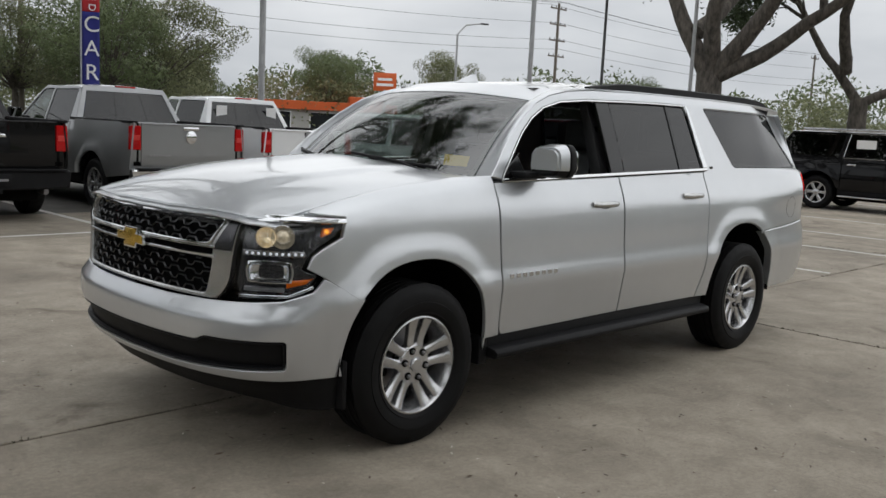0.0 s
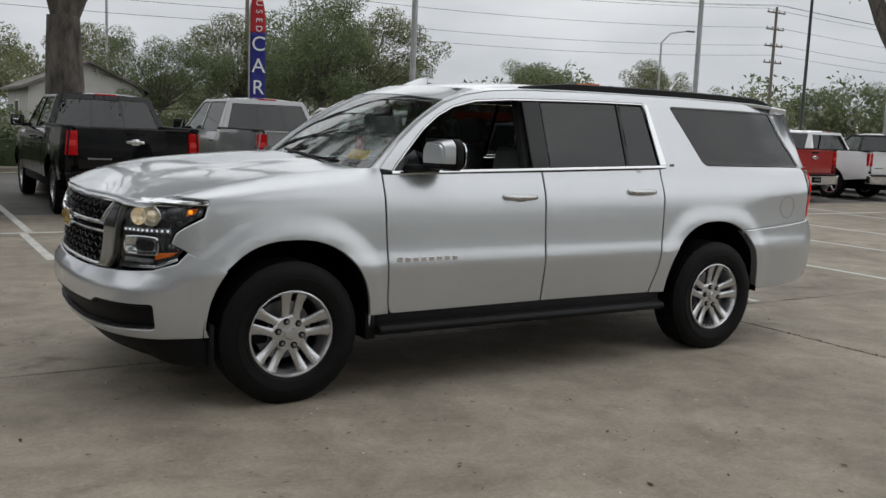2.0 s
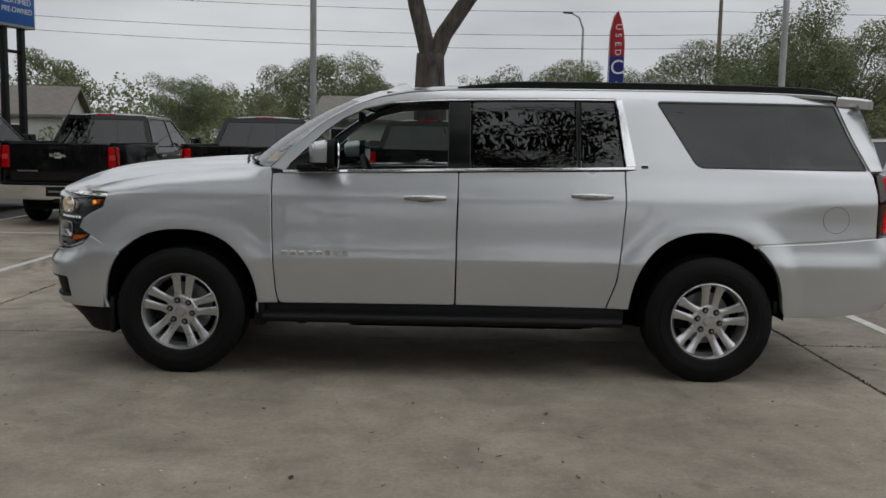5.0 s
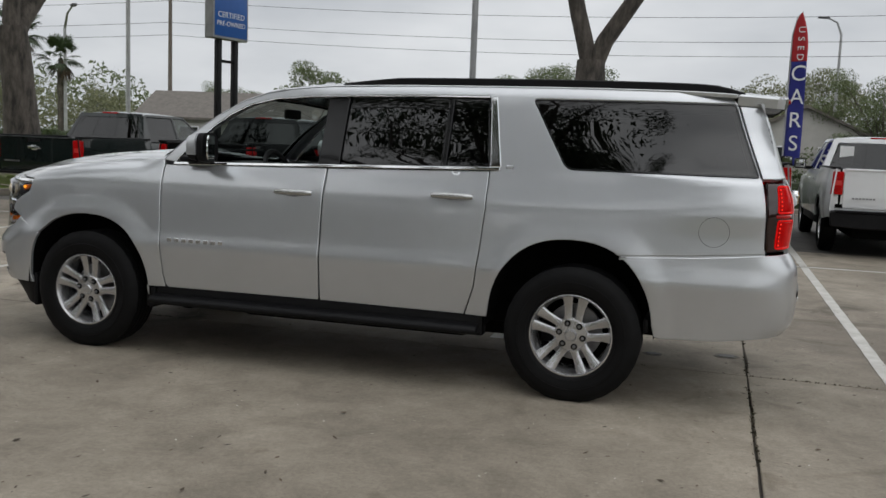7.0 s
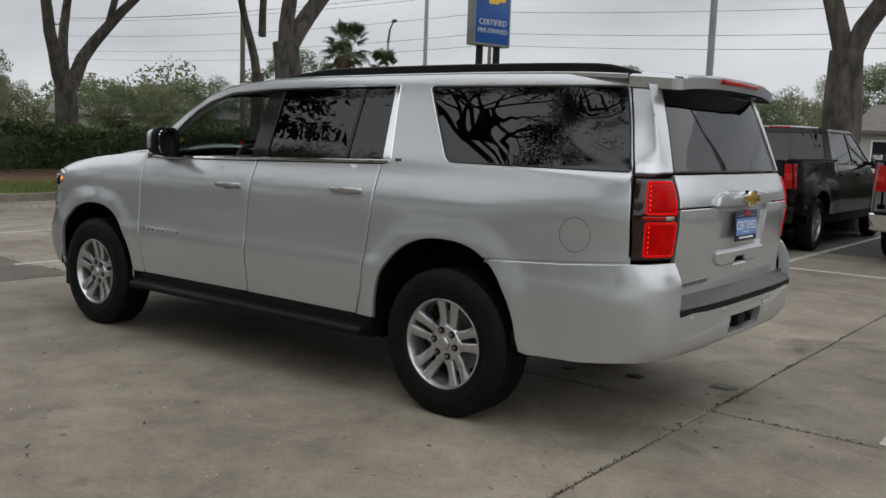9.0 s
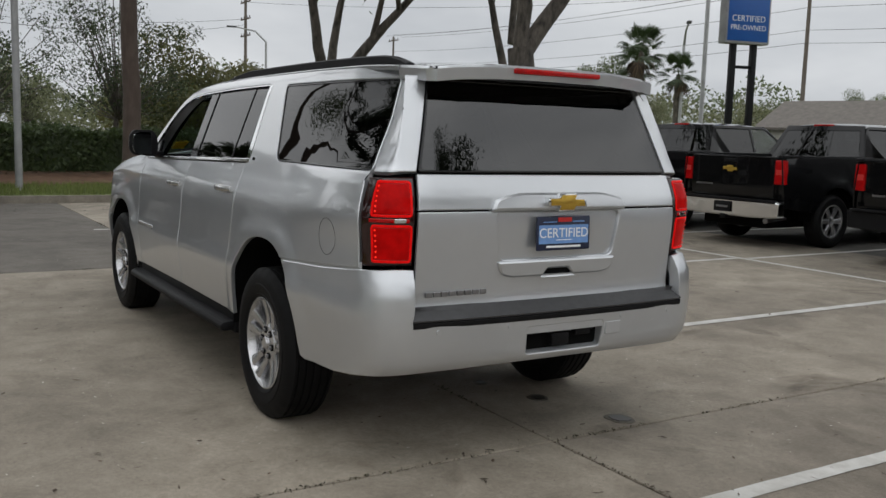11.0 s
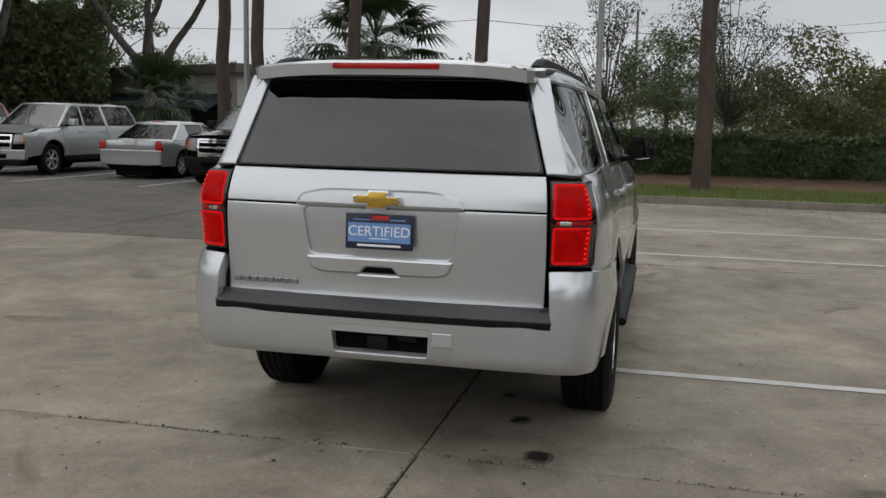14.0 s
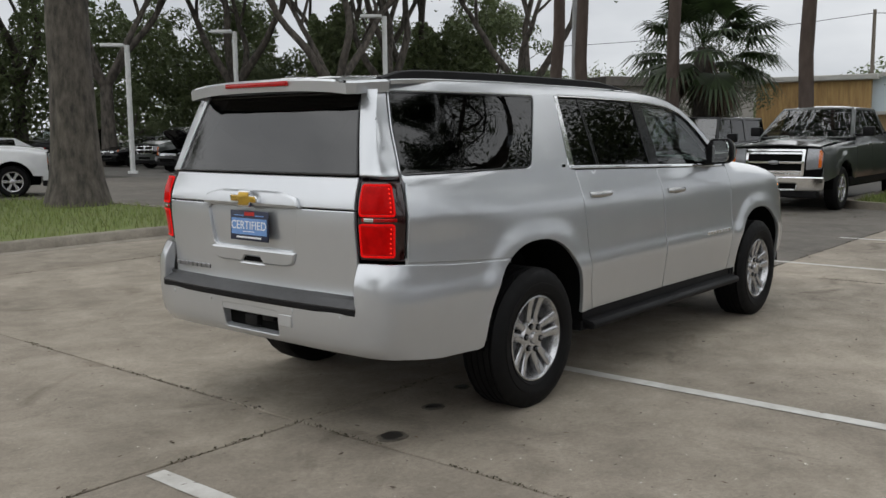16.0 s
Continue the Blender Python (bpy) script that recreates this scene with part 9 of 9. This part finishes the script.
# orange storage sign and building beyond the road
so = thing("roadside_sign", "orange roadside sign with white bars on a post", "sign", "", pose(-47.1, -54.3, 0, 0, 0, 48))
part("post", box_bm(-0.12, 0.12, -0.1, 0.1, 0, 4.2), M["pole_grey"], so)
part("sign_board", box_bm(-0.10, 0.10, -0.95, 0.95, 4.1, 5.6, 0.02), M["orange"], so)
for z0, w in ((4.95, 0.6), (4.5, 0.7)):
    for s_ in (1, -1):
        part("sign_bar", box_bm(min(s_ * 0.10, s_ * 0.115), max(s_ * 0.10, s_ * 0.115), -w, w, z0, z0 + 0.22), M["white"], so)


def building(name, label, x, y, rz, w, d, h, roof_h, wall, roof_m, wins=(), eave=0.4, flat=False):
    t = thing(name, label, "building", "", pose(x, y, 0, 0, 0, rz))
    part("wall", box_bm(-w / 2, w / 2, -d / 2, d / 2, 0, h), M[wall], t, smooth=False)
    if flat:
        part("roof", box_bm(-w / 2 - eave, w / 2 + eave, -d / 2 - eave, d / 2 + eave, h, h + roof_h, 0.03), M[roof_m], t, smooth=False)
    else:
        part("gable_wall", prism_bm([(-d / 2, h), (d / 2, h), (0, h + roof_h)], "x", -w / 2, w / 2), M[wall], t, smooth=False)
        for s_ in (1, -1):
            p = [(s_ * (d / 2 + eave), h - eave * roof_h / (d / 2)), (0, h + roof_h), (0, h + roof_h + 0.16), (s_ * (d / 2 + eave), h - eave * roof_h / (d / 2) + 0.16)]
            part("roof", prism_bm(p, "x", -w / 2 - eave, w / 2 + eave), M[roof_m], t, smooth=False)
    for side_, u, z0, ww, hh, n_ in wins:
        pos = {"+y": (u, d / 2), "-y": (u, -d / 2), "+x": (w / 2, u), "-x": (-w / 2, u)}[side_]
        wd = new(n_)
        wd.parent = t
        if side_[1] == "y":
            b0 = (pos[0] - ww / 2, pos[0] + ww / 2, pos[1] - 0.04, pos[1] + 0.04)
            b1_ = (pos[0] - ww / 2 + 0.08, pos[0] + ww / 2 - 0.08, pos[1] - 0.06, pos[1] + 0.06)
        else:
            b0 = (pos[0] - 0.04, pos[0] + 0.04, pos[1] - ww / 2, pos[1] + ww / 2)
            b1_ = (pos[0] - 0.06, pos[0] + 0.06, pos[1] - ww / 2 + 0.08, pos[1] + ww / 2 - 0.08)
        part("frame", box_bm(*b0, z0, z0 + hh), M["white"], wd, smooth=False)
        part("pane", box_bm(*b1_, z0 + 0.08, z0 + hh - 0.08), M["dark_window"], wd, smooth=False)
    return t


building("house", "pale gabled house beyond the road", -7.2, -58, 90, 10, 6.6, 3.0, 1.5, "house_wall", "roof_tile", (("+x", 1.5, 0.9, 1.4, 1.3, "window"), ("+x", -1.8, 0.9, 1.4, 1.3, "window"), ("-y", 0, 0.9, 1.6, 1.3, "window")))
building("house", "low grey house with a brown shingle roof", 3.0, -44, 0, 7, 7, 2.5, 1.2, "house_wall", "roof_tile", (("+y", -3, 0.9, 1.6, 1.2, "window"), ("+y", 2.5, 0.0, 1.0, 2.1, "door")))
building("house", "pale house with grey roof behind trees", 30, -52, 10, 12, 7, 2.7, 1.7, "house_wall", "roof_tile", (("+y", -3, 0.9, 1.6, 1.2, "window"), ("+y", 2.5, 0.9, 1.4, 1.2, "window")))
building("house", "row of white townhouses among trees", 57, -37, 54, 13, 6, 2.3, 0.7, "house_wall", "roof_tile", (("+y", -2, 0.9, 1.4, 1.2, "window"), ("+y", 1.8, 0.9, 1.4, 1.2, "window")))
building("house", "white house among trees", 66, -48, -40, 8, 6, 3.0, 1.8, "house_wall", "roof_tile", (("+y", -2, 0.9, 1.4, 1.2, "window"), ("+y", 1.8, 0.9, 1.4, 1.2, "window")))
depot = building("storage_building", "long pale storage building with an orange parapet", -47.5, -63, -38, 12, 7, 2.25, 0.75, "house_wall", "orange", (("+y", -4, 0.1, 2.4, 2.0, "door"), ("+y", 0, 0.1, 2.4, 2.0, "door"), ("+y", 4, 0.1, 2.4, 2.0, "door")), flat=True)
part("raised_parapet", box_bm(-5.2, -2.2, -3.6, 3.95, 3.0, 3.55, 0.03), M["orange"], depot, smooth=False)
M["pale_blue"] = material("pale_blue_siding", (0.46, 0.53, 0.57), 0.7, vary=0.12, scale=1.2, bump=0.15, bump_scale=14)
store = building("store_building", "low building boarded with yellow-brown planks", 38.2, 9.6, 96, 4.6, 8, 3.5, 0.22, "tan_wall", "house_wall", (), eave=0.25, flat=True)
for k in range(22):
    part("plank", box_bm(-2.28 + k * 0.207, -2.28 + k * 0.207 + 0.195, 4.0, 4.03 + 0.012 * (k % 3), 1.5, 3.45), M["plank"], store, smooth=False)
part("door", box_bm(-1.7, -0.7, 4.0, 4.05, 0, 1.45), M["dark_window"], store, smooth=False)
annexe = building("store_annexe", "pale blue sided gable end beside a boarded building", 38.6, 6.45, 6, 7.6, 2.2, 3.45, 0.28, "pale_blue", "house_wall", (), eave=0.15)
part("porch_roof", prism_bm([(-1.6, 2.05), (1.9, 2.05), (1.9, 2.15), (-1.6, 2.2)], "x", -5.6, -3.8), M["house_wall"], annexe, smooth=False)
part("porch_wall", box_bm(-5.4, -3.8, -1.4, 1.6, 0, 2.06), M["tan_wall"], annexe, smooth=False)
part("porch_post", box_bm(-5.56, -5.44, 1.70, 1.82, 0, 2.06), M["white"], annexe, smooth=False)
building("store_building", "long pale building with a dark awning", 40.6, 23.5, 64, 16, 9, 3.6, 0.45, "house_wall", "roof_tile", (("+y", -5.5, 0.3, 2.4, 2.4, "window"), ("+y", -2, 0.3, 2.4, 2.4, "window"), ("+y", 4, 0.3, 2.4, 2.4, "window")), flat=True)
aw = part("awning", prism_bm([(0, 2.7), (1.4, 2.0), (1.4, 1.9), (0, 2.5)], "x", -7.6, 7.6), M["dark_awning"], smooth=False)
tagged(aw, "dark blue sloped awning along a storefront", "awning")
aw.matrix_basis = pose(40.6, 23.5, 0, 0, 0, 64) @ pose(0, 4.5, 0)
